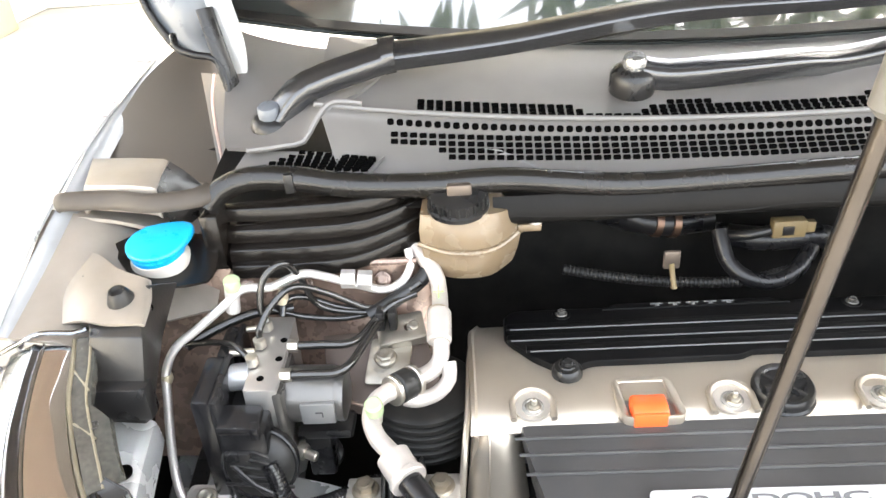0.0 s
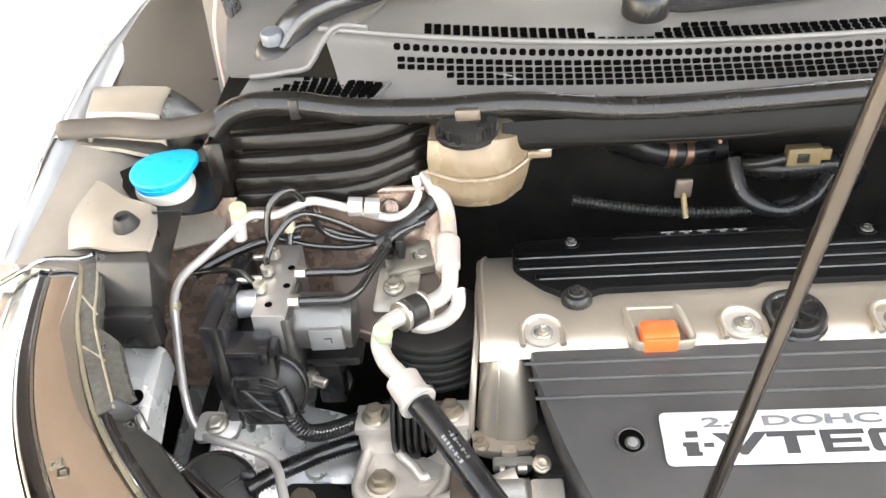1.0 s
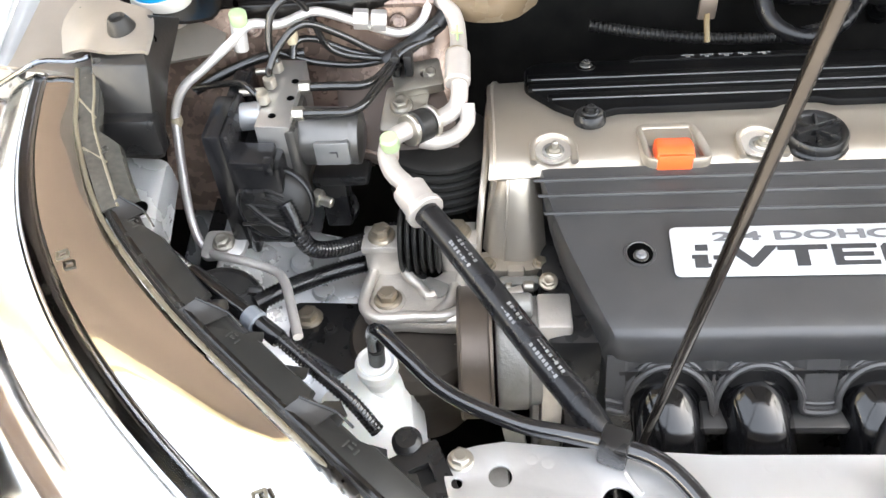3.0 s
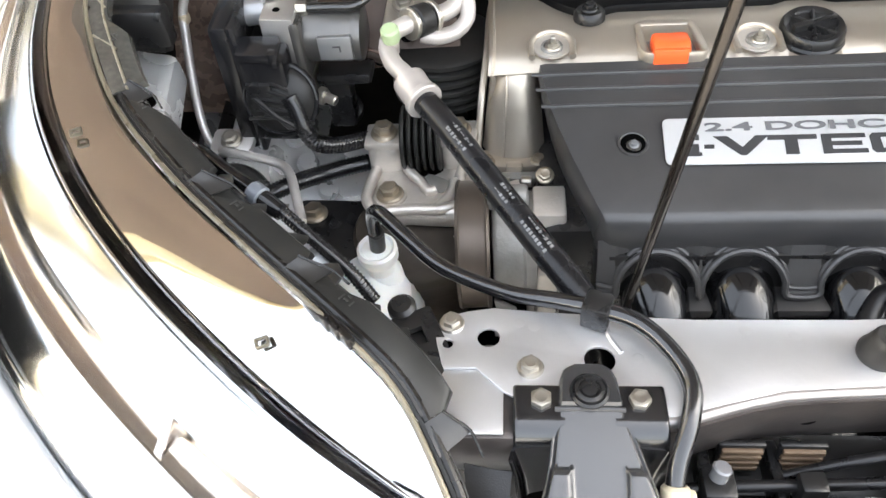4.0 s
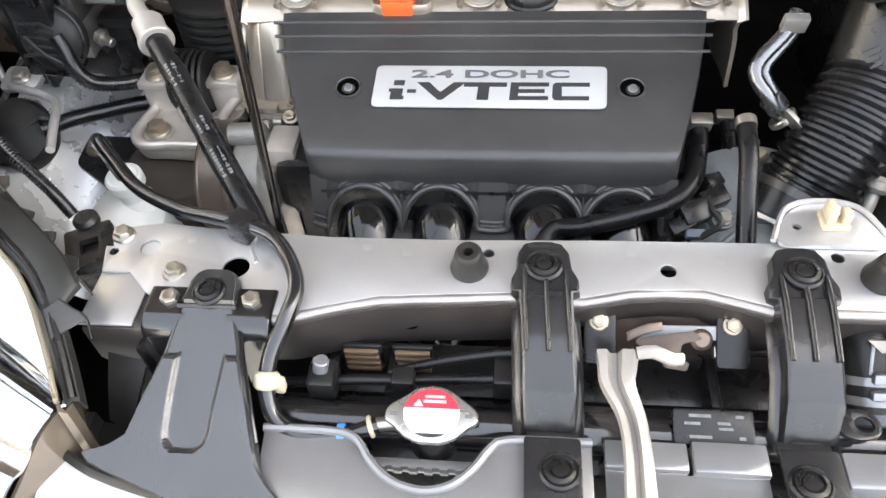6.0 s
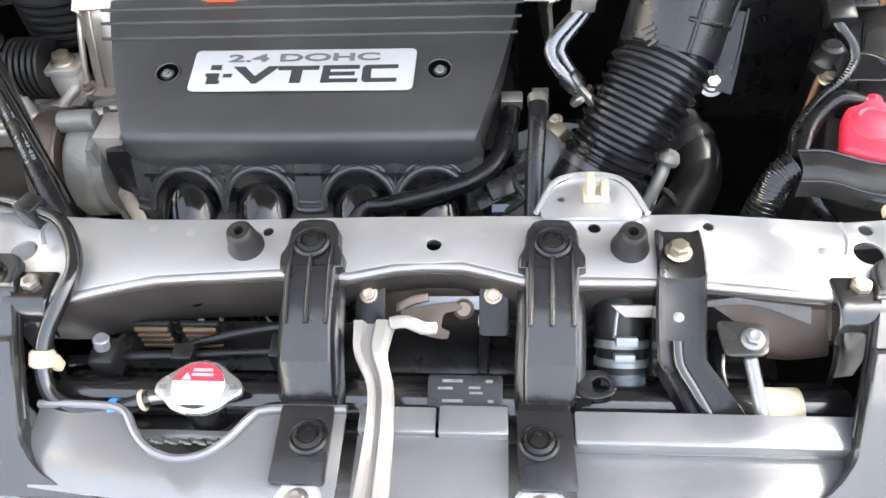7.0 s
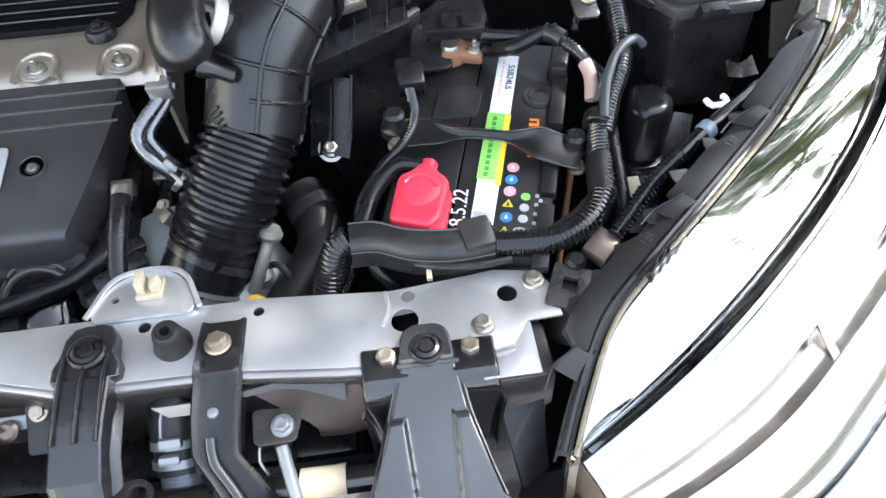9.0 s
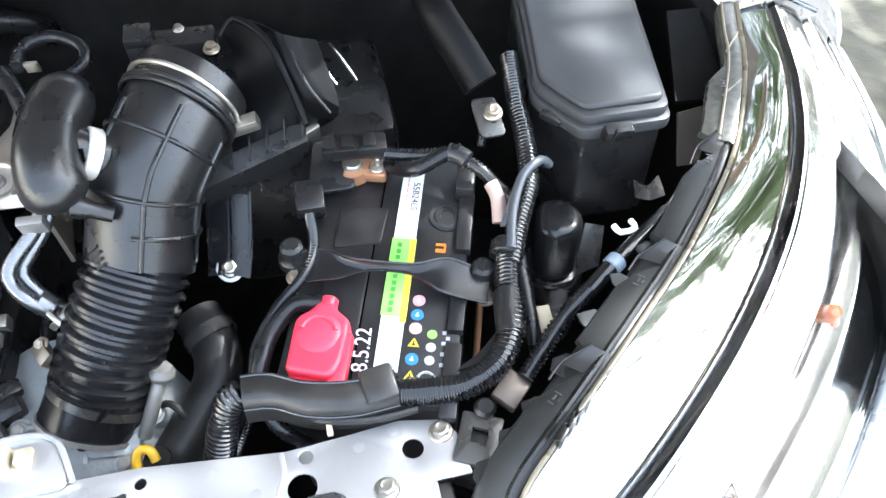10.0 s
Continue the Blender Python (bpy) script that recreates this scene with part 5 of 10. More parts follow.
for x in (-0.293, 0.005):
    part("bolt_seat", lathe([(0.010, 0), (0.009, 0.002), (0.003, 0.002)], 20, Matrix.Translation((x, 0.436, 0.887))), M_RIBBED, cc)
    bolt(cc, (x, 0.436, 0.889), size=0.008, mat=M_DARKSTEEL)
part("badge_strip", prism([(-0.250, 0.440), (-0.055, 0.440), (-0.075, 0.449), (-0.235, 0.449)], 0.886, 0.890, 0.001), M_RIBBED, cc)
for i in range(5):
    x = -0.192 + i * 0.0185
    bars("badge_bar", [(x, 0.4455, 0.013, 0.0014), (x, 0.4430, 0.004, 0.003)], Matrix.Translation((0, 0, 0.8901)), M_FADEINK, cc)

cap = part("oil_filler_cap", lathe([(0.030, 0), (0.030, 0.004), (0.028, 0.006), (0.0275, 0.012), (0.0255, 0.0145), (0.022, 0.0135), (0.020, 0.0118), (0.004, 0.0118)], 40, basis((-0.104, 0.324, 0.868), (0, -0.12, 1))), M_BLACK, eng, "black plastic oil filler cap")
for a in (0, 60, 120):
    part("grip", box(-0.021, 0.021, -0.0028 if a == 0 else -0.0015, 0.0028 if a == 0 else 0.0015, 0.010, 0.0185 if a == 0 else 0.015, 0.0012, basis((-0.104, 0.324, 0.868), (0, -0.12, 1)) @ Matrix.Rotation(radians(a + 20), 4, "Z")), M_BLACK, cap)
part("filler_neck", lathe([(0.034, -0.01), (0.034, 0.002), (0.031, 0.004), (0.028, 0.004)], 36, basis((-0.104, 0.326, 0.866), (0, -0.12, 1))), M_VALVE, eng)

dip = part("dipstick_handle", loft([[(-0.2465, 0.2905, 0.862), (-0.2465, 0.2885, 0.880), (-0.244, 0.2882, 0.884), (-0.230, 0.2878, 0.8845), (-0.217, 0.2882, 0.884), (-0.2145, 0.2885, 0.880), (-0.2145, 0.2905, 0.862)],
                                    [(-0.2465, 0.297, 0.868), (-0.2465, 0.296, 0.8835), (-0.244, 0.296, 0.8875), (-0.230, 0.296, 0.8868), (-0.217, 0.296, 0.8875), (-0.2145, 0.296, 0.8835), (-0.2145, 0.297, 0.868)],
                                    [(-0.2460, 0.311, 0.872), (-0.2460, 0.310, 0.8825), (-0.243, 0.310, 0.8860), (-0.230, 0.310, 0.8858), (-0.217, 0.310, 0.8860), (-0.2145, 0.310, 0.8825), (-0.2145, 0.311, 0.872)]], 0.004, 3, 3, 0.001), M_ORANGE, eng, "orange plastic dipstick handle")
part("front_face", box(-0.2455, -0.2155, 0.2872, 0.2900, 0.864, 0.8825, 0.0012), M_ORANGE, dip)
part("dipstick_pocket", prism(rounded([(-0.254, 0.340), (-0.206, 0.340), (-0.202, 0.290), (-0.252, 0.290)], 0.010), 0.866, 0.8735, 0.002), M_CASTD, eng)
part("dipstick_surround", prism(rounded([(-0.258, 0.344), (-0.202, 0.344), (-0.197, 0.288), (-0.256, 0.288)], 0.012), 0.868, 0.8795, 0.003, [[(-0.251, 0.337), (-0.210, 0.337), (-0.206, 0.291), (-0.249, 0.291)]]), M_VALVE, eng)

# engine mount bracket beside the chain case
mb = thing("engine_mount", "cast aluminium engine mount bracket with bolts on a rubber mount", "engine mount", (-0.46, 0.24, 0.62))
OUTM = [(-0.506, 0.295), (-0.478, 0.297), (-0.474, 0.270), (-0.452, 0.262), (-0.438, 0.270), (-0.436, 0.300), (-0.408, 0.300), (-0.404, 0.270), (-0.415, 0.240), (-0.398, 0.215), (-0.420, 0.203), (-0.450, 0.205), (-0.470, 0.207), (-0.495, 0.206), (-0.512, 0.222), (-0.510, 0.250), (-0.502, 0.268)]
part("arm", prism(rounded(OUTM, 0.008, 4), 0.752, 0.766, 0.003), M_CAST, mb)
part("raised_rim", tube([(-0.504, 0.272, 0.768), (-0.508, 0.245, 0.769), (-0.508, 0.224, 0.769), (-0.494, 0.210, 0.769), (-0.465, 0.211, 0.770), (-0.435, 0.210, 0.771), (-0.414, 0.222, 0.772), (-0.420, 0.250, 0.774), (-0.412, 0.275, 0.778)], 0.0056, 10, 0.006), M_CAST, mb)
part("gusset", tube([(-0.478, 0.280, 0.776), (-0.470, 0.262, 0.772), (-0.458, 0.250, 0.769), (-0.450, 0.238, 0.768), (-0.444, 0.240, 0.768)], 0.0052, 10, 0.004), M_CAST, mb)
part("gusset", tube([(-0.440, 0.212, 0.770), (-0.428, 0.228, 0.771), (-0.424, 0.246, 0.773)], 0.0062, 10, 0.004), M_CAST, mb)
part("pocket_floor", prism(rounded([(-0.462, 0.244), (-0.436, 0.236), (-0.428, 0.252), (-0.452, 0.266)], 0.006), 0.766, 0.7672, 0.0004), M_CASTD, mb)
for x, y in ((-0.494, 0.285), (-0.422, 0.287)):
    part("post", box(x - 0.017, x + 0.017, y - 0.015, y + 0.015, 0.755, 0.795, 0.006), M_CAST, mb)
    part("post_plate", box(x - 0.0185, x + 0.0185, y - 0.0165, y + 0.0165, 0.794, 0.802, 0.002), M_CAST, mb)
    bolt(mb, (x, y, 0.802), size=0.017, mat=M_BRASS)
part("bolt_seat", lathe([(0.0165, -0.004), (0.0160, 0.0015), (0.0150, 0.002), (0.004, 0.002)], 26, Matrix.Translation((-0.487, 0.234, 0.766))), M_CAST, mb)
bolt(mb, (-0.487, 0.234, 0.768), size=0.017, mat=M_BRASS)
part("tail_arm", tube([(-0.430, 0.212, 0.764), (-0.408, 0.210, 0.766), (-0.392, 0.216, 0.770), (-0.378, 0.224, 0.775), (-0.362, 0.228, 0.778)], 0.0095, 12, 0.005), M_CAST, mb)
part("rubber_mount", lathe([(0.050, -0.10), (0.053, -0.05), (0.056, -0.045), (0.056, -0.032), (0.059, -0.028), (0.060, -0.014), (0.063, -0.011), (0.063, -0.003), (0.059, 0.003), (0.050, 0.004), (0.046, 0.007), (0.01, 0.007)], 44, Matrix.Translation((-0.462, 0.216, 0.742))), M_CUP, mb)
for i in range(6):
    part("damper_fin", lathe([(0.020, 0), (0.031, 0.0012), (0.033, 0.0032), (0.031, 0.0052), (0.020, 0.0064)], 28, basis((-0.478 + 0.0068 * i, 0.290, 0.792), (1, 0, 0))), M_RUBBER, mb)

# alternator and belt pulley below the hose
alt = thing("alternator", "dirty cast aluminium alternator with a belt pulley beside the engine", "alternator", (-0.36, 0.2, 0.6))
part("pulley", lathe([(0.030, -0.016), (0.060, -0.015), (0.0615, -0.0125), (0.0600, -0.011), (0.0600, 0.011), (0.0615, 0.0125), (0.060, 0.015), (0.03, 0.015)], 44, basis((-0.406, 0.196, 0.738), (1, 0.03, 0))), M_BROWNMETAL, alt)
part("housing", lathe([(0.03, 0), (0.050, 0.002), (0.053, 0.006), (0.053, 0.028), (0.049, 0.031), (0.049, 0.040), (0.03, 0.042)], 40, basis((-0.390, 0.196, 0.738), (1, 0.03, 0))), M_CASTD, alt)
part("clamp_boss", rod((-0.392, 0.196, 0.797), (-0.356, 0.198, 0.797), 0.011, n=20, bev=0.002), M_CASTD, alt)
part("bracket", box(-0.352, -0.323, 0.172, 0.212, 0.735, 0.797, 0.003), M_CAST, alt)
part("bracket_rib", box(-0.357, -0.350, 0.160, 0.205, 0.64, 0.792, 0.002), M_CASTD, alt)
part("bracket_step", box(-0.349, -0.323, 0.160, 0.205, 0.62, 0.733, 0.004), M_CAST, alt)
part("bracket_foot", box(-0.324, -0.298, 0.168, 0.205, 0.60, 0.756, 0.005), M_CASTD, alt)
part("stay_web", loft([[(-0.388, 0.150, 0.71), (-0.368, 0.146, 0.70)], [(-0.378, 0.140, 0.66), (-0.358, 0.138, 0.65)], [(-0.360, 0.138, 0.62), (-0.345, 0.138, 0.62)]], 0.006, 3, 3, 0.001), M_CASTD, alt)
bars("cast_mark", [(0.002 * (i % 2) - 0.001, 0.0036 * i - 0.016, 0.0040, 0.0018) for i in range(9)], basis((-0.331, 0.1718, 0.770), (0, -1, 0.02)), M_CASTG, alt)
bolt(alt, (-0.340, 0.232, 0.790), (0, -0.5, 1), 0.011, M_BRASS)
bolt(alt, (-0.424, 0.196, 0.738), (-1, -0.05, 0), 0.014, M_STEEL)
part("plug", box(-0.384, -0.346, 0.240, 0.252, 0.768, 0.780, 0.003), M_CASTD, alt)
part("plug_ear", rod((-0.378, 0.238, 0.776), (-0.372, 0.238, 0.776), 0.006), M_STEEL, alt)
part("plug_ear", rod((-0.362, 0.238, 0.778), (-0.352, 0.238, 0.778), 0.0055), M_STEEL, alt)
part("idler", lathe([(0.012, 0), (0.030, 0.002), (0.030, 0.020), (0.012, 0.022)], 28, basis((-0.400, 0.120, 0.63), (1, 0, 0))), M_CASTD, alt)

# thermostat side, harness and gearbox top right of the engine
gear = thing("gearbox_casing", "dirty grey cast gearbox casing with bolts below the intake hose", "gearbox", (0.12, 0.13, 0.6))
part("case", loft([[(0.045, 0.20, 0.765), (0.075, 0.20, 0.782), (0.115, 0.20, 0.785), (0.165, 0.19, 0.765), (0.19, 0.18, 0.72)],
                   [(0.040, 0.16, 0.758), (0.075, 0.155, 0.776), (0.12, 0.15, 0.778), (0.17, 0.15, 0.762), (0.195, 0.15, 0.71)],
                   [(0.045, 0.11, 0.735), (0.08, 0.10, 0.752), (0.12, 0.095, 0.756), (0.165, 0.10, 0.742), (0.19, 0.11, 0.69)],
                   [(0.05, 0.06, 0.66), (0.085, 0.05, 0.69), (0.12, 0.045, 0.70), (0.16, 0.05, 0.68), (0.18, 0.06, 0.63)]], 0.01, 4, 4), M_CASTG, gear)
for p in [(0.068, 0.128, 0.762), (0.095, 0.085, 0.748), (0.150, 0.090, 0.748), (0.172, 0.125, 0.760)]:
    part("boss", lathe([(0.011, -0.01), (0.010, 0.006), (0.006, 0.007)], 18, basis(p, (0, -0.4, 1))), M_CASTG, gear)
    bolt(gear, (p[0], p[1] - 0.003, p[2] + 0.006), (0, -0.4, 1), 0.010, M_CASTD)
for pts, r in (([(0.050, 0.135, 0.757), (0.080, 0.126, 0.768), (0.120, 0.120, 0.771), (0.165, 0.122, 0.757)], 0.0042), ([(0.060, 0.105, 0.744), (0.082, 0.118, 0.764), (0.088, 0.150, 0.777)], 0.0036), ([(0.118, 0.092, 0.756), (0.122, 0.120, 0.770), (0.124, 0.150, 0.779)], 0.0036), ([(0.150, 0.094, 0.748), (0.158, 0.120, 0.762), (0.160, 0.150, 0.768)], 0.0036), ([(0.062, 0.080, 0.718), (0.100, 0.068, 0.728), (0.150, 0.072, 0.722)], 0.0040)):
    part("cast_rib", tube(pts, r, 8, 0.006), M_CASTG, gear)
part("cover_plate", prism(rounded([(-0.020, -0.014), (0.020, -0.016), (0.024, 0.012), (-0.016, 0.016)], 0.006, 3), 0, 0.005, 0.001, m=basis((0.140, 0.108, 0.760), (0.1, -0.35, 1))), M_CASTG, gear)
bolt(gear, (0.128, 0.104, 0.764), (0.1, -0.35, 1), 0.007, M_CASTD)
bolt(gear, (0.155, 0.112, 0.766), (0.1, -0.35, 1), 0.007, M_CASTD)
part("earth_strap", tube([(0.176, 0.128, 0.766), (0.188, 0.124, 0.772), (0.198, 0.114, 0.764), (0.204, 0.104, 0.744)], 0.0032, 8, 0.004), M_RUBBER, gear)
part("bleed_pipe", tube([(0.165, 0.105, 0.760), (0.178, 0.120, 0.785), (0.186, 0.135, 0.797)], 0.006, 10), M_CASTD, gear)
part("pipe_flange", lathe([(0.010, 0), (0.011, 0.004), (0.008, 0.010)], 16, basis((0.186, 0.135, 0.797), (0.3, 0.3, 1))), M_CASTD, gear)
part("round_port", lathe([(0.016, 0), (0.016, 0.004), (0.012, 0.005), (0.011, 0.0), (0.004, -0.001)], 26, basis((0.130, 0.070, 0.728), (0, -0.7, 0.7))), M_CASTD, gear)
ring = thing("dipstick", "yellow plastic loop of the gearbox dipstick", "dipstick", (0.173, 0.085, 0.77))
part("loop", tube([(0.166, 0.066, 0.768), (0.165, 0.074, 0.779), (0.170, 0.079, 0.784), (0.177, 0.077, 0.783), (0.180, 0.071, 0.777)], 0.0038, 12, 0.003), M_YELLOW, ring)
part("plug", rod((0.178, 0.078, 0.74), (0.180, 0.074, 0.775), 0.011), M_BLACK, ring)

# ---- cowl, wipers, windscreen ----
cowl = thing("windscreen_cowl", "black plastic cowl with vent slots below the windscreen", "cowl", (CX, 0.52, 1.03))


def lift(x):
    return 0.055 * abs((x - CX) / 0.62) ** 2.2


def crow(x, s):
    """A cross-row of the cowl at x; s lifts it towards the sides, less at the front."""
    row = [(x, 0.470, 1.020 + s * 0.55), (x, 0.487, 1.0295 + s * 0.65), (x, 0.510, 1.042 + s * 0.85), (x, 0.522 + s * 0.1, 1.051 + s * 0.97), (x, 0.530 + s * 0.1, 1.057 + s),
            (x, 0.560 + s * 0.2, 1.065 + s), (x, 0.585 + s * 0.2, 1.077 + s * 0.9), (x, 0.605 + s * 0.2, 1.086 + s * 0.85), (x, 0.635 + s * 0.2, 1.097 + s * 0.8), (x, 0.664 + s * 0.2, 1.105 + s * 0.75)]
    if x < -0.53:                                  # the slanted end beside the wiper well
        row = [(px0 + max(0.0, 0.545 - py0) * 0.40, py0, pz0) for px0, py0, pz0 in row]
    return row


XS = [-0.540, -0.46, -0.36, -0.24, -0.12, 0.0, 0.12, 0.24, 0.36, 0.46, 0.55, 0.62]
part("panel", loft([crow(x, lift(x)) for x in XS], 0.003, 3, 3), M_COWL, cowl)
part("band_ridge", tube([(x, 0.532 + lift(x) * 0.1, 1.0600 + lift(x)) for x in XS], 0.0032, 8, 0.02), M_COWL, cowl)

# vent cells: black tiles on the panel stand for the shade inside the slots
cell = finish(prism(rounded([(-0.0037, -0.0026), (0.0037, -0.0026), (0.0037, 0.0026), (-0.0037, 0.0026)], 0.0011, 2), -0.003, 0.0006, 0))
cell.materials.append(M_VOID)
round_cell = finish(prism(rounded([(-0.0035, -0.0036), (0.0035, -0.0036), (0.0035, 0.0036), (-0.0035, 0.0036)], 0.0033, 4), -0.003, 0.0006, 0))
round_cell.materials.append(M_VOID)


def on_cowl(x, y):
    """Height and slope of the cowl panel at (x, y)."""
    row = crow(x, lift(x))
    for p, q in zip(row, row[1:]):
        if p[1] <= y <= q[1]:
            u = (y - p[1]) / (q[1] - p[1])
            return p[2] + u * (q[2] - p[2]), (q[2] - p[2]) / (q[1] - p[1])
    return row[-1][2], 0.4


def vents(ys, x0, x1, mesh, pitch=0.0097, keep=lambda x, r: True, along=0.0):
    for r, y in enumerate(ys):
        n = int((x1 - x0) / pitch)
        for i in range(n):
            x = x0 + (i + 0.5) * (x1 - x0) / n
            if keep(x, r):
                yy_ = y + along * lift(x)
                z, sl = on_cowl(x, yy_)
                put("vent_slot", mesh, cowl, basis((x, yy_, z + 0.0012), (0, -sl, 1)))


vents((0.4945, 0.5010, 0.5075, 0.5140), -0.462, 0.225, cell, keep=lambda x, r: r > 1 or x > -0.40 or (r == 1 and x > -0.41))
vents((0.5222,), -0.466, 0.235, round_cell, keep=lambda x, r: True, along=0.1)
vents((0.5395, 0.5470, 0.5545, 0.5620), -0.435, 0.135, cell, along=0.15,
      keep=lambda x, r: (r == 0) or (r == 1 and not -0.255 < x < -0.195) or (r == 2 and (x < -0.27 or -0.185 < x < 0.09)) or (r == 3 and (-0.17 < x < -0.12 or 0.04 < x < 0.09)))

# corner panel with its own grid, ahead of the wiper well
CP = [Vector(p) for p in ((-0.626, 0.492, 1.046), (-0.483, 0.47, 1.046), (-0.467, 0.49, 1.056), (-0.614, 0.513, 1.06))]
part("corner_vent_panel", loft([[CP[0], CP[0].lerp(CP[1], 0.5), CP[1]], [CP[3], CP[3].lerp(CP[2], 0.5) + Vector((0, 0, 0.002)), CP[2]]], 0.004, 3, 3), M_COWL, cowl)
G = [Vector(p) for p in ((-0.604, 0.492, 1.048), (-0.483, 0.473, 1.048), (-0.473, 0.485, 1.056), (-0.55, 0.506, 1.06))]
for r in range(5):
    for i in range(13 - r):
        u, w = (i + 0.5) / (13 - r), (r + 0.5) / 5.2
        p = G[0].lerp(G[1], u).lerp(G[3].lerp(G[2], u), w)
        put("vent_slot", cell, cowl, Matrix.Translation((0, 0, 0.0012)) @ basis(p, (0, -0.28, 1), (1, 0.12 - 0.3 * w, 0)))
part("wiper_well", loft([[(-0.634, 0.512, 1.066), (-0.608, 0.506, 1.066), (-0.57, 0.506, 1.069), (-0.549, 0.509, 1.072), (-0.536, 0.524, 1.09), (-0.519, 0.536, 1.101)],
                         [(-0.642, 0.535, 1.071), (-0.614, 0.532, 1.073), (-0.576, 0.53, 1.078), (-0.552, 0.536, 1.086), (-0.53, 0.542, 1.097), (-0.509, 0.545, 1.1)],
                         [(-0.649, 0.575, 1.088), (-0.621, 0.572, 1.088), (-0.582, 0.57, 1.09), (-0.55, 0.572, 1.099), (-0.518, 0.572, 1.104), (-0.493, 0.566, 1.101)],
                         [(-0.659, 0.64, 1.114), (-0.631, 0.63, 1.11), (-0.59, 0.62, 1.107), (-0.55, 0.615, 1.107), (-0.51, 0.612, 1.109), (-0.471, 0.605, 1.11)],
                         [(-0.681, 0.74, 1.143), (-0.649, 0.72, 1.132), (-0.603, 0.7, 1.124), (-0.559, 0.68, 1.12), (-0.515, 0.66, 1.119), (-0.475, 0.65, 1.118)]], 0.004, 3, 3), M_COWL, cowl)
part("well_lip", tube([(-0.61, 0.503, 1.065), (-0.59, 0.503, 1.066), (-0.57, 0.504, 1.068), (-0.551, 0.507, 1.07), (-0.54, 0.52, 1.084), (-0.531, 0.529, 1.094), (-0.518, 0.535, 1.101), (-0.49, 0.536, 1.097)], 0.0036, 8, 0.008), M_COWL, cowl)
part("under_tray", loft([[(x, 0.462, 1.012), (x, 0.53, 1.030), (x, 0.62, 1.045), (x, 0.72, 1.070)] for x in (-0.66, -0.56, -0.44, -0.30)], 0.003, 2, 2), M_RAIL, cowl)
part("bulge", loft([[(-0.435, 0.499, 1.035), (-0.399, 0.502, 1.043), (-0.353, 0.499, 1.043), (-0.308, 0.483, 1.035)], [(-0.41, 0.507, 1.048), (-0.39, 0.506, 1.052), (-0.355, 0.501, 1.052), (-0.341, 0.5, 1.048)]], 0.003, 3, 2), M_COWL, cowl)

seal = thing("bonnet_seal", "dusty black rubber bonnet seal along the bulkhead top", "rubber seal", (CX, 0.46, 1.0))
part("bulb", tube([(-0.644, 0.448, 1.030), (-0.628, 0.456, 1.044), (-0.600, 0.460, 1.052), (-0.556, 0.460, 1.050), (-0.500, 0.459, 1.040), (-0.421, 0.458, 1.036), (-0.343, 0.458, 1.037), (-0.233, 0.458, 1.025), (-0.124, 0.458, 1.026), (0.018, 0.458, 1.030), (0.16, 0.458, 1.030), (0.35, 0.458, 1.034), (0.52, 0.458, 1.046), (0.62, 0.448, 1.034)], 0.0125, 14, 0.012), M_DUSTRUB, seal)
part("lower_rail", loft([[(x, 0.452, 1.022), (x, 0.447, 1.010), (x, 0.446, 0.999), (x, 0.452, 0.994)] for x in (-0.36, -0.233, -0.123, 0.02, 0.2, 0.45)], 0.003, 3, 2), M_RAIL, seal)
part("lip_bead", tube([(-0.34, 0.446, 1.004), (-0.233, 0.446, 0.999), (-0.123, 0.446, 0.998), (-0.07, 0.446, 1.003), (0.02, 0.446, 1.002), (0.2, 0.446, 1.002)], 0.0035, 8, 0.01), M_RAIL, seal)
part("clip_tip", box(-0.562, -0.553, 0.446, 0.452, 1.040, 1.060, 0.001), M_BLACK, seal)

# stacked ribs of the air duct under the seal, over the strut tower
duct = thing("cowl_side_duct", "black plastic side duct with stepped ribs below the seal", "air duct", (-0.54, 0.44, 0.98))
for i, (z, y, e) in enumerate([(1.018, 0.450, 0.0), (0.999, 0.440, 0.006), (0.982, 0.430, 0.012), (0.968, 0.422, 0.018)]):
    part("ledge", loft([[(-0.630 + e * 0.3, y + 0.012, z + 0.008), (-0.56, y + 0.014, z + 0.010), (-0.48 - e, y + 0.020, z + 0.012), (-0.425 - e, y + 0.045, z + 0.020)],
                        [(-0.630 + e * 0.3, y + 0.002, z + 0.005), (-0.56, y, z + 0.006), (-0.48 - e, y + 0.006, z + 0.008), (-0.418 - e, y + 0.034, z + 0.018)],
                        [(-0.630 + e * 0.3, y, z - 0.008), (-0.56, y - 0.002, z - 0.008), (-0.48 - e, y + 0.004, z - 0.006), (-0.416 - e, y + 0.034, z + 0.004)]], 0.003, 4, 1, 0.0012), M_DUCT, duct)
part("end_cheek", box(-0.648, -0.628, 0.425, 0.462, 0.955, 1.030, 0.005), M_DUCT, duct)

glass = thing("windscreen", "dark curved car windscreen reflecting the bright yard", "windscreen", (CX, 0.7, 1.12))
part("pane", loft([[(x, 0.652 + 0.05 * ((x - CX) / 0.66) ** 2, 1.106 + lift(x) * 0.8), (x * 0.985, 0.90 + 0.11 * ((x - CX) / 0.66) ** 2, 1.240 + lift(x) * 0.6), (x * 0.93, 1.25 + 0.12 * ((x - CX) / 0.66) ** 2, 1.43 + lift(x) * 0.4), (x * 0.86, 1.60 + 0.12 * ((x - CX) / 0.66) ** 2, 1.60)] for x in (-0.70, -0.5, -0.25, 0.0, 0.25, 0.5, 0.68)], 0.005, 3, 3), M_WINDOW, glass)


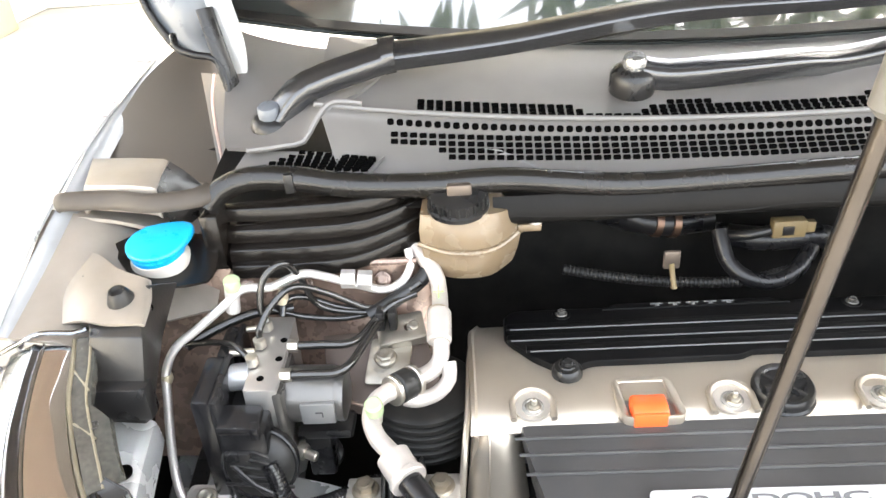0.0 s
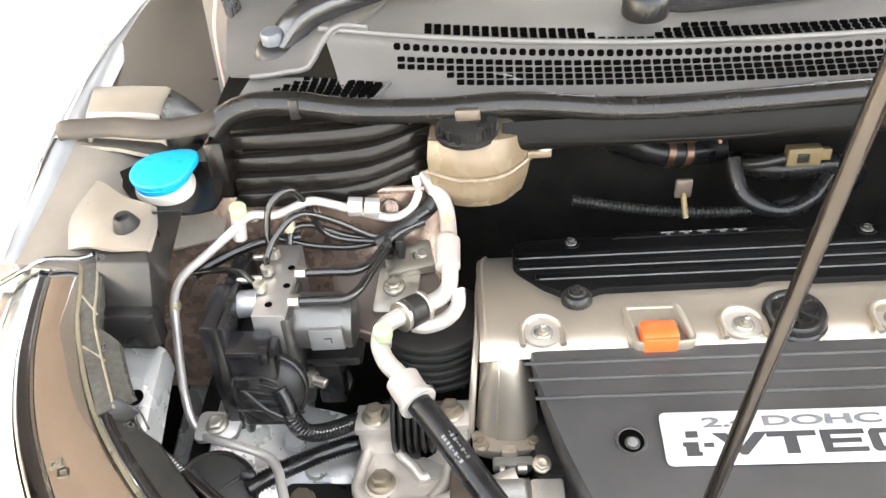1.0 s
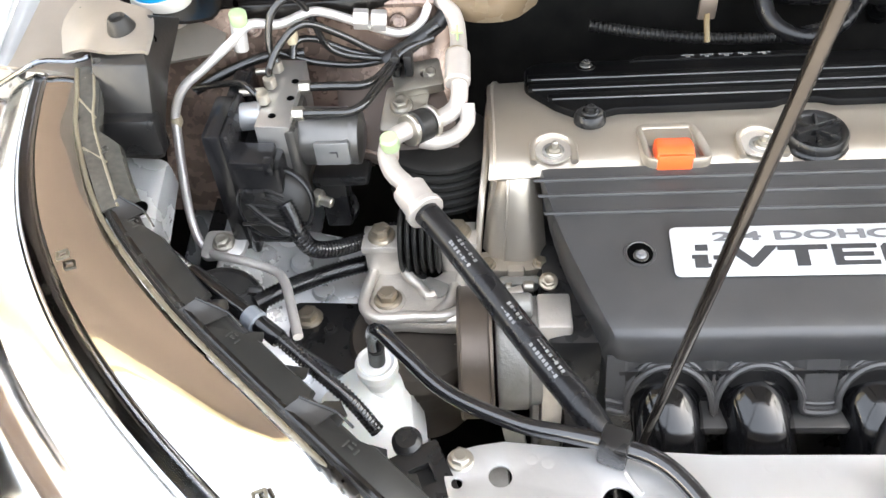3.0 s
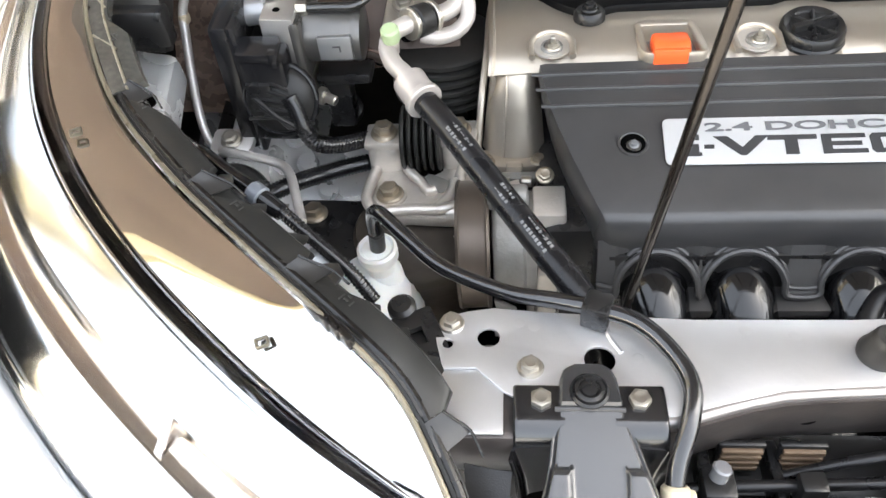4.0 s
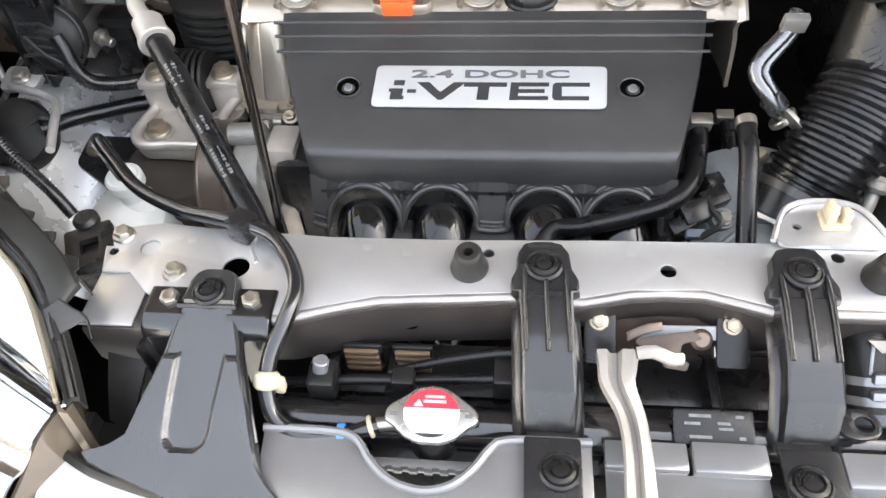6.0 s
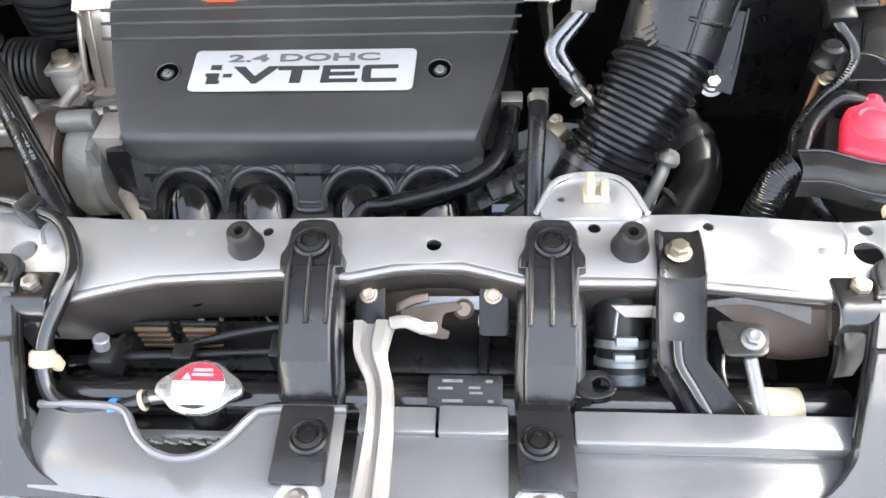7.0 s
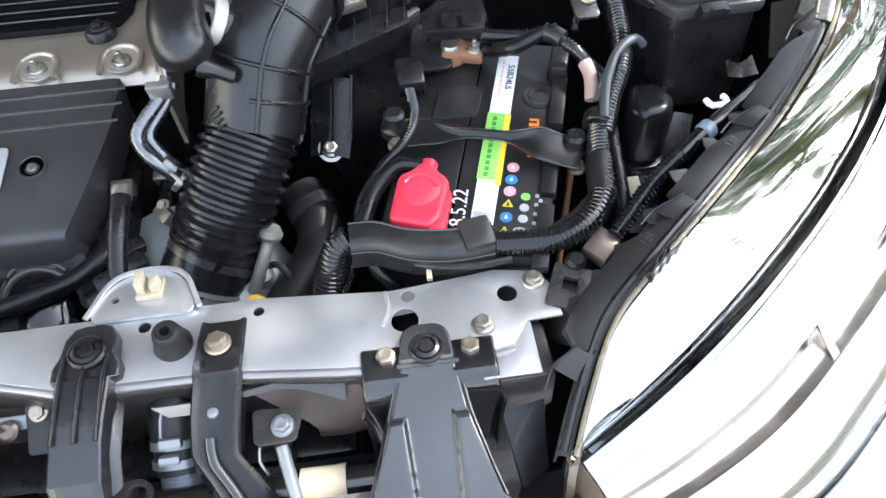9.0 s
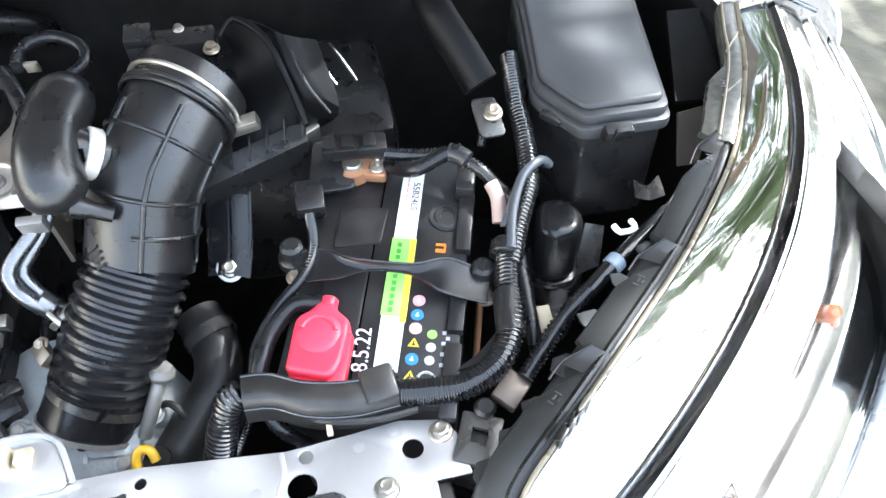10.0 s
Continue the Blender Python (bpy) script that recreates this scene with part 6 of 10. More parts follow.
part("edge_band", loft([[(x, 0.650 + 0.05 * ((x - CX) / 0.66) ** 2 + d, 1.110 + lift(x) * 0.8 + d * 0.54) for x in (-0.68, -0.5, -0.25, 0.0, 0.25, 0.5, 0.66)] for d in (0.0, 0.012)], 0.003, 3, 1), M_RUBBER, glass, "black rubber edge band")


def beam(pts, w, h, taper=1.0, step=0.012):
    """A rounded box section swept along pts, broad side up."""
    rail = spline(pts, step)
    bm = bmesh.new()
    rings = []
    for i, p in enumerate(rail):
        d = (rail[min(i + 1, len(rail) - 1)] - rail[max(i - 1, 0)]).normalized()
        side = d.cross(Vector((0, -0.35, 1))).normalized()
        up = side.cross(d)
        k = 1.0 + (taper - 1.0) * i / (len(rail) - 1)
        ww, hh, c = w * k / 2, h * k / 2, 0.28
        rings.append([bm.verts.new(p + side * a * ww + up * b_ * hh) for a, b_ in ((-1, -1), (1, -1), (1, 1 - c * 1.4), (1 - c * 0.45, 1 - c * 0.4), (1 - c, 1), (c - 1, 1), (c * 0.45 - 1, 1 - c * 0.4), (-1, 1 - c * 1.4))])
    for r, q in zip(rings, rings[1:]):
        for j in range(8):
            bm.faces.new((r[j], r[(j + 1) % 8], q[(j + 1) % 8], q[j]))
    bm.faces.new(rings[0][::-1])
    bm.faces.new(rings[-1])
    return bm


for px_, py_, pz_, tip, bend in ((-0.591, 0.545, 1.083, [(-0.562, 0.556, 1.106), (-0.530, 0.565, 1.118), (-0.462, 0.580, 1.133), (-0.335, 0.585, 1.141), (-0.165, 0.590, 1.160), (0.02, 0.600, 1.160), (0.2, 0.62, 1.165)], 0), (*(-0.206, 0.56, 1.108), [(-0.17, 0.566, 1.099), (-0.109, 0.574, 1.098), (-0.033, 0.59, 1.096), (0.059, 0.61, 1.094), (0.25, 0.62, 1.135)], 1)):
    w = thing("wiper", "black windscreen wiper arm with a capped pivot nut", "wiper", (px_, py_, pz_), group="wipers")
    part("pivot", lathe([(0.024, -0.024), (0.024, -0.006), (0.020, 0.0), (0.016, 0.003), (0.010, 0.004)], 30, basis((px_, py_, pz_), (0, -0.25, 1))), M_BLACK, w)
    part("nut_cap", lathe([(0.0125, 0.0), (0.0125, 0.010), (0.0105, 0.0135), (0.005, 0.015)], 10, basis((px_, py_, pz_ + 0.002), (0, -0.25, 1))), M_CAPMETAL if bend else M_GREYCAP, w)
    start = [(px_ + 0.006, py_ + 0.004, pz_ - 0.002)]
    if bend:
        part("arm", beam(start + tip, 0.030, 0.022, 0.8), M_WIPER, w)
    else:
        part("arm_head", beam(start + tip[:3], 0.032, 0.020, 1.0), M_WIPER, w)
        part("arm", beam(tip[2:], 0.033, 0.018, 0.75), M_WIPER, w)
        part("knuckle", beam([(-0.4700, 0.5790, 1.1335), (-0.4620, 0.5800, 1.1350), (-0.4550, 0.5802, 1.1356)], 0.0385, 0.024, 1.0), M_WIPER, w)
    part("blade", tube([(t[0] + 0.06, t[1] + 0.012, t[2] - 0.012 + (0.0 if bend else 0.004)) for t in tip[2:]], 0.006, 8, 0.02), M_RUBBER, w)

# inner fender top and hinge area
wing = thing("inner_fender", "beige grey painted inner fender with a black closing panel", "inner fender", (-0.73, 0.45, 0.9))
part("top_ledge", loft([[(-0.795, 0.300, 0.988), (-0.745, 0.300, 0.980), (-0.722, 0.302, 0.965), (-0.700, 0.305, 0.935)],
                        [(-0.800, 0.380, 1.012), (-0.750, 0.380, 1.002), (-0.720, 0.385, 0.978), (-0.685, 0.390, 0.950)],
                        [(-0.805, 0.450, 1.036), (-0.755, 0.450, 1.022), (-0.720, 0.455, 1.002), (-0.645, 0.455, 0.985)]], 0.004, 3, 3), M_TITAN, wing)
part("raised_box", loft([[(-0.772, 0.452, 1.022), (-0.766, 0.454, 1.030), (-0.72, 0.450, 1.026), (-0.694, 0.445, 1.024), (-0.690, 0.445, 1.020)],
                         [(-0.774, 0.458, 1.040), (-0.767, 0.461, 1.055), (-0.72, 0.455, 1.055), (-0.694, 0.449, 1.054), (-0.6895, 0.4485, 1.052)],
                         [(-0.792, 0.525, 1.040), (-0.785, 0.523, 1.058), (-0.74, 0.519, 1.058), (-0.704, 0.514, 1.057), (-0.6985, 0.513, 1.054)],
                         [(-0.794, 0.540, 1.020), (-0.787, 0.538, 1.030), (-0.74, 0.534, 1.025), (-0.702, 0.528, 1.022), (-0.697, 0.527, 1.020)]], 0.004, 1, 1, 0.002), M_TITAN, wing)
# The box's steep side: its shade is put in as black.
part("box_side", loft([[(-0.6890, 0.4490, 1.0515), (-0.6850, 0.4490, 1.030), (-0.6820, 0.4490, 1.000)], [(-0.6980, 0.5130, 1.0535), (-0.6740, 0.5080, 1.035), (-0.6560, 0.5000, 1.006)], [(-0.6965, 0.5270, 1.0200), (-0.6740, 0.5200, 1.012), (-0.6540, 0.5120, 0.996)]], 0.003, 2, 2), M_BLACK, wing, "box side, black for its shade")
part("backing", loft([[(-0.802, 0.34, 0.975), (-0.730, 0.345, 0.955), (-0.640, 0.40, 0.940)], [(-0.808, 0.43, 1.005), (-0.730, 0.43, 0.995), (-0.640, 0.45, 0.965)], [(-0.812, 0.52, 1.020), (-0.730, 0.52, 1.005), (-0.640, 0.52, 0.985)]], 0.004, 2, 2), M_TITAN, wing)
part("under_strip", loft([[(-0.800, 0.445, 1.030), (-0.74, 0.445, 1.022), (-0.66, 0.440, 1.000)], [(-0.805, 0.490, 1.030), (-0.74, 0.490, 1.022), (-0.66, 0.490, 1.000)], [(-0.812, 0.60, 1.045), (-0.74, 0.60, 1.03), (-0.655, 0.60, 1.01)]], 0.004, 2, 2), M_TITAN, wing)
# Brown rubber here puts the strip's brownish reflection into its colour.
part("closing_strip", tube([(-0.792, 0.447, 1.042), (-0.783, 0.445, 1.045), (-0.733, 0.443, 1.045), (-0.689, 0.431, 1.045), (-0.647, 0.439, 1.045), (-0.636, 0.452, 1.046)], 0.0100, 12, 0.01, flat=0.45), M_CUP, wing)
part("hinge_wall", loft([[(-0.806, 0.525, 1.036), (-0.735, 0.530, 1.020), (-0.660, 0.530, 1.000)],
                         [(-0.798, 0.560, 1.052), (-0.735, 0.575, 1.035), (-0.660, 0.565, 1.012)],
                         [(-0.783, 0.610, 1.076), (-0.730, 0.640, 1.056), (-0.664, 0.615, 1.030)],
                         [(-0.768, 0.670, 1.101), (-0.725, 0.700, 1.085), (-0.672, 0.665, 1.062)],
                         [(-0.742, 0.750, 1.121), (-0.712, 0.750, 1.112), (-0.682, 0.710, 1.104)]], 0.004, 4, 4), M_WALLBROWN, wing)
hinge = thing("hinge_bracket", "black painted steel hood hinge bracket", "bracket", (-0.67, 0.62, 1.05))
part("upper_arm", loft([[(-0.755, 0.690, 1.235), (-0.700, 0.685, 1.235), (-0.652, 0.680, 1.225)], [(-0.746, 0.665, 1.191), (-0.700, 0.655, 1.192), (-0.659, 0.660, 1.185)], [(-0.728, 0.660, 1.148), (-0.702, 0.650, 1.150), (-0.678, 0.660, 1.149)], [(-0.716, 0.660, 1.136), (-0.694, 0.652, 1.128), (-0.669, 0.655, 1.116)]], 0.005, 3, 3, 0.001), M_GREYCAP, hinge)
part("arm_flange", tube([(-0.752, 0.680, 1.225), (-0.742, 0.658, 1.185), (-0.722, 0.652, 1.146), (-0.708, 0.650, 1.132)], 0.0045, 10, 0.006), M_BLACK, hinge)
part("arm_flange", tube([(-0.655, 0.672, 1.215), (-0.664, 0.655, 1.175), (-0.672, 0.652, 1.145), (-0.664, 0.648, 1.115)], 0.0060, 10, 0.006, flat=0.5), M_BLACK, hinge)
part("link", tube([(-0.664, 0.625, 1.185), (-0.655, 0.615, 1.145), (-0.649, 0.610, 1.118), (-0.643, 0.606, 1.089), (-0.634, 0.600, 1.060), (-0.628, 0.590, 1.035)], 0.0105, 12, 0.008, flat=0.4), M_BLACK, hinge)
part("cable", tube([(-0.706, 0.625, 1.158), (-0.700, 0.612, 1.147), (-0.680, 0.608, 1.139), (-0.660, 0.608, 1.134), (-0.651, 0.607, 1.116), (-0.648, 0.600, 1.090)], 0.0042, 10, 0.006), M_HOSE, hinge)
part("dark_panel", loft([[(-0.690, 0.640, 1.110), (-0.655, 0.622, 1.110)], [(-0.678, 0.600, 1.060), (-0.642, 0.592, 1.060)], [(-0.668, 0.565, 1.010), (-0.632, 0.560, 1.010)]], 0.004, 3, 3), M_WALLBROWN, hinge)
part("washer_pipe", tube([(-0.653, 0.580, 1.125), (-0.662, 0.580, 1.095), (-0.664, 0.576, 1.061), (-0.663, 0.570, 1.023)], 0.0019, 8), M_PINKTAPE, hinge)
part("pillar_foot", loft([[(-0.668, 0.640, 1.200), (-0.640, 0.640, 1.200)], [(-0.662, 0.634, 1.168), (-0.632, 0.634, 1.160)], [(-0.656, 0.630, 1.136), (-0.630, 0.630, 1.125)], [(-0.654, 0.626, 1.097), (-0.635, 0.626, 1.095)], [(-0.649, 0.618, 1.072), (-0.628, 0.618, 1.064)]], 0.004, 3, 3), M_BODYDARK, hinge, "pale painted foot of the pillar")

# ---- strut tower and left inner panels ----
tower = thing("strut_tower", "brown grey painted strut tower with weld seams and studs", "strut tower", (-0.53, 0.40, 0.7))
part("panel", loft([[(-0.655, 0.425, 0.965), (-0.58, 0.432, 0.968), (-0.50, 0.436, 0.965), (-0.44, 0.45, 0.958), (-0.418, 0.46, 0.94)],
                    [(-0.655, 0.420, 0.93), (-0.58, 0.428, 0.925), (-0.50, 0.430, 0.92), (-0.44, 0.435, 0.91), (-0.416, 0.44, 0.87)],
                    [(-0.655, 0.410, 0.88), (-0.58, 0.412, 0.87), (-0.50, 0.410, 0.87), (-0.44, 0.410, 0.86), (-0.414, 0.41, 0.80)],
                    [(-0.655, 0.390, 0.80), (-0.58, 0.385, 0.80), (-0.50, 0.375, 0.82), (-0.44, 0.375, 0.82), (-0.412, 0.38, 0.74)]], 0.004, 4, 4), M_TITANB, tower)
part("top_flange", tube([(-0.650, 0.420, 0.930), (-0.630, 0.424, 0.955), (-0.60, 0.428, 0.966), (-0.52, 0.432, 0.966), (-0.44, 0.438, 0.962)], 0.004, 8, 0.008), M_TITANB, tower)
part("side_panel", loft([[(-0.701, 0.415, 0.97), (-0.665, 0.422, 0.971), (-0.626, 0.424, 0.971)], [(-0.712, 0.395, 0.903), (-0.679, 0.4, 0.898), (-0.641, 0.405, 0.892)], [(-0.731, 0.36, 0.781), (-0.703, 0.365, 0.775), (-0.662, 0.37, 0.768)]], 0.004, 3, 3), M_TITANB, tower)
part("cross_plate", loft([[(-0.54, 0.405, 0.897), (-0.488, 0.402, 0.901), (-0.434, 0.4, 0.891)],
                          [(-0.533, 0.372, 0.875), (-0.482, 0.368, 0.874), (-0.421, 0.368, 0.868)],
                          [(-0.516, 0.35, 0.857), (-0.469, 0.344, 0.848), (-0.419, 0.348, 0.852)],
                          [(-0.516, 0.348, 0.846), (-0.47, 0.342, 0.835), (-0.419, 0.346, 0.841)]], 0.004, 4, 4, 0.001), M_LATCH, tower)
part("plate_seam", tube([(-0.515, 0.349, 0.858), (-0.469, 0.343, 0.848), (-0.42, 0.347, 0.853)], 0.0018, 6, 0.006), M_TITANB, tower)
for i in range(6):
    part("bellows_ring", lathe([(0.050, 0), (0.055, 0.003), (0.055, 0.007), (0.050, 0.010)], 36, Matrix.Translation((-0.438, 0.372, 0.795 + 0.010 * i))), M_RUBBER, tower)
part("stud_plate", prism(rounded([(-0.022, -0.026), (0.020, -0.026), (0.026, 0.020), (-0.016, 0.026)], 0.006), 0, 0.003, 0.0008, m=basis((-0.472, 0.374, 0.885), (0, -0.4, 1))), M_STEEL, tower)
bolt(tower, (-0.473, 0.373, 0.890), (0, -0.4, 1), 0.014, M_STEEL)
part("clip_plate", prism(rounded([(-0.024, -0.016), (0.024, -0.016), (0.024, 0.016), (-0.024, 0.016)], 0.004), 0, 0.012, 0.001, [(0.008, 0.0, 0.005)], m=basis((-0.458, 0.402, 0.897), (0, -0.4, 1), (1, 0.2, 0))), M_STEEL, tower)
bolt(tower, (-0.445, 0.402, 0.905), (0, -0.4, 1), 0.010, M_STEEL)
for p in [(-0.520, 0.384, 0.862), (-0.615, 0.428, 0.948), (-0.555, 0.430, 0.945), (-0.475, 0.432, 0.945)]:
    bolt(tower, p, (0, -0.8, 0.5), 0.011, M_TITANB, "stud")
for x, y, z in ((-0.60, 0.402, 0.885), (-0.47, 0.352, 0.868), (-0.50, 0.356, 0.84)):
    part("panel_hole", lathe([(0.007, 0), (0.0065, 0.0015), (0.002, 0.0014)], 18, basis((x, y, z), (0, -0.6, 1))), M_VOID, tower)

floorL = thing("lower_wing_panel", "bare grey pressed sheet metal at the foot of the wing", "wing panel", (-0.62, 0.22, 0.6))
part("side_plate", loft([[(-0.722, 0.300, 0.895), (-0.700, 0.300, 0.890), (-0.682, 0.300, 0.885), (-0.679, 0.300, 0.86)],
                         [(-0.722, 0.240, 0.872), (-0.700, 0.240, 0.866), (-0.682, 0.240, 0.862), (-0.679, 0.240, 0.83)],
                         [(-0.715, 0.170, 0.835), (-0.695, 0.170, 0.830), (-0.680, 0.170, 0.822), (-0.678, 0.170, 0.79)]], 0.003, 3, 3), M_SHEET, floorL)
part("sheet", loft([[(-0.715, 0.440, 0.770), (-0.690, 0.440, 0.752), (-0.640, 0.440, 0.735), (-0.585, 0.440, 0.725)],
                    [(-0.712, 0.360, 0.762), (-0.690, 0.360, 0.742), (-0.640, 0.360, 0.722), (-0.585, 0.360, 0.710)],
                    [(-0.705, 0.280, 0.752), (-0.685, 0.280, 0.730), (-0.640, 0.280, 0.708), (-0.585, 0.280, 0.696)]], 0.003, 3, 3), M_SHEET, floorL)
part("plate_hole", lathe([(0.008, 0), (0.0075, 0.001), (0.002, 0.0009)], 18, basis((-0.696, 0.251, 0.8715), (0, -0.35, 1))), M_VOID, floorL)
part("channel", loft([[(-0.682, 0.40, 0.790), (-0.668, 0.40, 0.785), (-0.640, 0.40, 0.78)], [(-0.682, 0.31, 0.775), (-0.668, 0.31, 0.765), (-0.640, 0.31, 0.755)], [(-0.682, 0.17, 0.735), (-0.668, 0.17, 0.715), (-0.640, 0.17, 0.70)]], 0.003, 2, 2), M_BLACK, floorL)
part("slope", loft([[(-0.655, 0.34, 0.80), (-0.60, 0.35, 0.76), (-0.53, 0.34, 0.745), (-0.46, 0.32, 0.72)],
                    [(-0.655, 0.28, 0.785), (-0.60, 0.29, 0.74), (-0.53, 0.28, 0.725), (-0.46, 0.27, 0.68)],
                    [(-0.655, 0.20, 0.755), (-0.60, 0.21, 0.70), (-0.53, 0.20, 0.68), (-0.46, 0.20, 0.62)],
                    [(-0.62, 0.10, 0.70), (-0.58, 0.11, 0.64), (-0.50, 0.10, 0.62), (-0.44, 0.10, 0.58)]], 0.004, 4, 4), M_SHEET, floorL)
for p in [(-0.60, 0.33, 0.766), (-0.585, 0.305, 0.752), (-0.55, 0.262, 0.722), (-0.562, 0.282, 0.734)]:
    part("pressed_dimple", lathe([(0.012, -0.004), (0.010, 0.002), (0.005, 0.003), (0.001, 0.003)], 18, basis(p, (0.2, -0.3, 1))), M_SHEET, floorL)
bk = thing("mount_plate", "black painted steel plate with a bolt beside the engine mount", "plate", (-0.55, 0.22, 0.73))
part("plate", prism(rounded([(-0.588, 0.262), (-0.505, 0.258), (-0.490, 0.20), (-0.520, 0.17), (-0.585, 0.215)], 0.01), 0.732, 0.738, 0.0015), M_BLACK, bk)
bolt(bk, (-0.568, 0.239, 0.738), size=0.017, mat=M_BRASS)
bolt(bk, (-0.545, 0.225, 0.738), size=0.008, mat=M_BLACK)

# washer filler, blue cap, black cover box
fil = thing("washer_filler", "washer filler neck with a bright blue plastic cap", "washer filler", (-0.68, 0.39, 0.95))
part("neck", lathe([(0.012, -0.042), (0.020, -0.040), (0.028, -0.030), (0.0290, -0.012), (0.026, -0.002), (0.022, 0.0)], 34, basis((-0.690, 0.414, 1.003), (0.02, -0.28, 1))), M_NECK, fil)
cm = basis((-0.690, 0.415, 1.005), (0.02, -0.28, 1))
capo = [(0.0285 * math.cos(a), 0.0255 * math.sin(a)) for a in (2 * math.pi * i / 30 for i in range(30))]
capo = [(x + 0.011 * max(0, (x + y) / 0.039) ** 4, y + 0.009 * max(0, (x + y) / 0.039) ** 4) for x, y in capo]
cap_ob = part("cap", prism(capo, 0, 0.008, 0.0025, m=cm, seg=3), M_BLUE, fil, "bright blue plastic cap")
part("cap_skirt", lathe([(0.0265, -0.006), (0.0265, 0.002), (0.022, 0.003)], 34, cm), M_BLUE, cap_ob)
bars("cap_mark", [(-0.003, 0.002, 0.013, 0.0009), (-0.003, -0.002, 0.009, 0.0009)], cm @ Matrix.Translation((0, 0, 0.0080)), M_BLUE, cap_ob)
part("neck_guard", loft([[(-0.741, 0.424, 1.004), (-0.712, 0.449, 1.006), (-0.671, 0.444, 1.004), (-0.636, 0.443, 1)], [(-0.729, 0.411, 0.994), (-0.704, 0.415, 0.99), (-0.666, 0.414, 0.985), (-0.632, 0.404, 0.985)], [(-0.7, 0.378, 0.988), (-0.684, 0.376, 0.985), (-0.658, 0.383, 0.98), (-0.638, 0.389, 0.98)]], 0.003, 2, 2), M_DUCT, fil)
boxb = thing("wing_cover", "black plastic box with a beige top and rubber knob", "cover box", (-0.69, 0.29, 0.90))
part("shell", loft([[(-0.752, 0.372, 0.960), (-0.747, 0.372, 1.004), (-0.674, 0.35, 1.003), (-0.663, 0.382, 0.984)],
                    [(-0.728, 0.312, 0.950), (-0.719, 0.314, 0.987), (-0.667, 0.302, 0.991), (-0.669, 0.336, 0.954)],
                    [(-0.734, 0.300, 0.940), (-0.711, 0.297, 0.986), (-0.663, 0.292, 0.986), (-0.668, 0.322, 0.946)],
                    [(-0.736, 0.285, 0.920), (-0.718, 0.285, 0.947), (-0.668, 0.281, 0.946), (-0.667, 0.3, 0.932)],
                    [(-0.736, 0.278, 0.905), (-0.725, 0.277, 0.909), (-0.675, 0.274, 0.906), (-0.674, 0.288, 0.9)]], 0.004, 1, 1, 0.0025), M_CHANNEL, boxb)
part("top_plate", loft([[(-0.768, 0.414, 1.0060), (-0.742, 0.402, 1.0080), (-0.712, 0.376, 1.0060), (-0.682, 0.360, 1.0050), (-0.676, 0.360, 1.0010)],
                        [(-0.765, 0.360, 0.9960), (-0.735, 0.350, 1.0015), (-0.703, 0.337, 1.0000), (-0.673, 0.332, 1.0000), (-0.667, 0.333, 0.9965)],
                        [(-0.755, 0.322, 0.9820), (-0.726, 0.314, 0.9920), (-0.700, 0.306, 0.9925), (-0.669, 0.302, 0.9945), (-0.663, 0.303, 0.9915)]], 0.003, 3, 3), M_TITAN, boxb, "beige painted top")
part("lower_block", box(-0.717, -0.664, 0.2700, 0.2900, 0.9120, 0.9480, 0.005), M_BLACK, boxb)
part("knob", lathe([(0.0122, 0), (0.0120, 0.002), (0.0080, 0.0115), (0.0072, 0.0125), (0.0062, 0.0125), (0.0050, 0.0095), (0.001, 0.0090)], 26, basis((-0.694, 0.333, 0.9985), (0, -0.2, 1))), M_RUBBER, boxb)

# brake fluid reservoir
res = thing("brake_reservoir", "yellowed brake fluid reservoir with a black ribbed cap", "brake reservoir", (-0.39, 0.45, 0.93))
part("tank", loft([[(-0.432, 0.442, 1.012), (-0.40, 0.432, 1.014), (-0.36, 0.434, 1.013), (-0.338, 0.452, 1.010)],
                   [(-0.434, 0.438, 0.990), (-0.40, 0.427, 0.990), (-0.36, 0.430, 0.990), (-0.332, 0.452, 0.992)],
                   [(-0.431, 0.438, 0.962), (-0.40, 0.427, 0.960), (-0.365, 0.430, 0.960), (-0.336, 0.452, 0.966)],
                   [(-0.428, 0.446, 0.944), (-0.402, 0.436, 0.940), (-0.366, 0.438, 0.940), (-0.342, 0.456, 0.946)]], 0.0, 4, 4), M_AMBER, res)
part("tank_back", loft([[(-0.432, 0.442, 1.012), (-0.40, 0.432, 1.014), (-0.36, 0.434, 1.013), (-0.338, 0.452, 1.010)],
                        [(-0.430, 0.490, 1.016), (-0.40, 0.49, 1.018), (-0.36, 0.49, 1.018), (-0.338, 0.49, 1.014)]], 0.004, 3, 2), M_AMBER, res)
part("seam", tube([(-0.436, 0.440, 0.980), (-0.402, 0.425, 0.976), (-0.362, 0.427, 0.977), (-0.332, 0.452, 0.984)], 0.0028, 8, 0.005), M_AMBER, res)
part("ear", box(-0.336, -0.312, 0.446, 0.460, 0.984, 0.992, 0.002), M_AMBER, res)
bolt(res, (-0.318, 0.452, 0.992), size=0.009, mat=M_STEEL)
capr = part("cap", lathe([(0.031, 0), (0.031, 0.004), (0.028, 0.006), (0.028, 0.016), (0.022, 0.019), (0.010, 0.019)], 40, basis((-0.394, 0.452, 1.014), (0, -0.15, 1))), M_BLACK, res, "black ribbed cap")
for i in range(20):
    a = 2 * math.pi * i / 20
    part("grip_rib", box(0.027, 0.030, -0.0015, 0.0015, 0.006, 0.016, 0.0004, basis((-0.394, 0.452, 1.014), (0, -0.15, 1)) @ Matrix.Rotation(a, 4, "Z")), M_BLACK, capr)
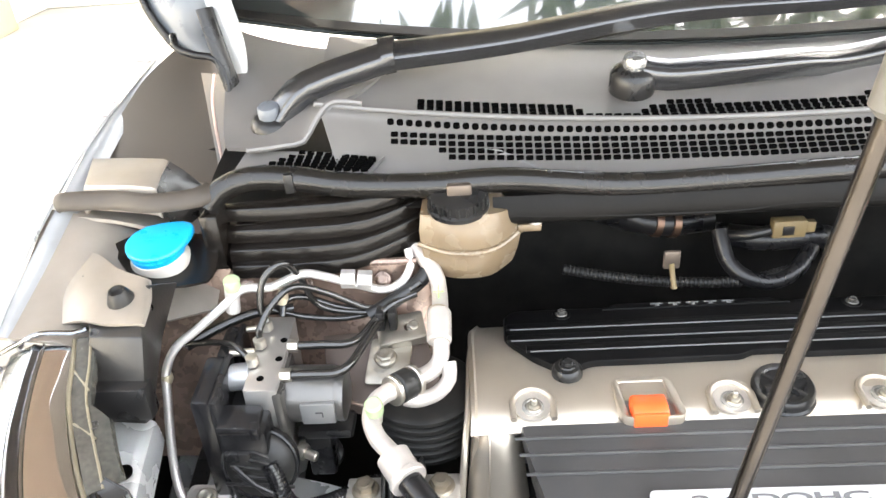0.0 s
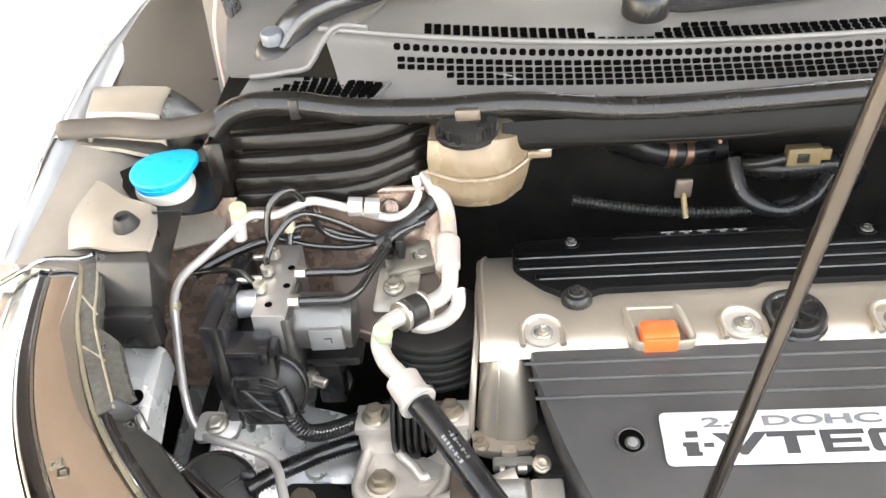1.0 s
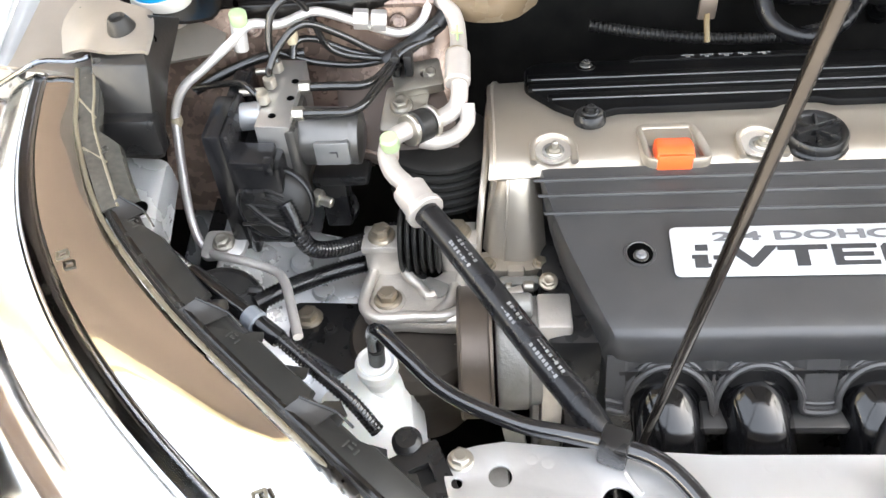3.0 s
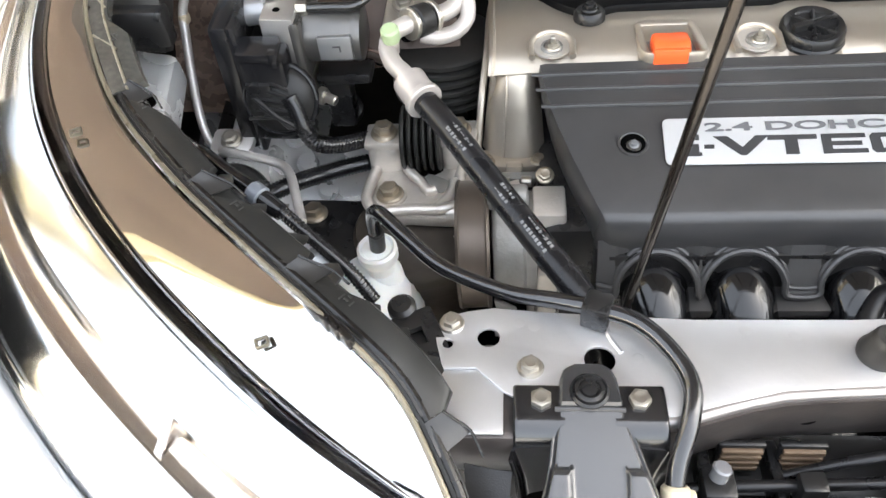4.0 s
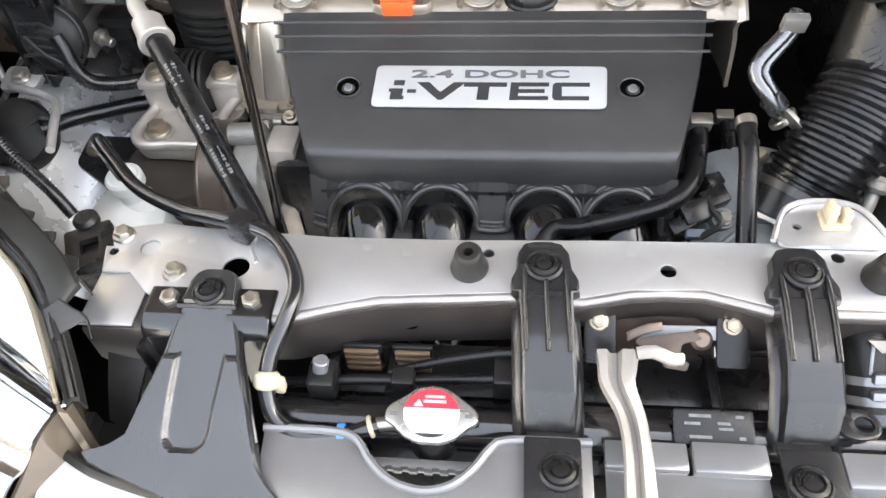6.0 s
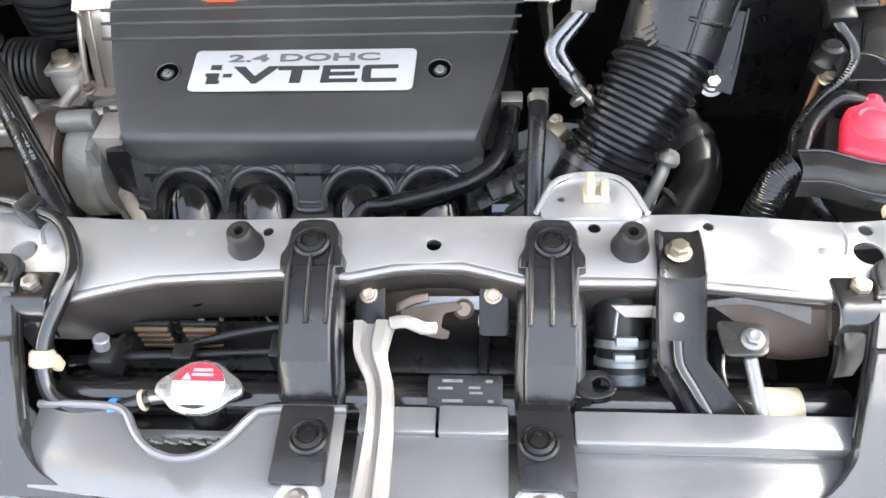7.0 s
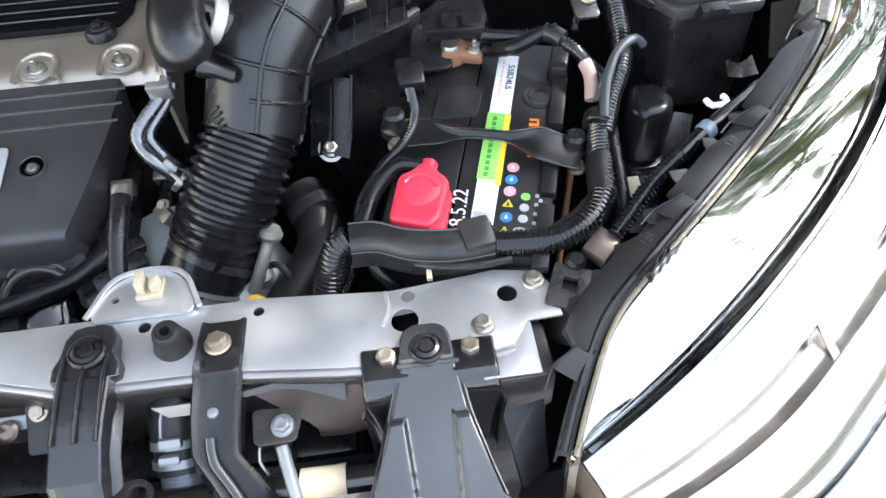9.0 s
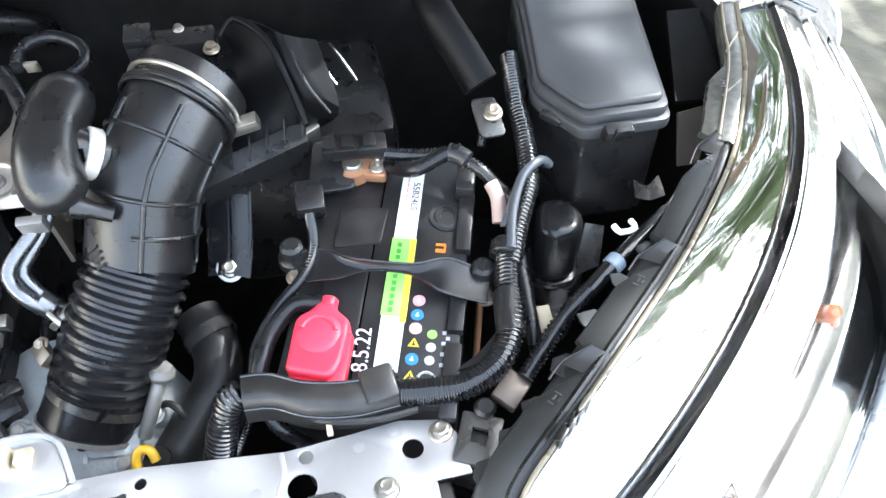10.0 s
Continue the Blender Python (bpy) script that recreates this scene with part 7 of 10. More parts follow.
part("float_plug", box(-0.404, -0.380, 0.440, 0.452, 1.028, 1.042, 0.002), M_BROWNMETAL, capr)

# rear hoses and connectors behind the engine
hose = thing("heater_hose", "black rubber heater hose with a spring clamp", "heater hose", (-0.15, 0.56, 0.92))
part("hose", tube([(-0.29, 0.545, 0.985), (-0.25, 0.560, 0.955), (-0.20, 0.575, 0.925), (-0.155, 0.575, 0.915), (-0.10, 0.59, 0.91)], 0.016, 16), M_HOSE, hose)
cl = part("clamp", tube([(-0.170, 0.5745, 0.918), (-0.162, 0.5750, 0.9165)], 0.0185, 22, 0.004), M_COPPER, hose, "copper coloured spring clamp")
part("clamp_loop", tube([(-0.150, 0.5765, 0.9145), (-0.142, 0.5775, 0.9130)], 0.0185, 22, 0.004), M_COPPER, cl)
part("clamp_tab", box(-0.172, -0.138, 0.560, 0.566, 0.934, 0.944, 0.001), M_COPPER, cl)
part("tail", tube([(-0.135, 0.570, 0.940), (-0.12, 0.565, 0.945), (-0.112, 0.56, 0.932)], 0.003, 8), M_COPPER, cl)
h2 = thing("vacuum_hose", "thin black rubber vacuum hose behind the engine", "hose", (-0.08, 0.52, 0.9))
part("hose", tube([(-0.105, 0.535, 0.925), (-0.10, 0.515, 0.90), (-0.085, 0.500, 0.885), (-0.055, 0.495, 0.878), (-0.025, 0.505, 0.885), (0.0, 0.53, 0.90)], 0.009, 12), M_HOSE, h2)
h3 = thing("vacuum_hose", "thick black rubber hose along the bulkhead", "hose", (0.02, 0.55, 0.9))
part("hose", tube([(-0.10, 0.560, 0.905), (-0.05, 0.545, 0.905), (0.01, 0.545, 0.905), (0.05, 0.57, 0.88), (0.06, 0.60, 0.85)], 0.014, 14), M_HOSE, h3)
cn = thing("wiring_connector", "cream wiring connector on a black lead behind the engine", "connector", (-0.04, 0.51, 0.93))
part("housing", box(-0.056, -0.020, 0.508, 0.522, 0.925, 0.946, 0.002), M_OLDTAN, cn)
part("window", box(-0.046, -0.034, 0.506, 0.509, 0.930, 0.940, 0.0005), M_BLACK, cn)
part("latch", box(-0.022, -0.010, 0.510, 0.518, 0.930, 0.943, 0.001), M_OLDTAN, cn)
part("lead", tube([(-0.056, 0.515, 0.933), (-0.08, 0.52, 0.925), (-0.10, 0.54, 0.915)], 0.006, 10), M_TAPE, cn)
har = thing("wiring_harness", "black corrugated wiring conduit behind the coil cover", "wiring harness", (-0.2, 0.5, 0.86), group="wiring harnesses")
part("conduit", tube([(-0.28, 0.53, 0.885), (-0.22, 0.515, 0.880), (-0.15, 0.505, 0.876), (-0.08, 0.50, 0.878), (-0.02, 0.51, 0.885)], 0.006, 10, ring=(0.005, 0.0012)), M_RUBBER, har)
ct_ = thing("cable_tag", "small brown cable tag standing behind the coil cover", "cable tag", (-0.168, 0.48, 0.89))
part("stem", tube([(-0.166, 0.475, 0.888), (-0.168, 0.482, 0.905), (-0.169, 0.484, 0.915)], 0.003, 8), M_OLDTAN, ct_)
part("flag", box(-0.178, -0.160, 0.483, 0.488, 0.908, 0.930, 0.002), M_BROWNMETAL, ct_)

# ---- left side of the bay: ABS unit, pipes, hoses ----
ab = thing("abs_unit", "anti-lock brake unit with aluminium block, pump motor and connector", "brake unit", (-0.58, 0.32, 0.80))
AM = basis((-0.574, 0.338, 0.905), (0.06, -0.10, 1))
part("valve_block", box(-0.017, 0.013, -0.045, 0.054, -0.090, 0.024, 0.0015, AM), M_BLOCK, ab, "machined aluminium block")
MM = basis((-0.560, 0.322, 0.894), (1, 0.0, -0.05)) @ Matrix.Diagonal((0.88, 0.88, 0.96, 1))
mot = part("pump_motor", lathe([(0.026, 0), (0.0295, 0.003), (0.0300, 0.006), (0.0300, 0.044), (0.0288, 0.047), (0.0288, 0.050), (0.0296, 0.052), (0.0285, 0.057), (0.016, 0.060), (0.005, 0.060)], 40, MM), M_MOTOR, ab, "grey steel pump motor can")
part("motor_flange", box(-0.566, -0.556, 0.290, 0.352, 0.858, 0.920, 0.004), M_DARKSTEEL, mot)
part("motor_label", box(-0.543, -0.512, 0.2935, 0.301, 0.8800, 0.9035, 0.0015), M_MOTORPAD, mot)
bars("motor_mark", [(0.0, 0.0, 0.007, 0.0012), (0.003, -0.003, 0.0012, 0.004)], basis((-0.526, 0.2934, 0.894), (0, -1, 0.02)), M_INK, mot)
part("control_box", box(-0.036, -0.017, -0.040, 0.036, -0.098, -0.006, 0.003, AM), M_BLACK, ab)
part("control_lid", box(-0.060, -0.042, -0.062, -0.002, -0.118, 0.026, 0.005, AM), M_SATINBLACK, ab)
part("lid_seam", box(-0.043, -0.034, -0.064, 0.000, -0.120, 0.028, 0.004, AM), M_SATINBLACK, ab)
part("rear_housing", box(-0.054, -0.040, 0.002, 0.046, -0.100, 0.020, 0.004, AM), M_SATINBLACK, ab)
part("housing_rib", box(-0.041, -0.034, 0.002, 0.048, -0.100, 0.022, 0.003, AM), M_SATINBLACK, ab)
part("solenoid", rod((-0.612, 0.318, 0.918), (-0.588, 0.318, 0.920), 0.0125), M_GREYSTEEL, ab)
part("stub_pipe", rod((-0.612, 0.338, 0.931), (-0.588, 0.338, 0.932), 0.0034), M_STEEL, ab)
part("stub_pipe", rod((-0.606, 0.376, 0.930), (-0.592, 0.376, 0.931), 0.0030), M_STEEL, ab)
cnx = part("connector", box(-0.036, 0.006, -0.074, -0.044, -0.094, 0.002, 0.005, AM), M_SATINBLACK, ab, "large black wiring connector")
part("lever", box(-0.036, 0.000, -0.076, -0.048, 0.001, 0.010, 0.002, AM), M_SATINBLACK, cnx)
part("lever_lip", box(-0.006, 0.002, -0.079, -0.070, -0.002, 0.013, 0.001, AM), M_SATINBLACK, cnx)
part("side_wall", box(-0.034, -0.010, -0.078, -0.070, -0.088, -0.022, 0.003, AM), M_BLACK, cnx)
part("wall_rib", box(-0.030, -0.014, -0.080, -0.076, -0.040, -0.036, 0.0008, AM), M_BLACK, cnx)
part("wall_rib", box(-0.030, -0.014, -0.080, -0.076, -0.070, -0.066, 0.0008, AM), M_BLACK, cnx)
DM = AM @ Matrix.Translation((-0.006, -0.066, -0.046)) @ Matrix.Rotation(radians(66), 4, "X")
part("cover_dome", lathe([(0.034, -0.006), (0.033, 0.004), (0.029, 0.010), (0.018, 0.014), (0.004, 0.0155)], 30, DM), M_RUBBER, cnx)
for i in range(6):
    w = 0.030 - 0.0035 * i
    part("cover_rib", tube([tuple(DM @ Vector((-w, -0.018 + 0.008 * i, 0.008))), tuple(DM @ Vector((-w * 0.3, -0.014 + 0.008 * i, 0.0165))), tuple(DM @ Vector((w * 0.5, -0.016 + 0.007 * i, 0.0145))), tuple(DM @ Vector((w, -0.022 + 0.006 * i, 0.006)))], 0.0018, 8, 0.004), M_BLACK, cnx)
part("rim", tube([tuple(DM @ Vector((0.0335 * math.cos(a), 0.0335 * math.sin(a), 0.004))) for a in (2 * math.pi * i / 20 for i in range(21))], 0.0022, 8, 0.004), M_SATINBLACK, cnx)
for w_ in ((-0.016, -0.004, 0.020, 0.012), (-0.012, -0.012, 0.016, 0.016), (-0.020, 0.004, 0.012, -0.006)):
    part("wire", tube([tuple(DM @ Vector((w_[0], w_[1], 0.017))), tuple(DM @ Vector((0.0, -0.012, 0.021))), tuple(DM @ Vector((w_[2], -0.024, 0.016))), (-0.566, 0.262, 0.846)], 0.0022, 8, 0.004), M_TAPE, cnx)
part("cable", tube([(-0.572, 0.266, 0.862), (-0.567, 0.262, 0.850), (-0.562, 0.256, 0.833), (-0.553, 0.256, 0.815), (-0.536, 0.268, 0.803), (-0.513, 0.288, 0.794), (-0.480, 0.31, 0.79)], 0.0078, 14, ring=(0.0036, 0.0012)), M_GLOSSBLACK, cnx)
part("motor_bracket", box(-0.560, -0.505, 0.318, 0.350, 0.836, 0.848, 0.004), M_BLACK, ab)
part("bracket_leg", box(-0.556, -0.530, 0.326, 0.350, 0.78, 0.840, 0.003), M_BLACK, ab)
part("ground_stud", rod((-0.560, 0.312, 0.832), (-0.540, 0.304, 0.828), 0.005), M_STEEL, ab)
part("stud_nut", prism(hexagon(0.009), 0, 0.008, 0.001, m=basis((-0.558, 0.311, 0.832), (1, -0.4, -0.2))), M_STEEL, ab)
bolt(ab, (-0.546, 0.352, 0.789), (0.1, -0.6, 1), 0.014, M_BRASS)
part("rubber_foot", lathe([(0.018, 0), (0.018, 0.010), (0.012, 0.014), (0.006, 0.014)], 24, basis((-0.546, 0.357, 0.778), (0.1, -0.6, 1))), M_RUBBER, ab)
for x, y, z in ((-0.582, 0.368, 0.937), (-0.584, 0.345, 0.934), (-0.586, 0.322, 0.932)):
    part("pipe_nut", prism(hexagon(0.0062), 0, 0.010, 0.0008, m=basis((x, y, z - 0.002), (0, -0.1, 1))), M_STEEL, ab)
for y, z in ((0.352, 0.926), (0.314, 0.922)):
    part("pipe_nut", prism(hexagon(0.0068), 0, 0.010, 0.0008, m=basis((-0.5605, y, z), (1, 0, 0))), M_STEEL, ab)
for dx, dy in ((0.008, 0.020), (0.008, -0.005), (-0.004, -0.030)):
    part("block_hole", lathe([(0.0035, 0), (0.003, 0.0006), (0.001, 0.0005)], 14, AM @ Matrix.Translation((dx, dy, 0.0240))), M_VOID, ab)


def pipe(label, pts, r, mat=None, name="brake_pipe", cat="brake pipe"):
    ob = thing(name, label, cat, pts[0], group=name + "s")
    part("pipe", tube(pts, r, 10, 0.005), mat or M_PIPE, ob)
    return ob


PL = "thin black coated steel brake pipe bent above the brake unit"
pipe(PL, [(-0.581, 0.368, 0.942), (-0.586, 0.372, 0.957), (-0.58, 0.38, 0.984), (-0.562, 0.39, 0.995), (-0.551, 0.4, 0.973), (-0.538, 0.405, 0.935), (-0.498, 0.41, 0.921), (-0.463, 0.415, 0.921)], 0.0034)
pipe(PL, [(-0.583, 0.345, 0.940), (-0.586, 0.355, 0.943), (-0.574, 0.37, 0.961), (-0.554, 0.385, 0.971), (-0.526, 0.4, 0.952), (-0.491, 0.41, 0.926), (-0.468, 0.415, 0.928), (-0.435, 0.42, 0.947)], 0.0034)
pipe(PL, [(-0.584, 0.322, 0.938), (-0.592, 0.33, 0.93), (-0.607, 0.34, 0.938), (-0.636, 0.36, 0.928), (-0.667, 0.37, 0.919)], 0.0032)
pipe(PL, [(-0.5505, 0.352, 0.926), (-0.525, 0.352, 0.926), (-0.505, 0.353, 0.925), (-0.493, 0.365, 0.923), (-0.483, 0.390, 0.922), (-0.467, 0.405, 0.931), (-0.442, 0.42, 0.934)], 0.0042)
pipe(PL, [(-0.5505, 0.314, 0.922), (-0.531, 0.314, 0.922), (-0.510, 0.316, 0.921), (-0.498, 0.325, 0.923), (-0.491, 0.345, 0.923), (-0.481, 0.380, 0.922), (-0.474, 0.400, 0.921)], 0.0042)
pipe(PL, [(-0.571, 0.385, 0.937), (-0.568, 0.395, 0.949), (-0.551, 0.405, 0.946), (-0.52, 0.41, 0.929), (-0.487, 0.415, 0.919), (-0.465, 0.42, 0.91)], 0.0034)
pipe(PL, [(-0.591, 0.4, 0.938), (-0.555, 0.405, 0.922), (-0.51, 0.41, 0.915), (-0.469, 0.415, 0.925), (-0.427, 0.43, 0.947)], 0.0034)
pipe("black taped cable bundle beside the strut tower", [(-0.489, 0.405, 0.919), (-0.462, 0.415, 0.931), (-0.436, 0.43, 0.944), (-0.427, 0.44, 0.954)], 0.008, M_TAPE, "cable_bundle", "cable")
pipe("black brake hose running behind the brake unit", [(-0.667, 0.37, 0.916), (-0.642, 0.385, 0.924), (-0.604, 0.4, 0.932), (-0.566, 0.41, 0.93)], 0.005, M_PIPE)
for tx in (670, 690):
    tie = thing("pipe_clip", "black plastic clip holding the brake pipes together", "pipe clip", (-0.471, 0.405, 0.921), group="pipe clips")
    c = Vector((-0.471, 0.405, 0.921))
    part("comb", box(-0.004, 0.004, -0.008, 0.008, -0.012, 0.010, 0.002, Matrix.Translation((c.x + (tx - 680) * 0.0006, c.y - 0.006, c.z))), M_BLACK, tie)

ac = thing("air_conditioning_pipe", "dull aluminium air conditioning pipe with a pale green port cap", "aluminium pipe", (-0.61, 0.37, 0.95))
part("pipe", tube([(-0.448, 0.445, 0.972), (-0.446, 0.435, 0.958), (-0.455, 0.425, 0.946), (-0.473, 0.418, 0.942), (-0.499, 0.411, 0.954), (-0.535, 0.405, 0.971), (-0.551, 0.4, 0.975), (-0.576, 0.385, 0.972), (-0.599, 0.375, 0.978), (-0.616, 0.366, 0.967), (-0.644, 0.355, 0.948), (-0.666, 0.348, 0.933), (-0.679, 0.342, 0.911), (-0.68, 0.33, 0.887), (-0.681, 0.314, 0.851), (-0.68, 0.3, 0.819), (-0.674, 0.288, 0.799), (-0.661, 0.278, 0.792), (-0.652, 0.268, 0.798), (-0.618, 0.252, 0.804), (-0.588, 0.236, 0.808), (-0.573, 0.218, 0.812), (-0.56, 0.186, 0.815), (-0.547, 0.15, 0.815)], 0.0043, 14, 0.005), M_ACPIPE, ac)
for u in (0, 1):
    part("union_nut", prism(hexagon(0.0098), 0, 0.014, 0.001, m=basis((-0.513 + 0.0165 * u, 0.410, 0.962 - 0.002 * u), (1, 0.05, -0.1))), M_ACPIPE, ac)
port = part("service_port", rod((-0.612, 0.371, 0.955), (-0.609, 0.373, 0.982), 0.0068), M_ACPIPE, ac)
part("port_cap", lathe([(0.0074, 0), (0.0078, 0.002), (0.0078, 0.010), (0.0070, 0.0115), (0.004, 0.012)], 26, basis((-0.608, 0.373, 0.980), (0.1, -0.15, 1))), M_GREENCAP, port, "pale green screw cap")
part("clip", box(-0.572, -0.563, 0.380, 0.394, 0.952, 0.966, 0.003), M_CREAM, ac)
part("clip", box(-0.684, -0.675, 0.334, 0.346, 0.897, 0.908, 0.003), M_CREAM, ac)
lug = part("clamp_foot", prism(rounded([(-0.022, -0.016), (0.020, -0.014), (0.024, 0.014), (-0.020, 0.016)], 0.008), 0, 0.008, 0.0015, m=basis((-0.648, 0.285, 0.792), (0, -0.3, 1))), M_ACPIPE, ac)
bolt(lug, (-0.648, 0.283, 0.800), (0, -0.3, 1), 0.014, M_STEEL)

suc = thing("suction_pipe", "thick dull aluminium suction pipe with black clamp and union", "aluminium pipe", (-0.43, 0.38, 0.9))
part("pipe", tube([(-0.455, 0.475, 0.979), (-0.441, 0.455, 0.966), (-0.422, 0.43, 0.953), (-0.417, 0.41, 0.939), (-0.416, 0.365, 0.93), (-0.416, 0.345, 0.912), (-0.424, 0.335, 0.904), (-0.44, 0.322, 0.904), (-0.456, 0.305, 0.909), (-0.472, 0.293, 0.907), (-0.476, 0.275, 0.903), (-0.469, 0.255, 0.899), (-0.457, 0.24, 0.897), (-0.448, 0.226, 0.889)], 0.0080, 16, 0.005), M_TUBEW, suc)
part("union", rod((-0.417, 0.385, 0.935), (-0.417, 0.352, 0.923), 0.0118, n=20, bev=0.002), M_TUBEW, suc, "pale crimped union")
part("union_ring", rod((-0.418, 0.389, 0.936), (-0.418, 0.383, 0.933), 0.0102, n=20), M_BRASS, suc)
a, b = Vector((-0.444, 0.318, 0.905)), Vector((-0.456, 0.305, 0.908))
part("clamp_rubber", rod(a, b, 0.0145, n=22, bev=0.002), M_RUBBER, suc)
part("clamp_band", rod(a + (a - b) * 0.35, a + (a - b) * 0.05, 0.0152, n=22), M_STEEL, suc)
part("clamp_band", rod(b + (b - a) * 0.05, b + (b - a) * 0.30, 0.0145, n=22), M_STEEL, suc)
part("return_pipe", tube([(-0.409, 0.34, 0.909), (-0.409, 0.33, 0.897), (-0.42, 0.32, 0.889), (-0.438, 0.31, 0.89), (-0.45, 0.31, 0.893)], 0.0072, 12), M_TUBEW, suc)
v = part("charge_valve", rod((-0.474, 0.28, 0.895), (-0.471, 0.272, 0.918), 0.0072), M_TUBEW, suc)
part("valve_cap", lathe([(0.0078, 0), (0.0082, 0.002), (0.0080, 0.011), (0.0062, 0.013), (0.002, 0.013)], 22, basis((-0.471, 0.272, 0.913), (0, -0.3, 1))), M_GREENCAP, v, "pale green valve cap")
bars("cross_mark", [(0, 0, 0.010, 0.0012), (0, 0, 0.0012, 0.014)], basis((-0.417, 0.399, 0.949), (-0.1, -0.8, 0.5)), M_LABGREEN, suc)

hs = thing("refrigerant_hose", "thick black rubber refrigerant hose with white printing", "rubber hose", (-0.38, 0.13, 0.85))
part("ferrule", tube([(-0.455, 0.240, 0.892), (-0.449, 0.230, 0.889), (-0.440, 0.217, 0.886)], 0.0145, 22, 0.004), M_TUBEW, hs, "pale aluminium ferrule")
part("ferrule_lip", rod((-0.4435, 0.222, 0.887), (-0.440, 0.217, 0.886), 0.0165, n=22), M_TUBEW, hs)
part("hose", tube([(-0.443, 0.221, 0.887), (-0.420, 0.190, 0.880), (-0.385, 0.141, 0.864), (-0.350, 0.092, 0.848), (-0.322, 0.053, 0.836), (-0.308, 0.030, 0.815), (-0.300, 0.015, 0.77)], 0.0108, 20, 0.006), M_HOSE, hs)
D = Vector((-0.322, 0.053, 0.836)) - Vector((-0.420, 0.190, 0.880))
for k, (u, n_) in enumerate([(0.03, 8), (0.42, 5), (0.62, 9)]):
    for row in (0, 1):
        p = Vector((-0.420, 0.190, 0.880)) + D * u
        nrm = Vector((-0.30 + 0.5 * row, -0.45 + 0.3 * row, 0.9)).normalized()
        nrm = (nrm - D.normalized() * nrm.dot(D.normalized())).normalized()
        mm = basis(p + nrm * 0.0104, nrm, D)
        rnd = random.Random(k * 7 + row)
        bars("printing", [(0.0035 * i + rnd.uniform(0, 0.0008), 0, 0.0022, rnd.choice((0.0008, 0.003, 0.0024))) for i in range(n_)], mm, M_FADEINK, hs)

prop = thing("prop_rod", "dark steel hood prop rod standing in its socket", "prop rod", (-0.297, 0.037, 0.80))
PT = [(-0.297 + 0.1 * (z - 0.8), 0.037 - 0.07 * (z - 0.8), z) for z in (0.78, 0.86, 0.95, 1.07, 1.35, 1.74)]
part("rod", tube(PT, 0.0036, 12, 0.03, rfun=lambda u: 0.75 + 0.25 * min(1, u * 4)), M_ROD, prop)
part("grip", rod((-0.297 + 0.1 * 0.465, 0.037 - 0.07 * 0.465, 1.265), (-0.297 + 0.1 * 0.62, 0.037 - 0.07 * 0.62, 1.42), 0.0070, n=20, bev=0.003), M_GRIP, prop, "pale grey foam grip")

# washer bottle and its hose
wb = thing("expansion_bottle", "milky white plastic bottle with a white cap", "bottle", (-0.49, 0.13, 0.60))
part("body", loft([[(-0.541, 0.150, 0.735), (-0.521, 0.160, 0.752), (-0.497, 0.165, 0.762), (-0.477, 0.160, 0.752), (-0.463, 0.150, 0.735)],
                   [(-0.545, 0.120, 0.728), (-0.521, 0.118, 0.742), (-0.497, 0.116, 0.748), (-0.475, 0.118, 0.742), (-0.459, 0.120, 0.725)],
                   [(-0.545, 0.095, 0.69), (-0.521, 0.088, 0.70), (-0.497, 0.086, 0.702), (-0.475, 0.088, 0.70), (-0.458, 0.095, 0.69)],
                   [(-0.541, 0.090, 0.60), (-0.521, 0.080, 0.60), (-0.497, 0.078, 0.60), (-0.475, 0.080, 0.60), (-0.459, 0.090, 0.60)]], 0.0, 4, 4), M_WHITE, wb)
part("right_cheek", loft([[(-0.463, 0.150, 0.735), (-0.459, 0.120, 0.725), (-0.458, 0.095, 0.69), (-0.459, 0.09, 0.60)], [(-0.459, 0.175, 0.70), (-0.453, 0.15, 0.69), (-0.451, 0.12, 0.66), (-0.453, 0.12, 0.60)]], 0.002, 3, 2), M_WHITE, wb)
part("neck", lathe([(0.020, -0.02), (0.018, 0.0), (0.013, 0.006), (0.013, 0.022)], 30, basis((-0.487, 0.150, 0.752), (0, -0.1, 1))), M_WHITE, wb)
part("cap", lathe([(0.0165, 0), (0.0178, 0.002), (0.0178, 0.012), (0.0155, 0.0145), (0.013, 0.013), (0.010, 0.0135), (0.006, 0.0145)], 34, basis((-0.487, 0.149, 0.772), (0, -0.1, 1))), M_WHITE, wb, "white screw cap")
part("spout", rod((-0.486, 0.148, 0.784), (-0.482, 0.138, 0.815), 0.007), M_RUBBER, wb)
oh = thing("overflow_hose", "shiny black rubber overflow hose looping over the support bar", "rubber hose", (-0.30, 0.0, 0.85))
part("hose", tube([(-0.484, 0.142, 0.80), (-0.481, 0.132, 0.838), (-0.472, 0.122, 0.852), (-0.450, 0.099, 0.850), (-0.419, 0.070, 0.846), (-0.373, 0.043, 0.850), (-0.340, 0.030, 0.857), (-0.314, 0.020, 0.861), (-0.288, 0.008, 0.861), (-0.270, -0.014, 0.859), (-0.262, -0.036, 0.856), (-0.266, -0.058, 0.850), (-0.274, -0.078, 0.838), (-0.276, -0.096, 0.824), (-0.268, -0.112, 0.812), (-0.245, -0.120, 0.806), (-0.22, -0.117, 0.806), (-0.200, -0.110, 0.808)], 0.0058, 16, 0.005), M_GLOSSBLACK, oh)
part("hose_clip", box(-0.009, 0.009, -0.009, 0.009, -0.012, 0.009, 0.002, basis((-0.314, 0.020, 0.860), (0, 0, 1), (1, -0.4, 0))), M_BLACK, oh)
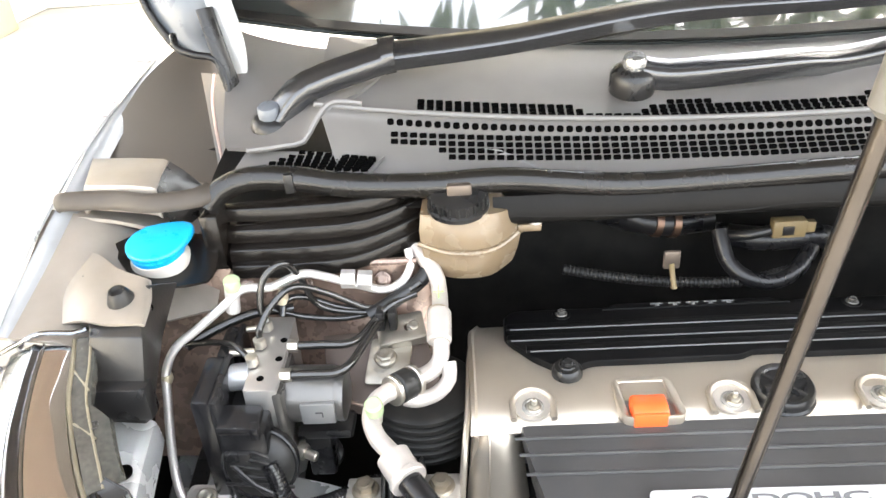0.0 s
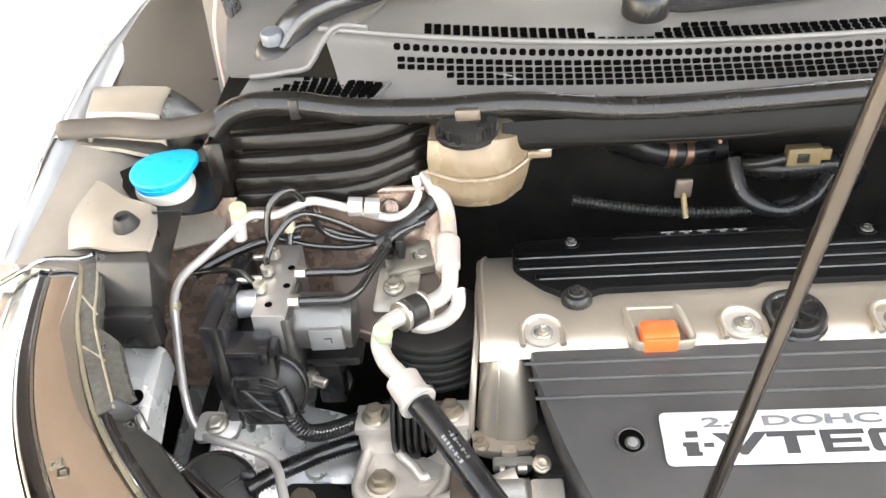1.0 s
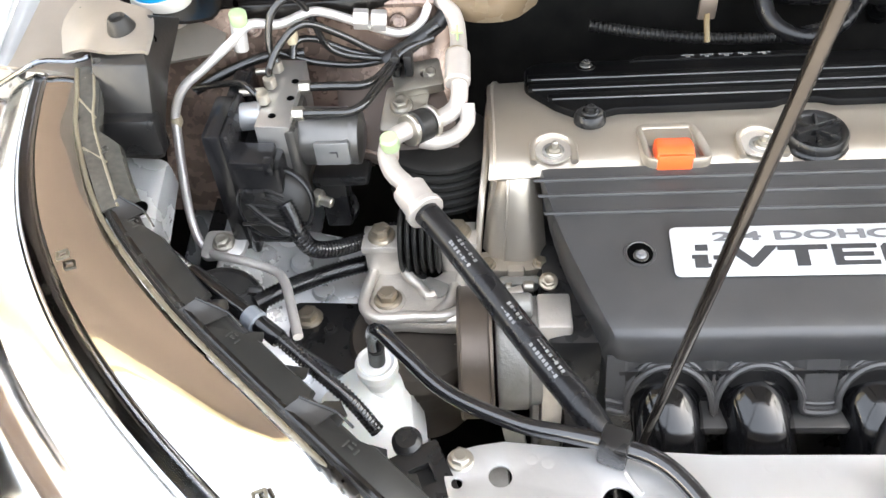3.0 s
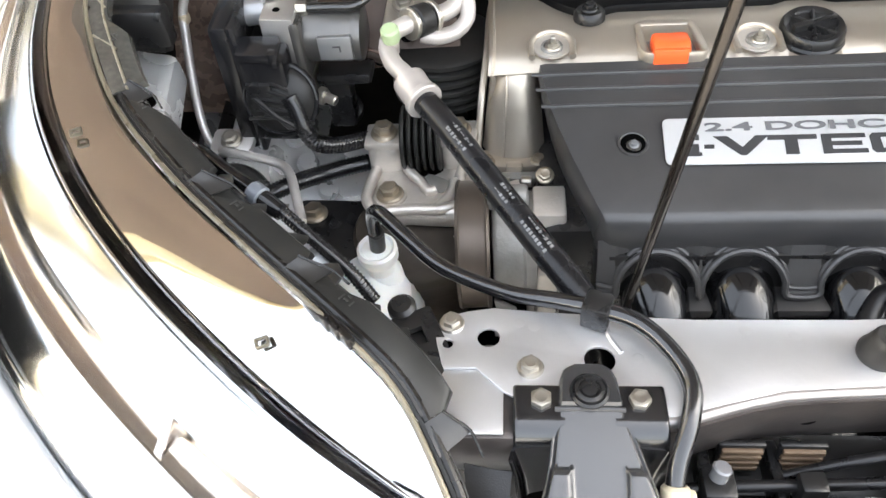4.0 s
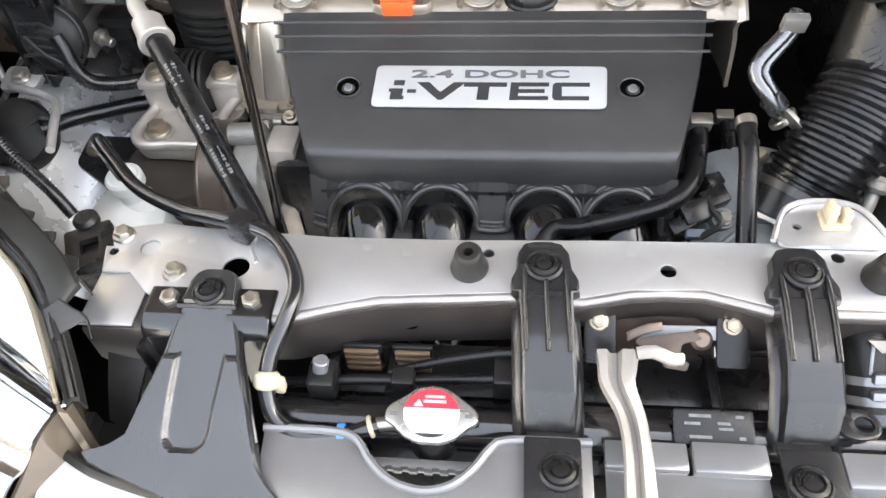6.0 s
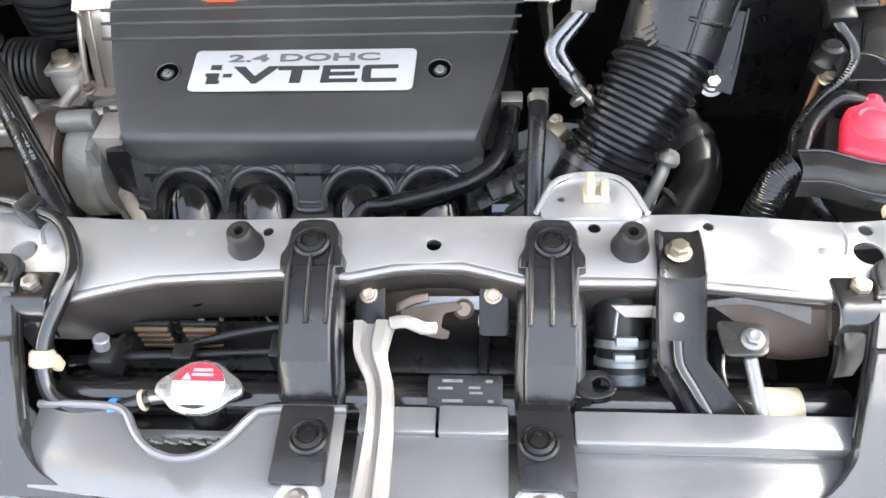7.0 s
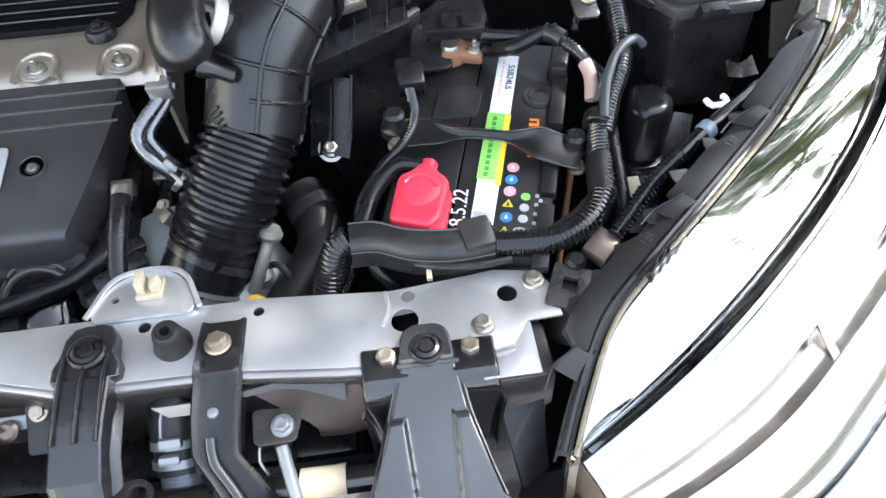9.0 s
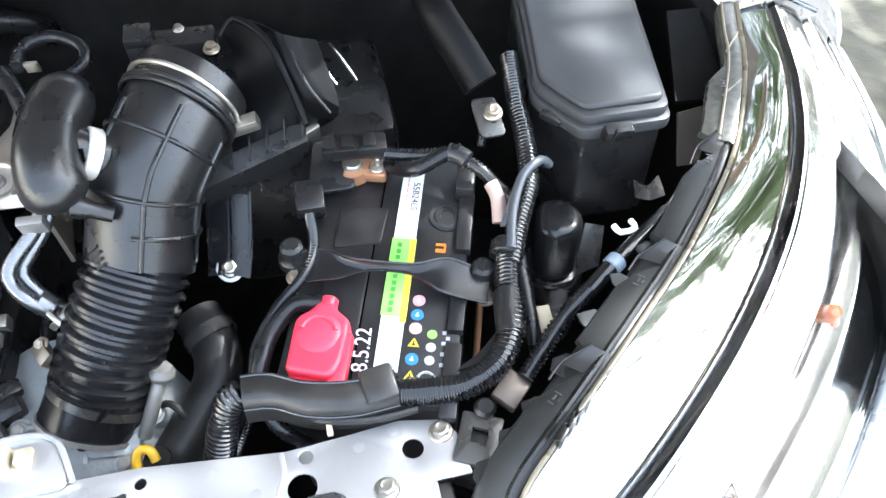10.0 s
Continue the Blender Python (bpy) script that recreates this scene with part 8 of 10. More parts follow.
part("beige_clip", rod((-0.2758, -0.087, 0.832), (-0.2763, -0.096, 0.824), 0.0086, n=16, bev=0.002), M_CREAM, oh, "cream plastic clip")
part("beige_clip_foot", box(-0.271, -0.264, -0.096, -0.088, 0.817, 0.830, 0.002), M_CREAM, oh)
part("paint_mark", rod((-0.226, -0.1175, 0.806), (-0.221, -0.117, 0.806), 0.0071, n=16, bev=0), M_LABBLUE, oh)
part("end_clamp", rod((-0.206, -0.112, 0.8075), (-0.203, -0.111, 0.8078), 0.0078, n=16), M_CREAM, oh)

# conduits beside the lamp
hn = thing("wiring_harness", "black corrugated wiring conduit along the headlamp with a grey clamp", "wiring harness", (-0.56, 0.1, 0.88), group="wiring harnesses")
part("conduit", tube([(-0.672, 0.200, 0.905), (-0.652, 0.172, 0.911), (-0.625, 0.150, 0.910), (-0.600, 0.131, 0.906)], 0.0052, 12, ring=(0.0030, 0.0008)), M_GLOSSBLACK, hn)
part("sleeve", tube([(-0.602, 0.133, 0.907), (-0.575, 0.113, 0.902), (-0.552, 0.097, 0.897), (-0.532, 0.084, 0.890)], 0.0066, 16), M_RUNNER, hn)
part("conduit", tube([(-0.534, 0.086, 0.891), (-0.510, 0.070, 0.878), (-0.485, 0.056, 0.860), (-0.468, 0.046, 0.838)], 0.0050, 12, ring=(0.0030, 0.0008)), M_GLOSSBLACK, hn)
part("clamp", rod((-0.556, 0.100, 0.898), (-0.547, 0.0935, 0.8955), 0.0082, n=20), M_GREYCAP, hn, "grey plastic clamp")
h5 = thing("wiring_harness", "black corrugated conduit crossing the lower wing", "wiring harness", (-0.57, 0.28, 0.76), group="wiring harnesses")
part("conduit", tube([(-0.610, 0.225, 0.775), (-0.585, 0.245, 0.774), (-0.555, 0.268, 0.768), (-0.52, 0.285, 0.765), (-0.48, 0.30, 0.76)], 0.0085, 12, ring=(0.0036, 0.0012)), M_GLOSSBLACK, h5)
h6 = thing("side_marker_cap", "black plastic cap with a raised rim beneath the lamp wiring", "plastic cap", (-0.62, 0.20, 0.80))
HM = basis((-0.640, 0.222, 0.775), (0.25, -0.55, 1))
part("dish", lathe([(0.038, -0.025), (0.040, -0.004), (0.038, 0.0), (0.035, -0.002), (0.02, 0.001), (0.004, 0.002)], 40, HM), M_RUBBER, h6)
part("lug", box(0.022, 0.036, 0.012, 0.020, -0.002, 0.008, 0.002, HM), M_BLACK, h6)
part("rib", box(-0.035, 0.035, -0.002, 0.002, -0.004, 0.002, 0.001, HM @ Matrix.Rotation(0.6, 4, "Z")), M_RUBBER, h6)

# plastic corner pieces with a square hole
for sx in (-1, 1):
    c = (-0.434, 0.006, 0.848) if sx < 0 else (0.417, 0.002, 0.852)
    sq = thing("corner_clip_plate", "black plastic corner plate with a square hole" if sx < 0 else "grey plastic corner plate with a square hole", "corner plate", c, group="corner plates")
    m = basis(c, (0, -0.1, 1)) @ Matrix.Rotation(radians(-25 * sx), 4, "Z") @ Matrix.Scale(1.0 if sx < 0 else 0.8, 4)
    part("plate", prism(rounded([(-0.018, -0.026), (0.018, -0.026), (0.018, 0.020), (-0.018, 0.020)], 0.003), -0.006, 0.0, 0.001, [[(-0.007, -0.007), (0.007, -0.007), (0.007, 0.007), (-0.007, 0.007)]], m=m), M_BLACK if sx < 0 else M_DARKSTEEL, sq)
    part("boss", lathe([(0.010, 0), (0.010, 0.005), (0.007, 0.008), (0.002, 0.008)], 20, m @ Matrix.Translation((0, 0.026, -0.003))), M_BLACK, sq)
    part("leg", box(-0.016, 0.016, -0.020, 0.018, -0.08, -0.008, 0.003, m), M_BLACK, sq)

# ---- right side of the bay: intake, battery, fuse box ----
ih = thing("intake_hose", "black ribbed rubber air intake hose with a clamp", "intake hose", (0.17, 0.2, 0.80))
BOT, TOP = Vector((0.128, 0.122, 0.785)), Vector((0.205, 0.225, 0.880))
part("bellows", tube([(0.136, 0.143, 0.785), (0.152, 0.160, 0.815), (0.172, 0.184, 0.846), (0.188, 0.208, 0.870)], 0.0398, 40, ring=(0.0108, 0.0044)), M_SATINBLACK, ih)
part("cuff", tube([(0.120, 0.126, 0.761), (0.129, 0.136, 0.774), (0.138, 0.145, 0.787)], 0.0405, 36, 0.004), M_SATINBLACK, ih)
ELB = spline([(0.186, 0.205, 0.866), (0.196, 0.226, 0.900), (0.205, 0.240, 0.921), (0.222, 0.266, 0.939), (0.235, 0.288, 0.949), (0.246, 0.306, 0.955)], 0.004)


def on_elbow(u, phi, r=0.0432):
    """A point on the elbow's skin: u along it, phi round it from the side that faces forward and up."""
    i = min(len(ELB) - 2, int(u * (len(ELB) - 1)))
    t = (ELB[i + 1] - ELB[max(0, i - 1)]).normalized()
    n_ = Vector((0.18, -0.80, 0.56))
    n_ = (n_ - t * n_.dot(t)).normalized()
    return tuple(ELB[i] + r * (math.cos(phi) * n_ + math.sin(phi) * t.cross(n_)))


part("rigid_elbow", tube(ELB[::2], 0.0430, 44, 0.006), M_ELBOW, ih)
for u in (0.395, 0.60):
    part("hoop_rib", tube([on_elbow(u, radians(a)) for a in range(-110, 111, 10)], 0.0021, 8, 0.006), M_ELBOW, ih)
part("hoop_rib", tube([on_elbow(0.18, radians(a)) for a in range(-10, 111, 10)], 0.0021, 8, 0.006), M_ELBOW, ih)
for a, u0, u1 in ((-62, 0.40, 0.74), (0, 0.02, 0.76), (62, 0.18, 0.72)):
    part("long_rib", tube([on_elbow(u0 + (u1 - u0) * k / 10, radians(a)) for k in range(11)], 0.0021, 8, 0.006), M_ELBOW, ih)
part("end_bead", tube([(0.1845, 0.2025, 0.864), (0.1865, 0.206, 0.868)], 0.0425, 40, 0.003), M_ELBOW, ih)
part("clamp_band", tube([(0.1185, 0.124, 0.7585), (0.1200, 0.126, 0.7610)], 0.0425, 36, 0.003), M_TUBE, ih, "bright steel band clamp")
part("clamp_band", tube([(0.131, 0.1375, 0.7765), (0.1345, 0.1413, 0.7815)], 0.0416, 36, 0.004), M_DARKSTEEL, ih)
part("cuff_strap", tube([(0.150, 0.108, 0.806), (0.136, 0.103, 0.790), (0.122, 0.094, 0.775)], 0.0042, 10, flat=0.6), M_SATINBLACK, ih)
part("clamp_screw", box(-0.012, 0.012, -0.006, 0.006, -0.005, 0.007, 0.001, basis((0.094, 0.172, 0.802), (-0.5, -0.2, 1), (0.5, -0.7, 0))), M_BRASS, ih)
bolt(ih, (0.092, 0.179, 0.808), (-0.3, -0.5, 1), 0.008, M_BRASS, "screw")
part("upper_cuff", tube([tuple(ELB[int(0.80 * len(ELB))]), tuple(ELB[-1])], 0.0455, 36, 0.005), M_ELBOW, ih)
for u, mt_ in ((0.80, M_ELBOW), (0.85, M_ELBOW), (0.91, M_STEEL)):
    part("cuff_ring", tube([on_elbow(u, radians(a), 0.0462) for a in range(-140, 141, 10)], 0.0020, 8, 0.006), mt_, ih)
part("upper_clamp_screw", box(-0.018, 0.014, -0.006, 0.006, -0.005, 0.006, 0.001, basis(on_elbow(0.91, radians(72), 0.0500), (-0.3, -0.2, 1))), M_STEEL, ih)
bars("cast_mark", [(0.0, 0.0, 0.012, 0.0022), (0.002, -0.005, 0.010, 0.0022), (-0.001, -0.010, 0.012, 0.0022), (0.001, -0.015, 0.009, 0.0022)], basis(on_elbow(0.10, radians(-52), 0.0430), Vector(on_elbow(0.10, radians(-52), 0.05)) - Vector(on_elbow(0.10, radians(-52), 0.04)), (1, 0.3, 0)), M_ELBOW, ih, 0.0012)

rs = thing("breather_resonator", "glossy black plastic breather elbow with a white band clamp", "breather", (0.13, 0.22, 0.93))
part("body", tube([(0.157, 0.289, 0.972), (0.154, 0.272, 0.973), (0.148, 0.246, 0.970), (0.147, 0.216, 0.962), (0.150, 0.198, 0.950), (0.153, 0.190, 0.938)], 0.0222, 32, 0.004, rfun=lambda u: (0.80 + 0.25 * min(1.0, 7 * u)) * (1.0 if u < 0.86 else math.sqrt(max(0.02, 1 - ((u - 0.86) / 0.145) ** 2)))), M_ELBOW, rs)
part("outlet", tube([(0.156, 0.234, 0.962), (0.171, 0.234, 0.952), (0.196, 0.240, 0.938)], 0.0175, 26, 0.005), M_ELBOW, rs)
part("white_band", rod((0.1665, 0.2335, 0.9555), (0.1755, 0.2350, 0.9495), 0.0198, n=30), M_NECK, rs, "white plastic band clamp")
part("band_slot", box(-0.002, 0.002, -0.005, 0.005, 0, 0.0012, 0.0003, basis((0.1705, 0.2175, 0.9645), (0.1, -0.8, 0.6))), M_VOID, rs)
part("nipple", tube([(0.158, 0.193, 0.940), (0.171, 0.192, 0.934), (0.184, 0.191, 0.928)], 0.0080, 16, rfun=lambda u: 1.1 if u < 0.5 else 0.8), M_ELBOW, rs)
mk = basis((0.150, 0.248, 0.9925), (0, -0.25, 1))
bars("moulded_mark", [(-0.008, 0.0, 0.003, 0.003), (-0.002, 0.001, 0.003, 0.003), (0.005, 0.003, 0.003, 0.003), (0.0, -0.006, 0.010, 0.0014)], mk, M_ELBOW, rs)

al = thing("coolant_pipe", "bright bent aluminium coolant pipes with a spring clamp", "aluminium pipe", (0.10, 0.23, 0.86))
part("pipe", tube([(0.117, 0.24, 0.9), (0.11, 0.228, 0.89), (0.088, 0.21, 0.872), (0.086, 0.201, 0.862), (0.097, 0.19, 0.85), (0.115, 0.186, 0.828)], 0.0062, 16, 0.004), M_BENTPIPE, al)
part("pipe", tube([(0.121, 0.238, 0.895), (0.113, 0.227, 0.884), (0.095, 0.212, 0.866), (0.096, 0.205, 0.858), (0.106, 0.197, 0.845), (0.119, 0.194, 0.828)], 0.0048, 16, 0.004), M_BENTPIPE, al)
part("collar", rod((0.1, 0.194, 0.846), (0.11, 0.191, 0.836), 0.0098, n=18), M_BENTPIPE, al)
part("spring_clamp", rod((0.112, 0.188, 0.831), (0.116, 0.186, 0.827), 0.0125, n=18), M_STEEL, al)
part("clamp_ear", box(-0.002, 0.002, -0.010, 0.010, 0, 0.016, 0.0008, basis((0.117, 0.179, 0.83), (0, -0.6, 1), (1, 1, 0))), M_STEEL, al)
part("elbow_bracket", box(-0.010, 0.010, -0.004, 0.004, -0.002, 0.014, 0.001, basis((0.112, 0.226, 0.893), (0, -0.3, 1))), M_TUBE, al)
bh = thing("bypass_hose", "black rubber bypass hose from the gearbox cooler", "rubber hose", (0.03, 0.14, 0.78))
part("hose", tube([(0.053, 0.217, 0.8), (0.048, 0.179, 0.795), (0.039, 0.147, 0.79), (0.016, 0.124, 0.785), (-0.018, 0.113, 0.78), (-0.057, 0.104, 0.775), (-0.083, 0.104, 0.765), (-0.11, 0.055, 0.74)], 0.0088, 16, 0.005), M_HOSE, bh)
part("end_clip", box(-0.010, 0.010, -0.006, 0.006, -0.006, 0.008, 0.001, basis((0.052, 0.209, 0.806), (0, -0.3, 1))), M_STEEL, bh)
bh2 = thing("bypass_hose", "thin upright black rubber hose beside the gearbox", "rubber hose", (0.06, 0.15, 0.75))
part("hose", tube([(0.083, 0.238, 0.79), (0.083, 0.194, 0.775), (0.081, 0.157, 0.76), (0.081, 0.121, 0.745)], 0.0068, 14, 0.006), M_HOSE, bh2)
part("end_clip", box(-0.008, 0.008, -0.005, 0.005, -0.006, 0.006, 0.001, basis((0.08, 0.235, 0.792), (0, -0.3, 1))), M_STEEL, bh2)
wl = thing("wiring_loom", "tangled black wiring plugs beside the intake manifold", "wiring loom", (0.04, 0.12, 0.73))
for t_, q_, w_ in (((0.06, 0.141, 0.775), (0, -0.4, 1), 0.012), ((0.042, 0.128, 0.77), (0.2, -0.5, 1), 0.014), ((0.032, 0.118, 0.765), (-0.2, -0.4, 1), 0.011), ((0.06, 0.158, 0.78), (0.3, -0.2, 1), 0.009)):
    part("plug", box(-w_, w_, -w_ * 0.7, w_ * 0.7, -0.02, w_ * 0.8, 0.002, basis(t_, q_, (1, 0.5, 0))), M_BLACK, wl)
part("blue_plug", box(-0.008, 0.008, -0.004, 0.004, -0.004, 0.004, 0.001, basis((0.042, 0.108, 0.765), (0, -0.4, 1))), M_BLUEGREY, wl)
part("lead", tube([(0.062, 0.16, 0.785), (0.054, 0.132, 0.78), (0.063, 0.113, 0.775), (0.046, 0.105, 0.765)], 0.003, 8), M_TAPE, wl)

bigh = thing("radiator_hose", "thick black rubber radiator hose curving down by the battery", "rubber hose", (0.21, 0.15, 0.75))
part("clamp", tube([(0.217, 0.195, 0.772), (0.222, 0.185, 0.768)], 0.0235, 26, 0.004), M_DARKSTEEL, bigh)
part("hose", tube([(0.209, 0.211, 0.775), (0.224, 0.177, 0.765), (0.222, 0.148, 0.755), (0.203, 0.118, 0.745), (0.183, 0.09, 0.735), (0.157, 0.072, 0.7)], 0.0215, 24, 0.006), M_RUBBER, bigh)
ab2 = thing("air_cleaner", "black plastic air cleaner housing with ribs behind the battery", "air cleaner", (0.30, 0.42, 0.75))
part("lid", loft([[(0.273, 0.359, 0.97), (0.287, 0.363, 0.98), (0.323, 0.319, 0.985), (0.35, 0.33, 0.97)],
                  [(0.279, 0.323, 0.945), (0.296, 0.322, 0.96), (0.331, 0.289, 0.955), (0.361, 0.286, 0.93)],
                  [(0.262, 0.276, 0.890), (0.292, 0.278, 0.898), (0.323, 0.288, 0.900), (0.343, 0.300, 0.900)]], 0.004, 4, 4), M_RIBBED, ab2)
part("body", box(0.235, 0.42, 0.34, 0.52, 0.66, 0.86, 0.015), M_BLACK, ab2)
FA, FB = Vector((0.236, 0.250, 0.888)), Vector((0.330, 0.274, 0.908))
part("flange", loft([[FA + Vector((0.006, 0.016, 0.012)), (FA + FB) / 2 + Vector((0.004, 0.017, 0.012)), FB + Vector((0.0, 0.017, 0.010))], [FA, (FA + FB) / 2, FB], [FA + Vector((0.002, 0.004, -0.022)), (FA + FB) / 2 + Vector((0.002, 0.004, -0.022)), FB + Vector((0, 0.004, -0.022))]], 0.004, 2, 1), M_BLACK, ab2, angle=25)
for i in range(5):
    a_ = FA.lerp(FB, 0.30 + 0.165 * i)
    part("flange_rib", loft([[a_ + Vector((0.003, 0.016, 0.012)), a_ + Vector((0.001, 0.003, 0.004))], [a_ + Vector((0.003, 0.018, 0.020)), a_ + Vector((0.001, 0.004, 0.009))]], 0.0015), M_BLACK, ab2)
part("lid_bead", tube([(0.271, 0.328, 0.983), (0.284, 0.344, 0.989), (0.308, 0.320, 0.983), (0.322, 0.291, 0.958), (0.331, 0.272, 0.928)], 0.0030, 10, 0.006), M_RIBBED, ab2)
for k in range(4):
    part("lid_rib", tube([(0.328, 0.309, 0.975), (0.337, 0.283, 0.958), (0.352, 0.273, 0.935)] if k == 0 else [(0.307 + 0.018 * k, 0.326 + 0.003 * k, 0.962), (0.316 + 0.018 * k, 0.311 + 0.003 * k, 0.953), (0.325 + 0.018 * k, 0.296 + 0.003 * k, 0.942)], 0.0014, 6), M_BLACK, ab2)
part("clip", box(-0.008, 0.008, -0.003, 0.003, -0.012, 0.018, 0.001, basis((0.334, 0.293, 0.895), (0, -0.4, 1), (1, 0.6, 0))), M_STEEL, ab2)
stay = part("stay", loft([[(0.233, 0.285, 0.850), (0.254, 0.283, 0.852), (0.273, 0.280, 0.850)], [(0.229, 0.262, 0.820), (0.249, 0.259, 0.822), (0.268, 0.256, 0.820)], [(0.222, 0.240, 0.794), (0.242, 0.236, 0.796), (0.260, 0.230, 0.794)]], 0.004, 3, 2), M_SATINBLACK, ab2)
for dx in (-0.0195, -0.001, 0.0185):
    part("stay_rib", tube([(0.2535 + dx, 0.2825, 0.853), (0.2485 + dx * 0.98, 0.2588, 0.8232), (0.2445 + dx * 0.9, 0.2440, 0.806)], 0.0020, 6), M_SATINBLACK, stay)
part("washer", lathe([(0.0125, 0), (0.0125, 0.0015), (0.006, 0.002)], 24, basis((0.243, 0.2425, 0.7975), (0, -0.75, 0.65))), M_TUBE, stay)
bolt(stay, (0.243, 0.243, 0.797), (0, -0.5, 1), 0.012, M_STEEL)
mf = thing("air_flow_sensor", "black air flow sensor with screws on the intake pipe", "sensor", (0.22, 0.38, 0.96))
part("body", box(-0.038, 0.034, -0.010, 0.012, -0.012, 0.008, 0.003, basis((0.233, 0.346, 0.97), (0, -0.2, 1))), M_BLACK, mf)
part("plug", box(-0.022, 0.0, -0.012, 0.010, 0.006, 0.016, 0.002, basis((0.217, 0.349, 0.97), (0, -0.2, 1))), M_BLACK, mf)
bolt(mf, (0.238, 0.352, 0.98), (0, -0.2, 1), 0.006, M_STEEL, "screw")
bolt(mf, (0.263, 0.332, 0.97), (0, -0.2, 1), 0.009, M_BRASS, "screw")
vl = thing("vacuum_hose", "looped thin black rubber hose near the bulkhead", "hose", (0.1, 0.45, 0.9))
part("hose", tube([(0.083, 0.402, 0.93), (0.083, 0.435, 0.93), (0.109, 0.442, 0.935), (0.134, 0.43, 0.93), (0.137, 0.416, 0.92), (0.115, 0.403, 0.91)], 0.006, 10), M_HOSE, vl)
part("clamp_ear", box(-0.006, 0.006, -0.002, 0.002, 0, 0.012, 0.0006, basis((0.097, 0.402, 0.925), (0, -0.4, 1))), M_STEEL, vl)
part("hose_back", tube([(0.077, 0.379, 0.94), (0.094, 0.349, 0.935), (0.102, 0.33, 0.93)], 0.008, 10), M_HOSE, vl)

# ---- battery ----
BM = Matrix.Translation((0.377, 0.158, 0.867)) @ Matrix.Rotation(radians(-17.0), 4, "Z") @ Matrix.Rotation(radians(6.5), 4, "X")
bat = thing("car_battery", "black car battery with labels, red terminal cover and hold-down strap", "battery", (0.377, 0.158, 0.66))
W, L_ = 0.0645, 0.119
part("case", box(-W, W, -L_, L_, -0.20, -0.012, 0.004, BM), M_BATT, bat)
lid = part("lid", box(-W - 0.001, W + 0.001, -L_ - 0.001, L_ + 0.001, -0.014, 0.0, 0.003, BM), M_BATT, bat)
part("lid_panel", prism(rounded([(-0.045, -0.075), (-0.012, -0.075), (-0.012, 0.078), (-0.045, 0.060)], 0.004), -0.001, 0.0015, 0.0008, m=BM), M_BATT, lid)
part("vent_panel", prism(rounded([(-0.044, 0.010), (-0.006, 0.018), (-0.004, 0.056), (-0.034, 0.052), (-0.043, 0.040)], 0.004), 0.0014, 0.003, 0.0008, m=BM), M_BATT, lid)
part("seam", box(-0.012, -0.0105, -0.110, 0.10, -0.0005, 0.0008, 0.0002, BM), M_VOID, lid)
part("seam", box(-0.060, -0.012, -0.060, -0.0585, -0.0005, 0.0010, 0.0002, BM), M_VOID, lid)
part("round_vent", lathe([(0.016, 0), (0.0155, 0.0015), (0.012, 0.0012), (0.0105, 0.0026), (0.0065, 0.0026), (0.006, 0.001), (0.002, 0.001)], 30, BM @ Matrix.Translation((0.046, 0.052, 0))), M_BATT, lid)
for y0 in (-0.10, -0.03, 0.045):
    part("side_ridge", box(W - 0.010, W + 0.003, y0 - 0.030, y0 + 0.030, -0.004, 0.006, 0.002, BM), M_BATT, lid)
part("handle_lug", box(W - 0.014, W + 0.002, 0.070, 0.104, 0.000, 0.016, 0.003, BM), M_BATT, lid)
strip = part("label_strip", box(0.004, 0.022, -0.112, 0.098, 0.0016, 0.0026, 0.0002, BM), M_PAPER, bat, "white paper label strip")
letters("55B24LS", 0.0082, BM @ Matrix.Translation((0.0165, 0.070, 0.0029)) @ Matrix.Rotation(radians(-90), 4, "Z"), M_INK, strip, 1.1)
bars("small_print", [(0.0095, 0.070 + 0.006 * i, 0.0012, 0.004) for i in range(-4, 4)], BM @ Matrix.Translation((0, 0, 0.0027)), M_LABPINK, strip)
gl = part("green_label", box(0.003, 0.018, -0.050, 0.024, 0.0030, 0.0036, 0.0002, BM), M_LABGREEN, bat, "green printed sticker")
bars("number_bar", [(0.010, -0.045 + 0.0062 * i, 0.0035, 0.0036) for i in range(11)], BM @ Matrix.Translation((0, 0, 0.0037)), M_LABDKGREEN, gl)
part("orange_label", box(0.018, 0.023, -0.055, 0.024, 0.0028, 0.0034, 0.0002, BM), M_LABYEL, gl)
bars("bar_code", [(0.0125, -0.108 + 0.0022 * i, 0.014, 0.0009 + 0.0004 * (i % 3)) for i in range(12)], BM @ Matrix.Translation((0, 0, 0.0027)), M_PALEINK, strip)
DATE = BM @ Matrix.Translation((-0.006, -0.080, 0.0020)) @ Matrix.Rotation(radians(92), 4, "Z")
letters("8.5.22", 0.017, DATE, M_PAPER, lid, 0.9)
icons = [(0.031, -0.033, M_LABPINK, 0), (0.031, -0.046, M_LABBLUE, 0), (0.031, -0.058, M_LABPINK, 0), (0.031, -0.071, M_LABYEL, 1), (0.031, -0.084, M_LABBLUE, 0), (0.031, -0.098, M_LABYEL, 1)]
for x, y, mt, tri_ in icons:
    o = [(0.0049 * math.cos(a), 0.0049 * math.sin(a)) for a in ((math.pi / 2 + 2 * math.pi * i / 3 for i in range(3)) if tri_ else (2 * math.pi * i / 20 for i in range(20)))]
    ic = part("warning_icon", prism(o, 0.0002, 0.0010, 0, m=BM @ Matrix.Translation((x, y, 0))), mt, bat)
    bars("icon_mark", [(x, y, 0.0012, 0.0036), (x, y - 0.001, 0.003, 0.0010)], BM @ Matrix.Translation((0, 0, 0.0010)), M_INK if tri_ else M_PAPER, ic)
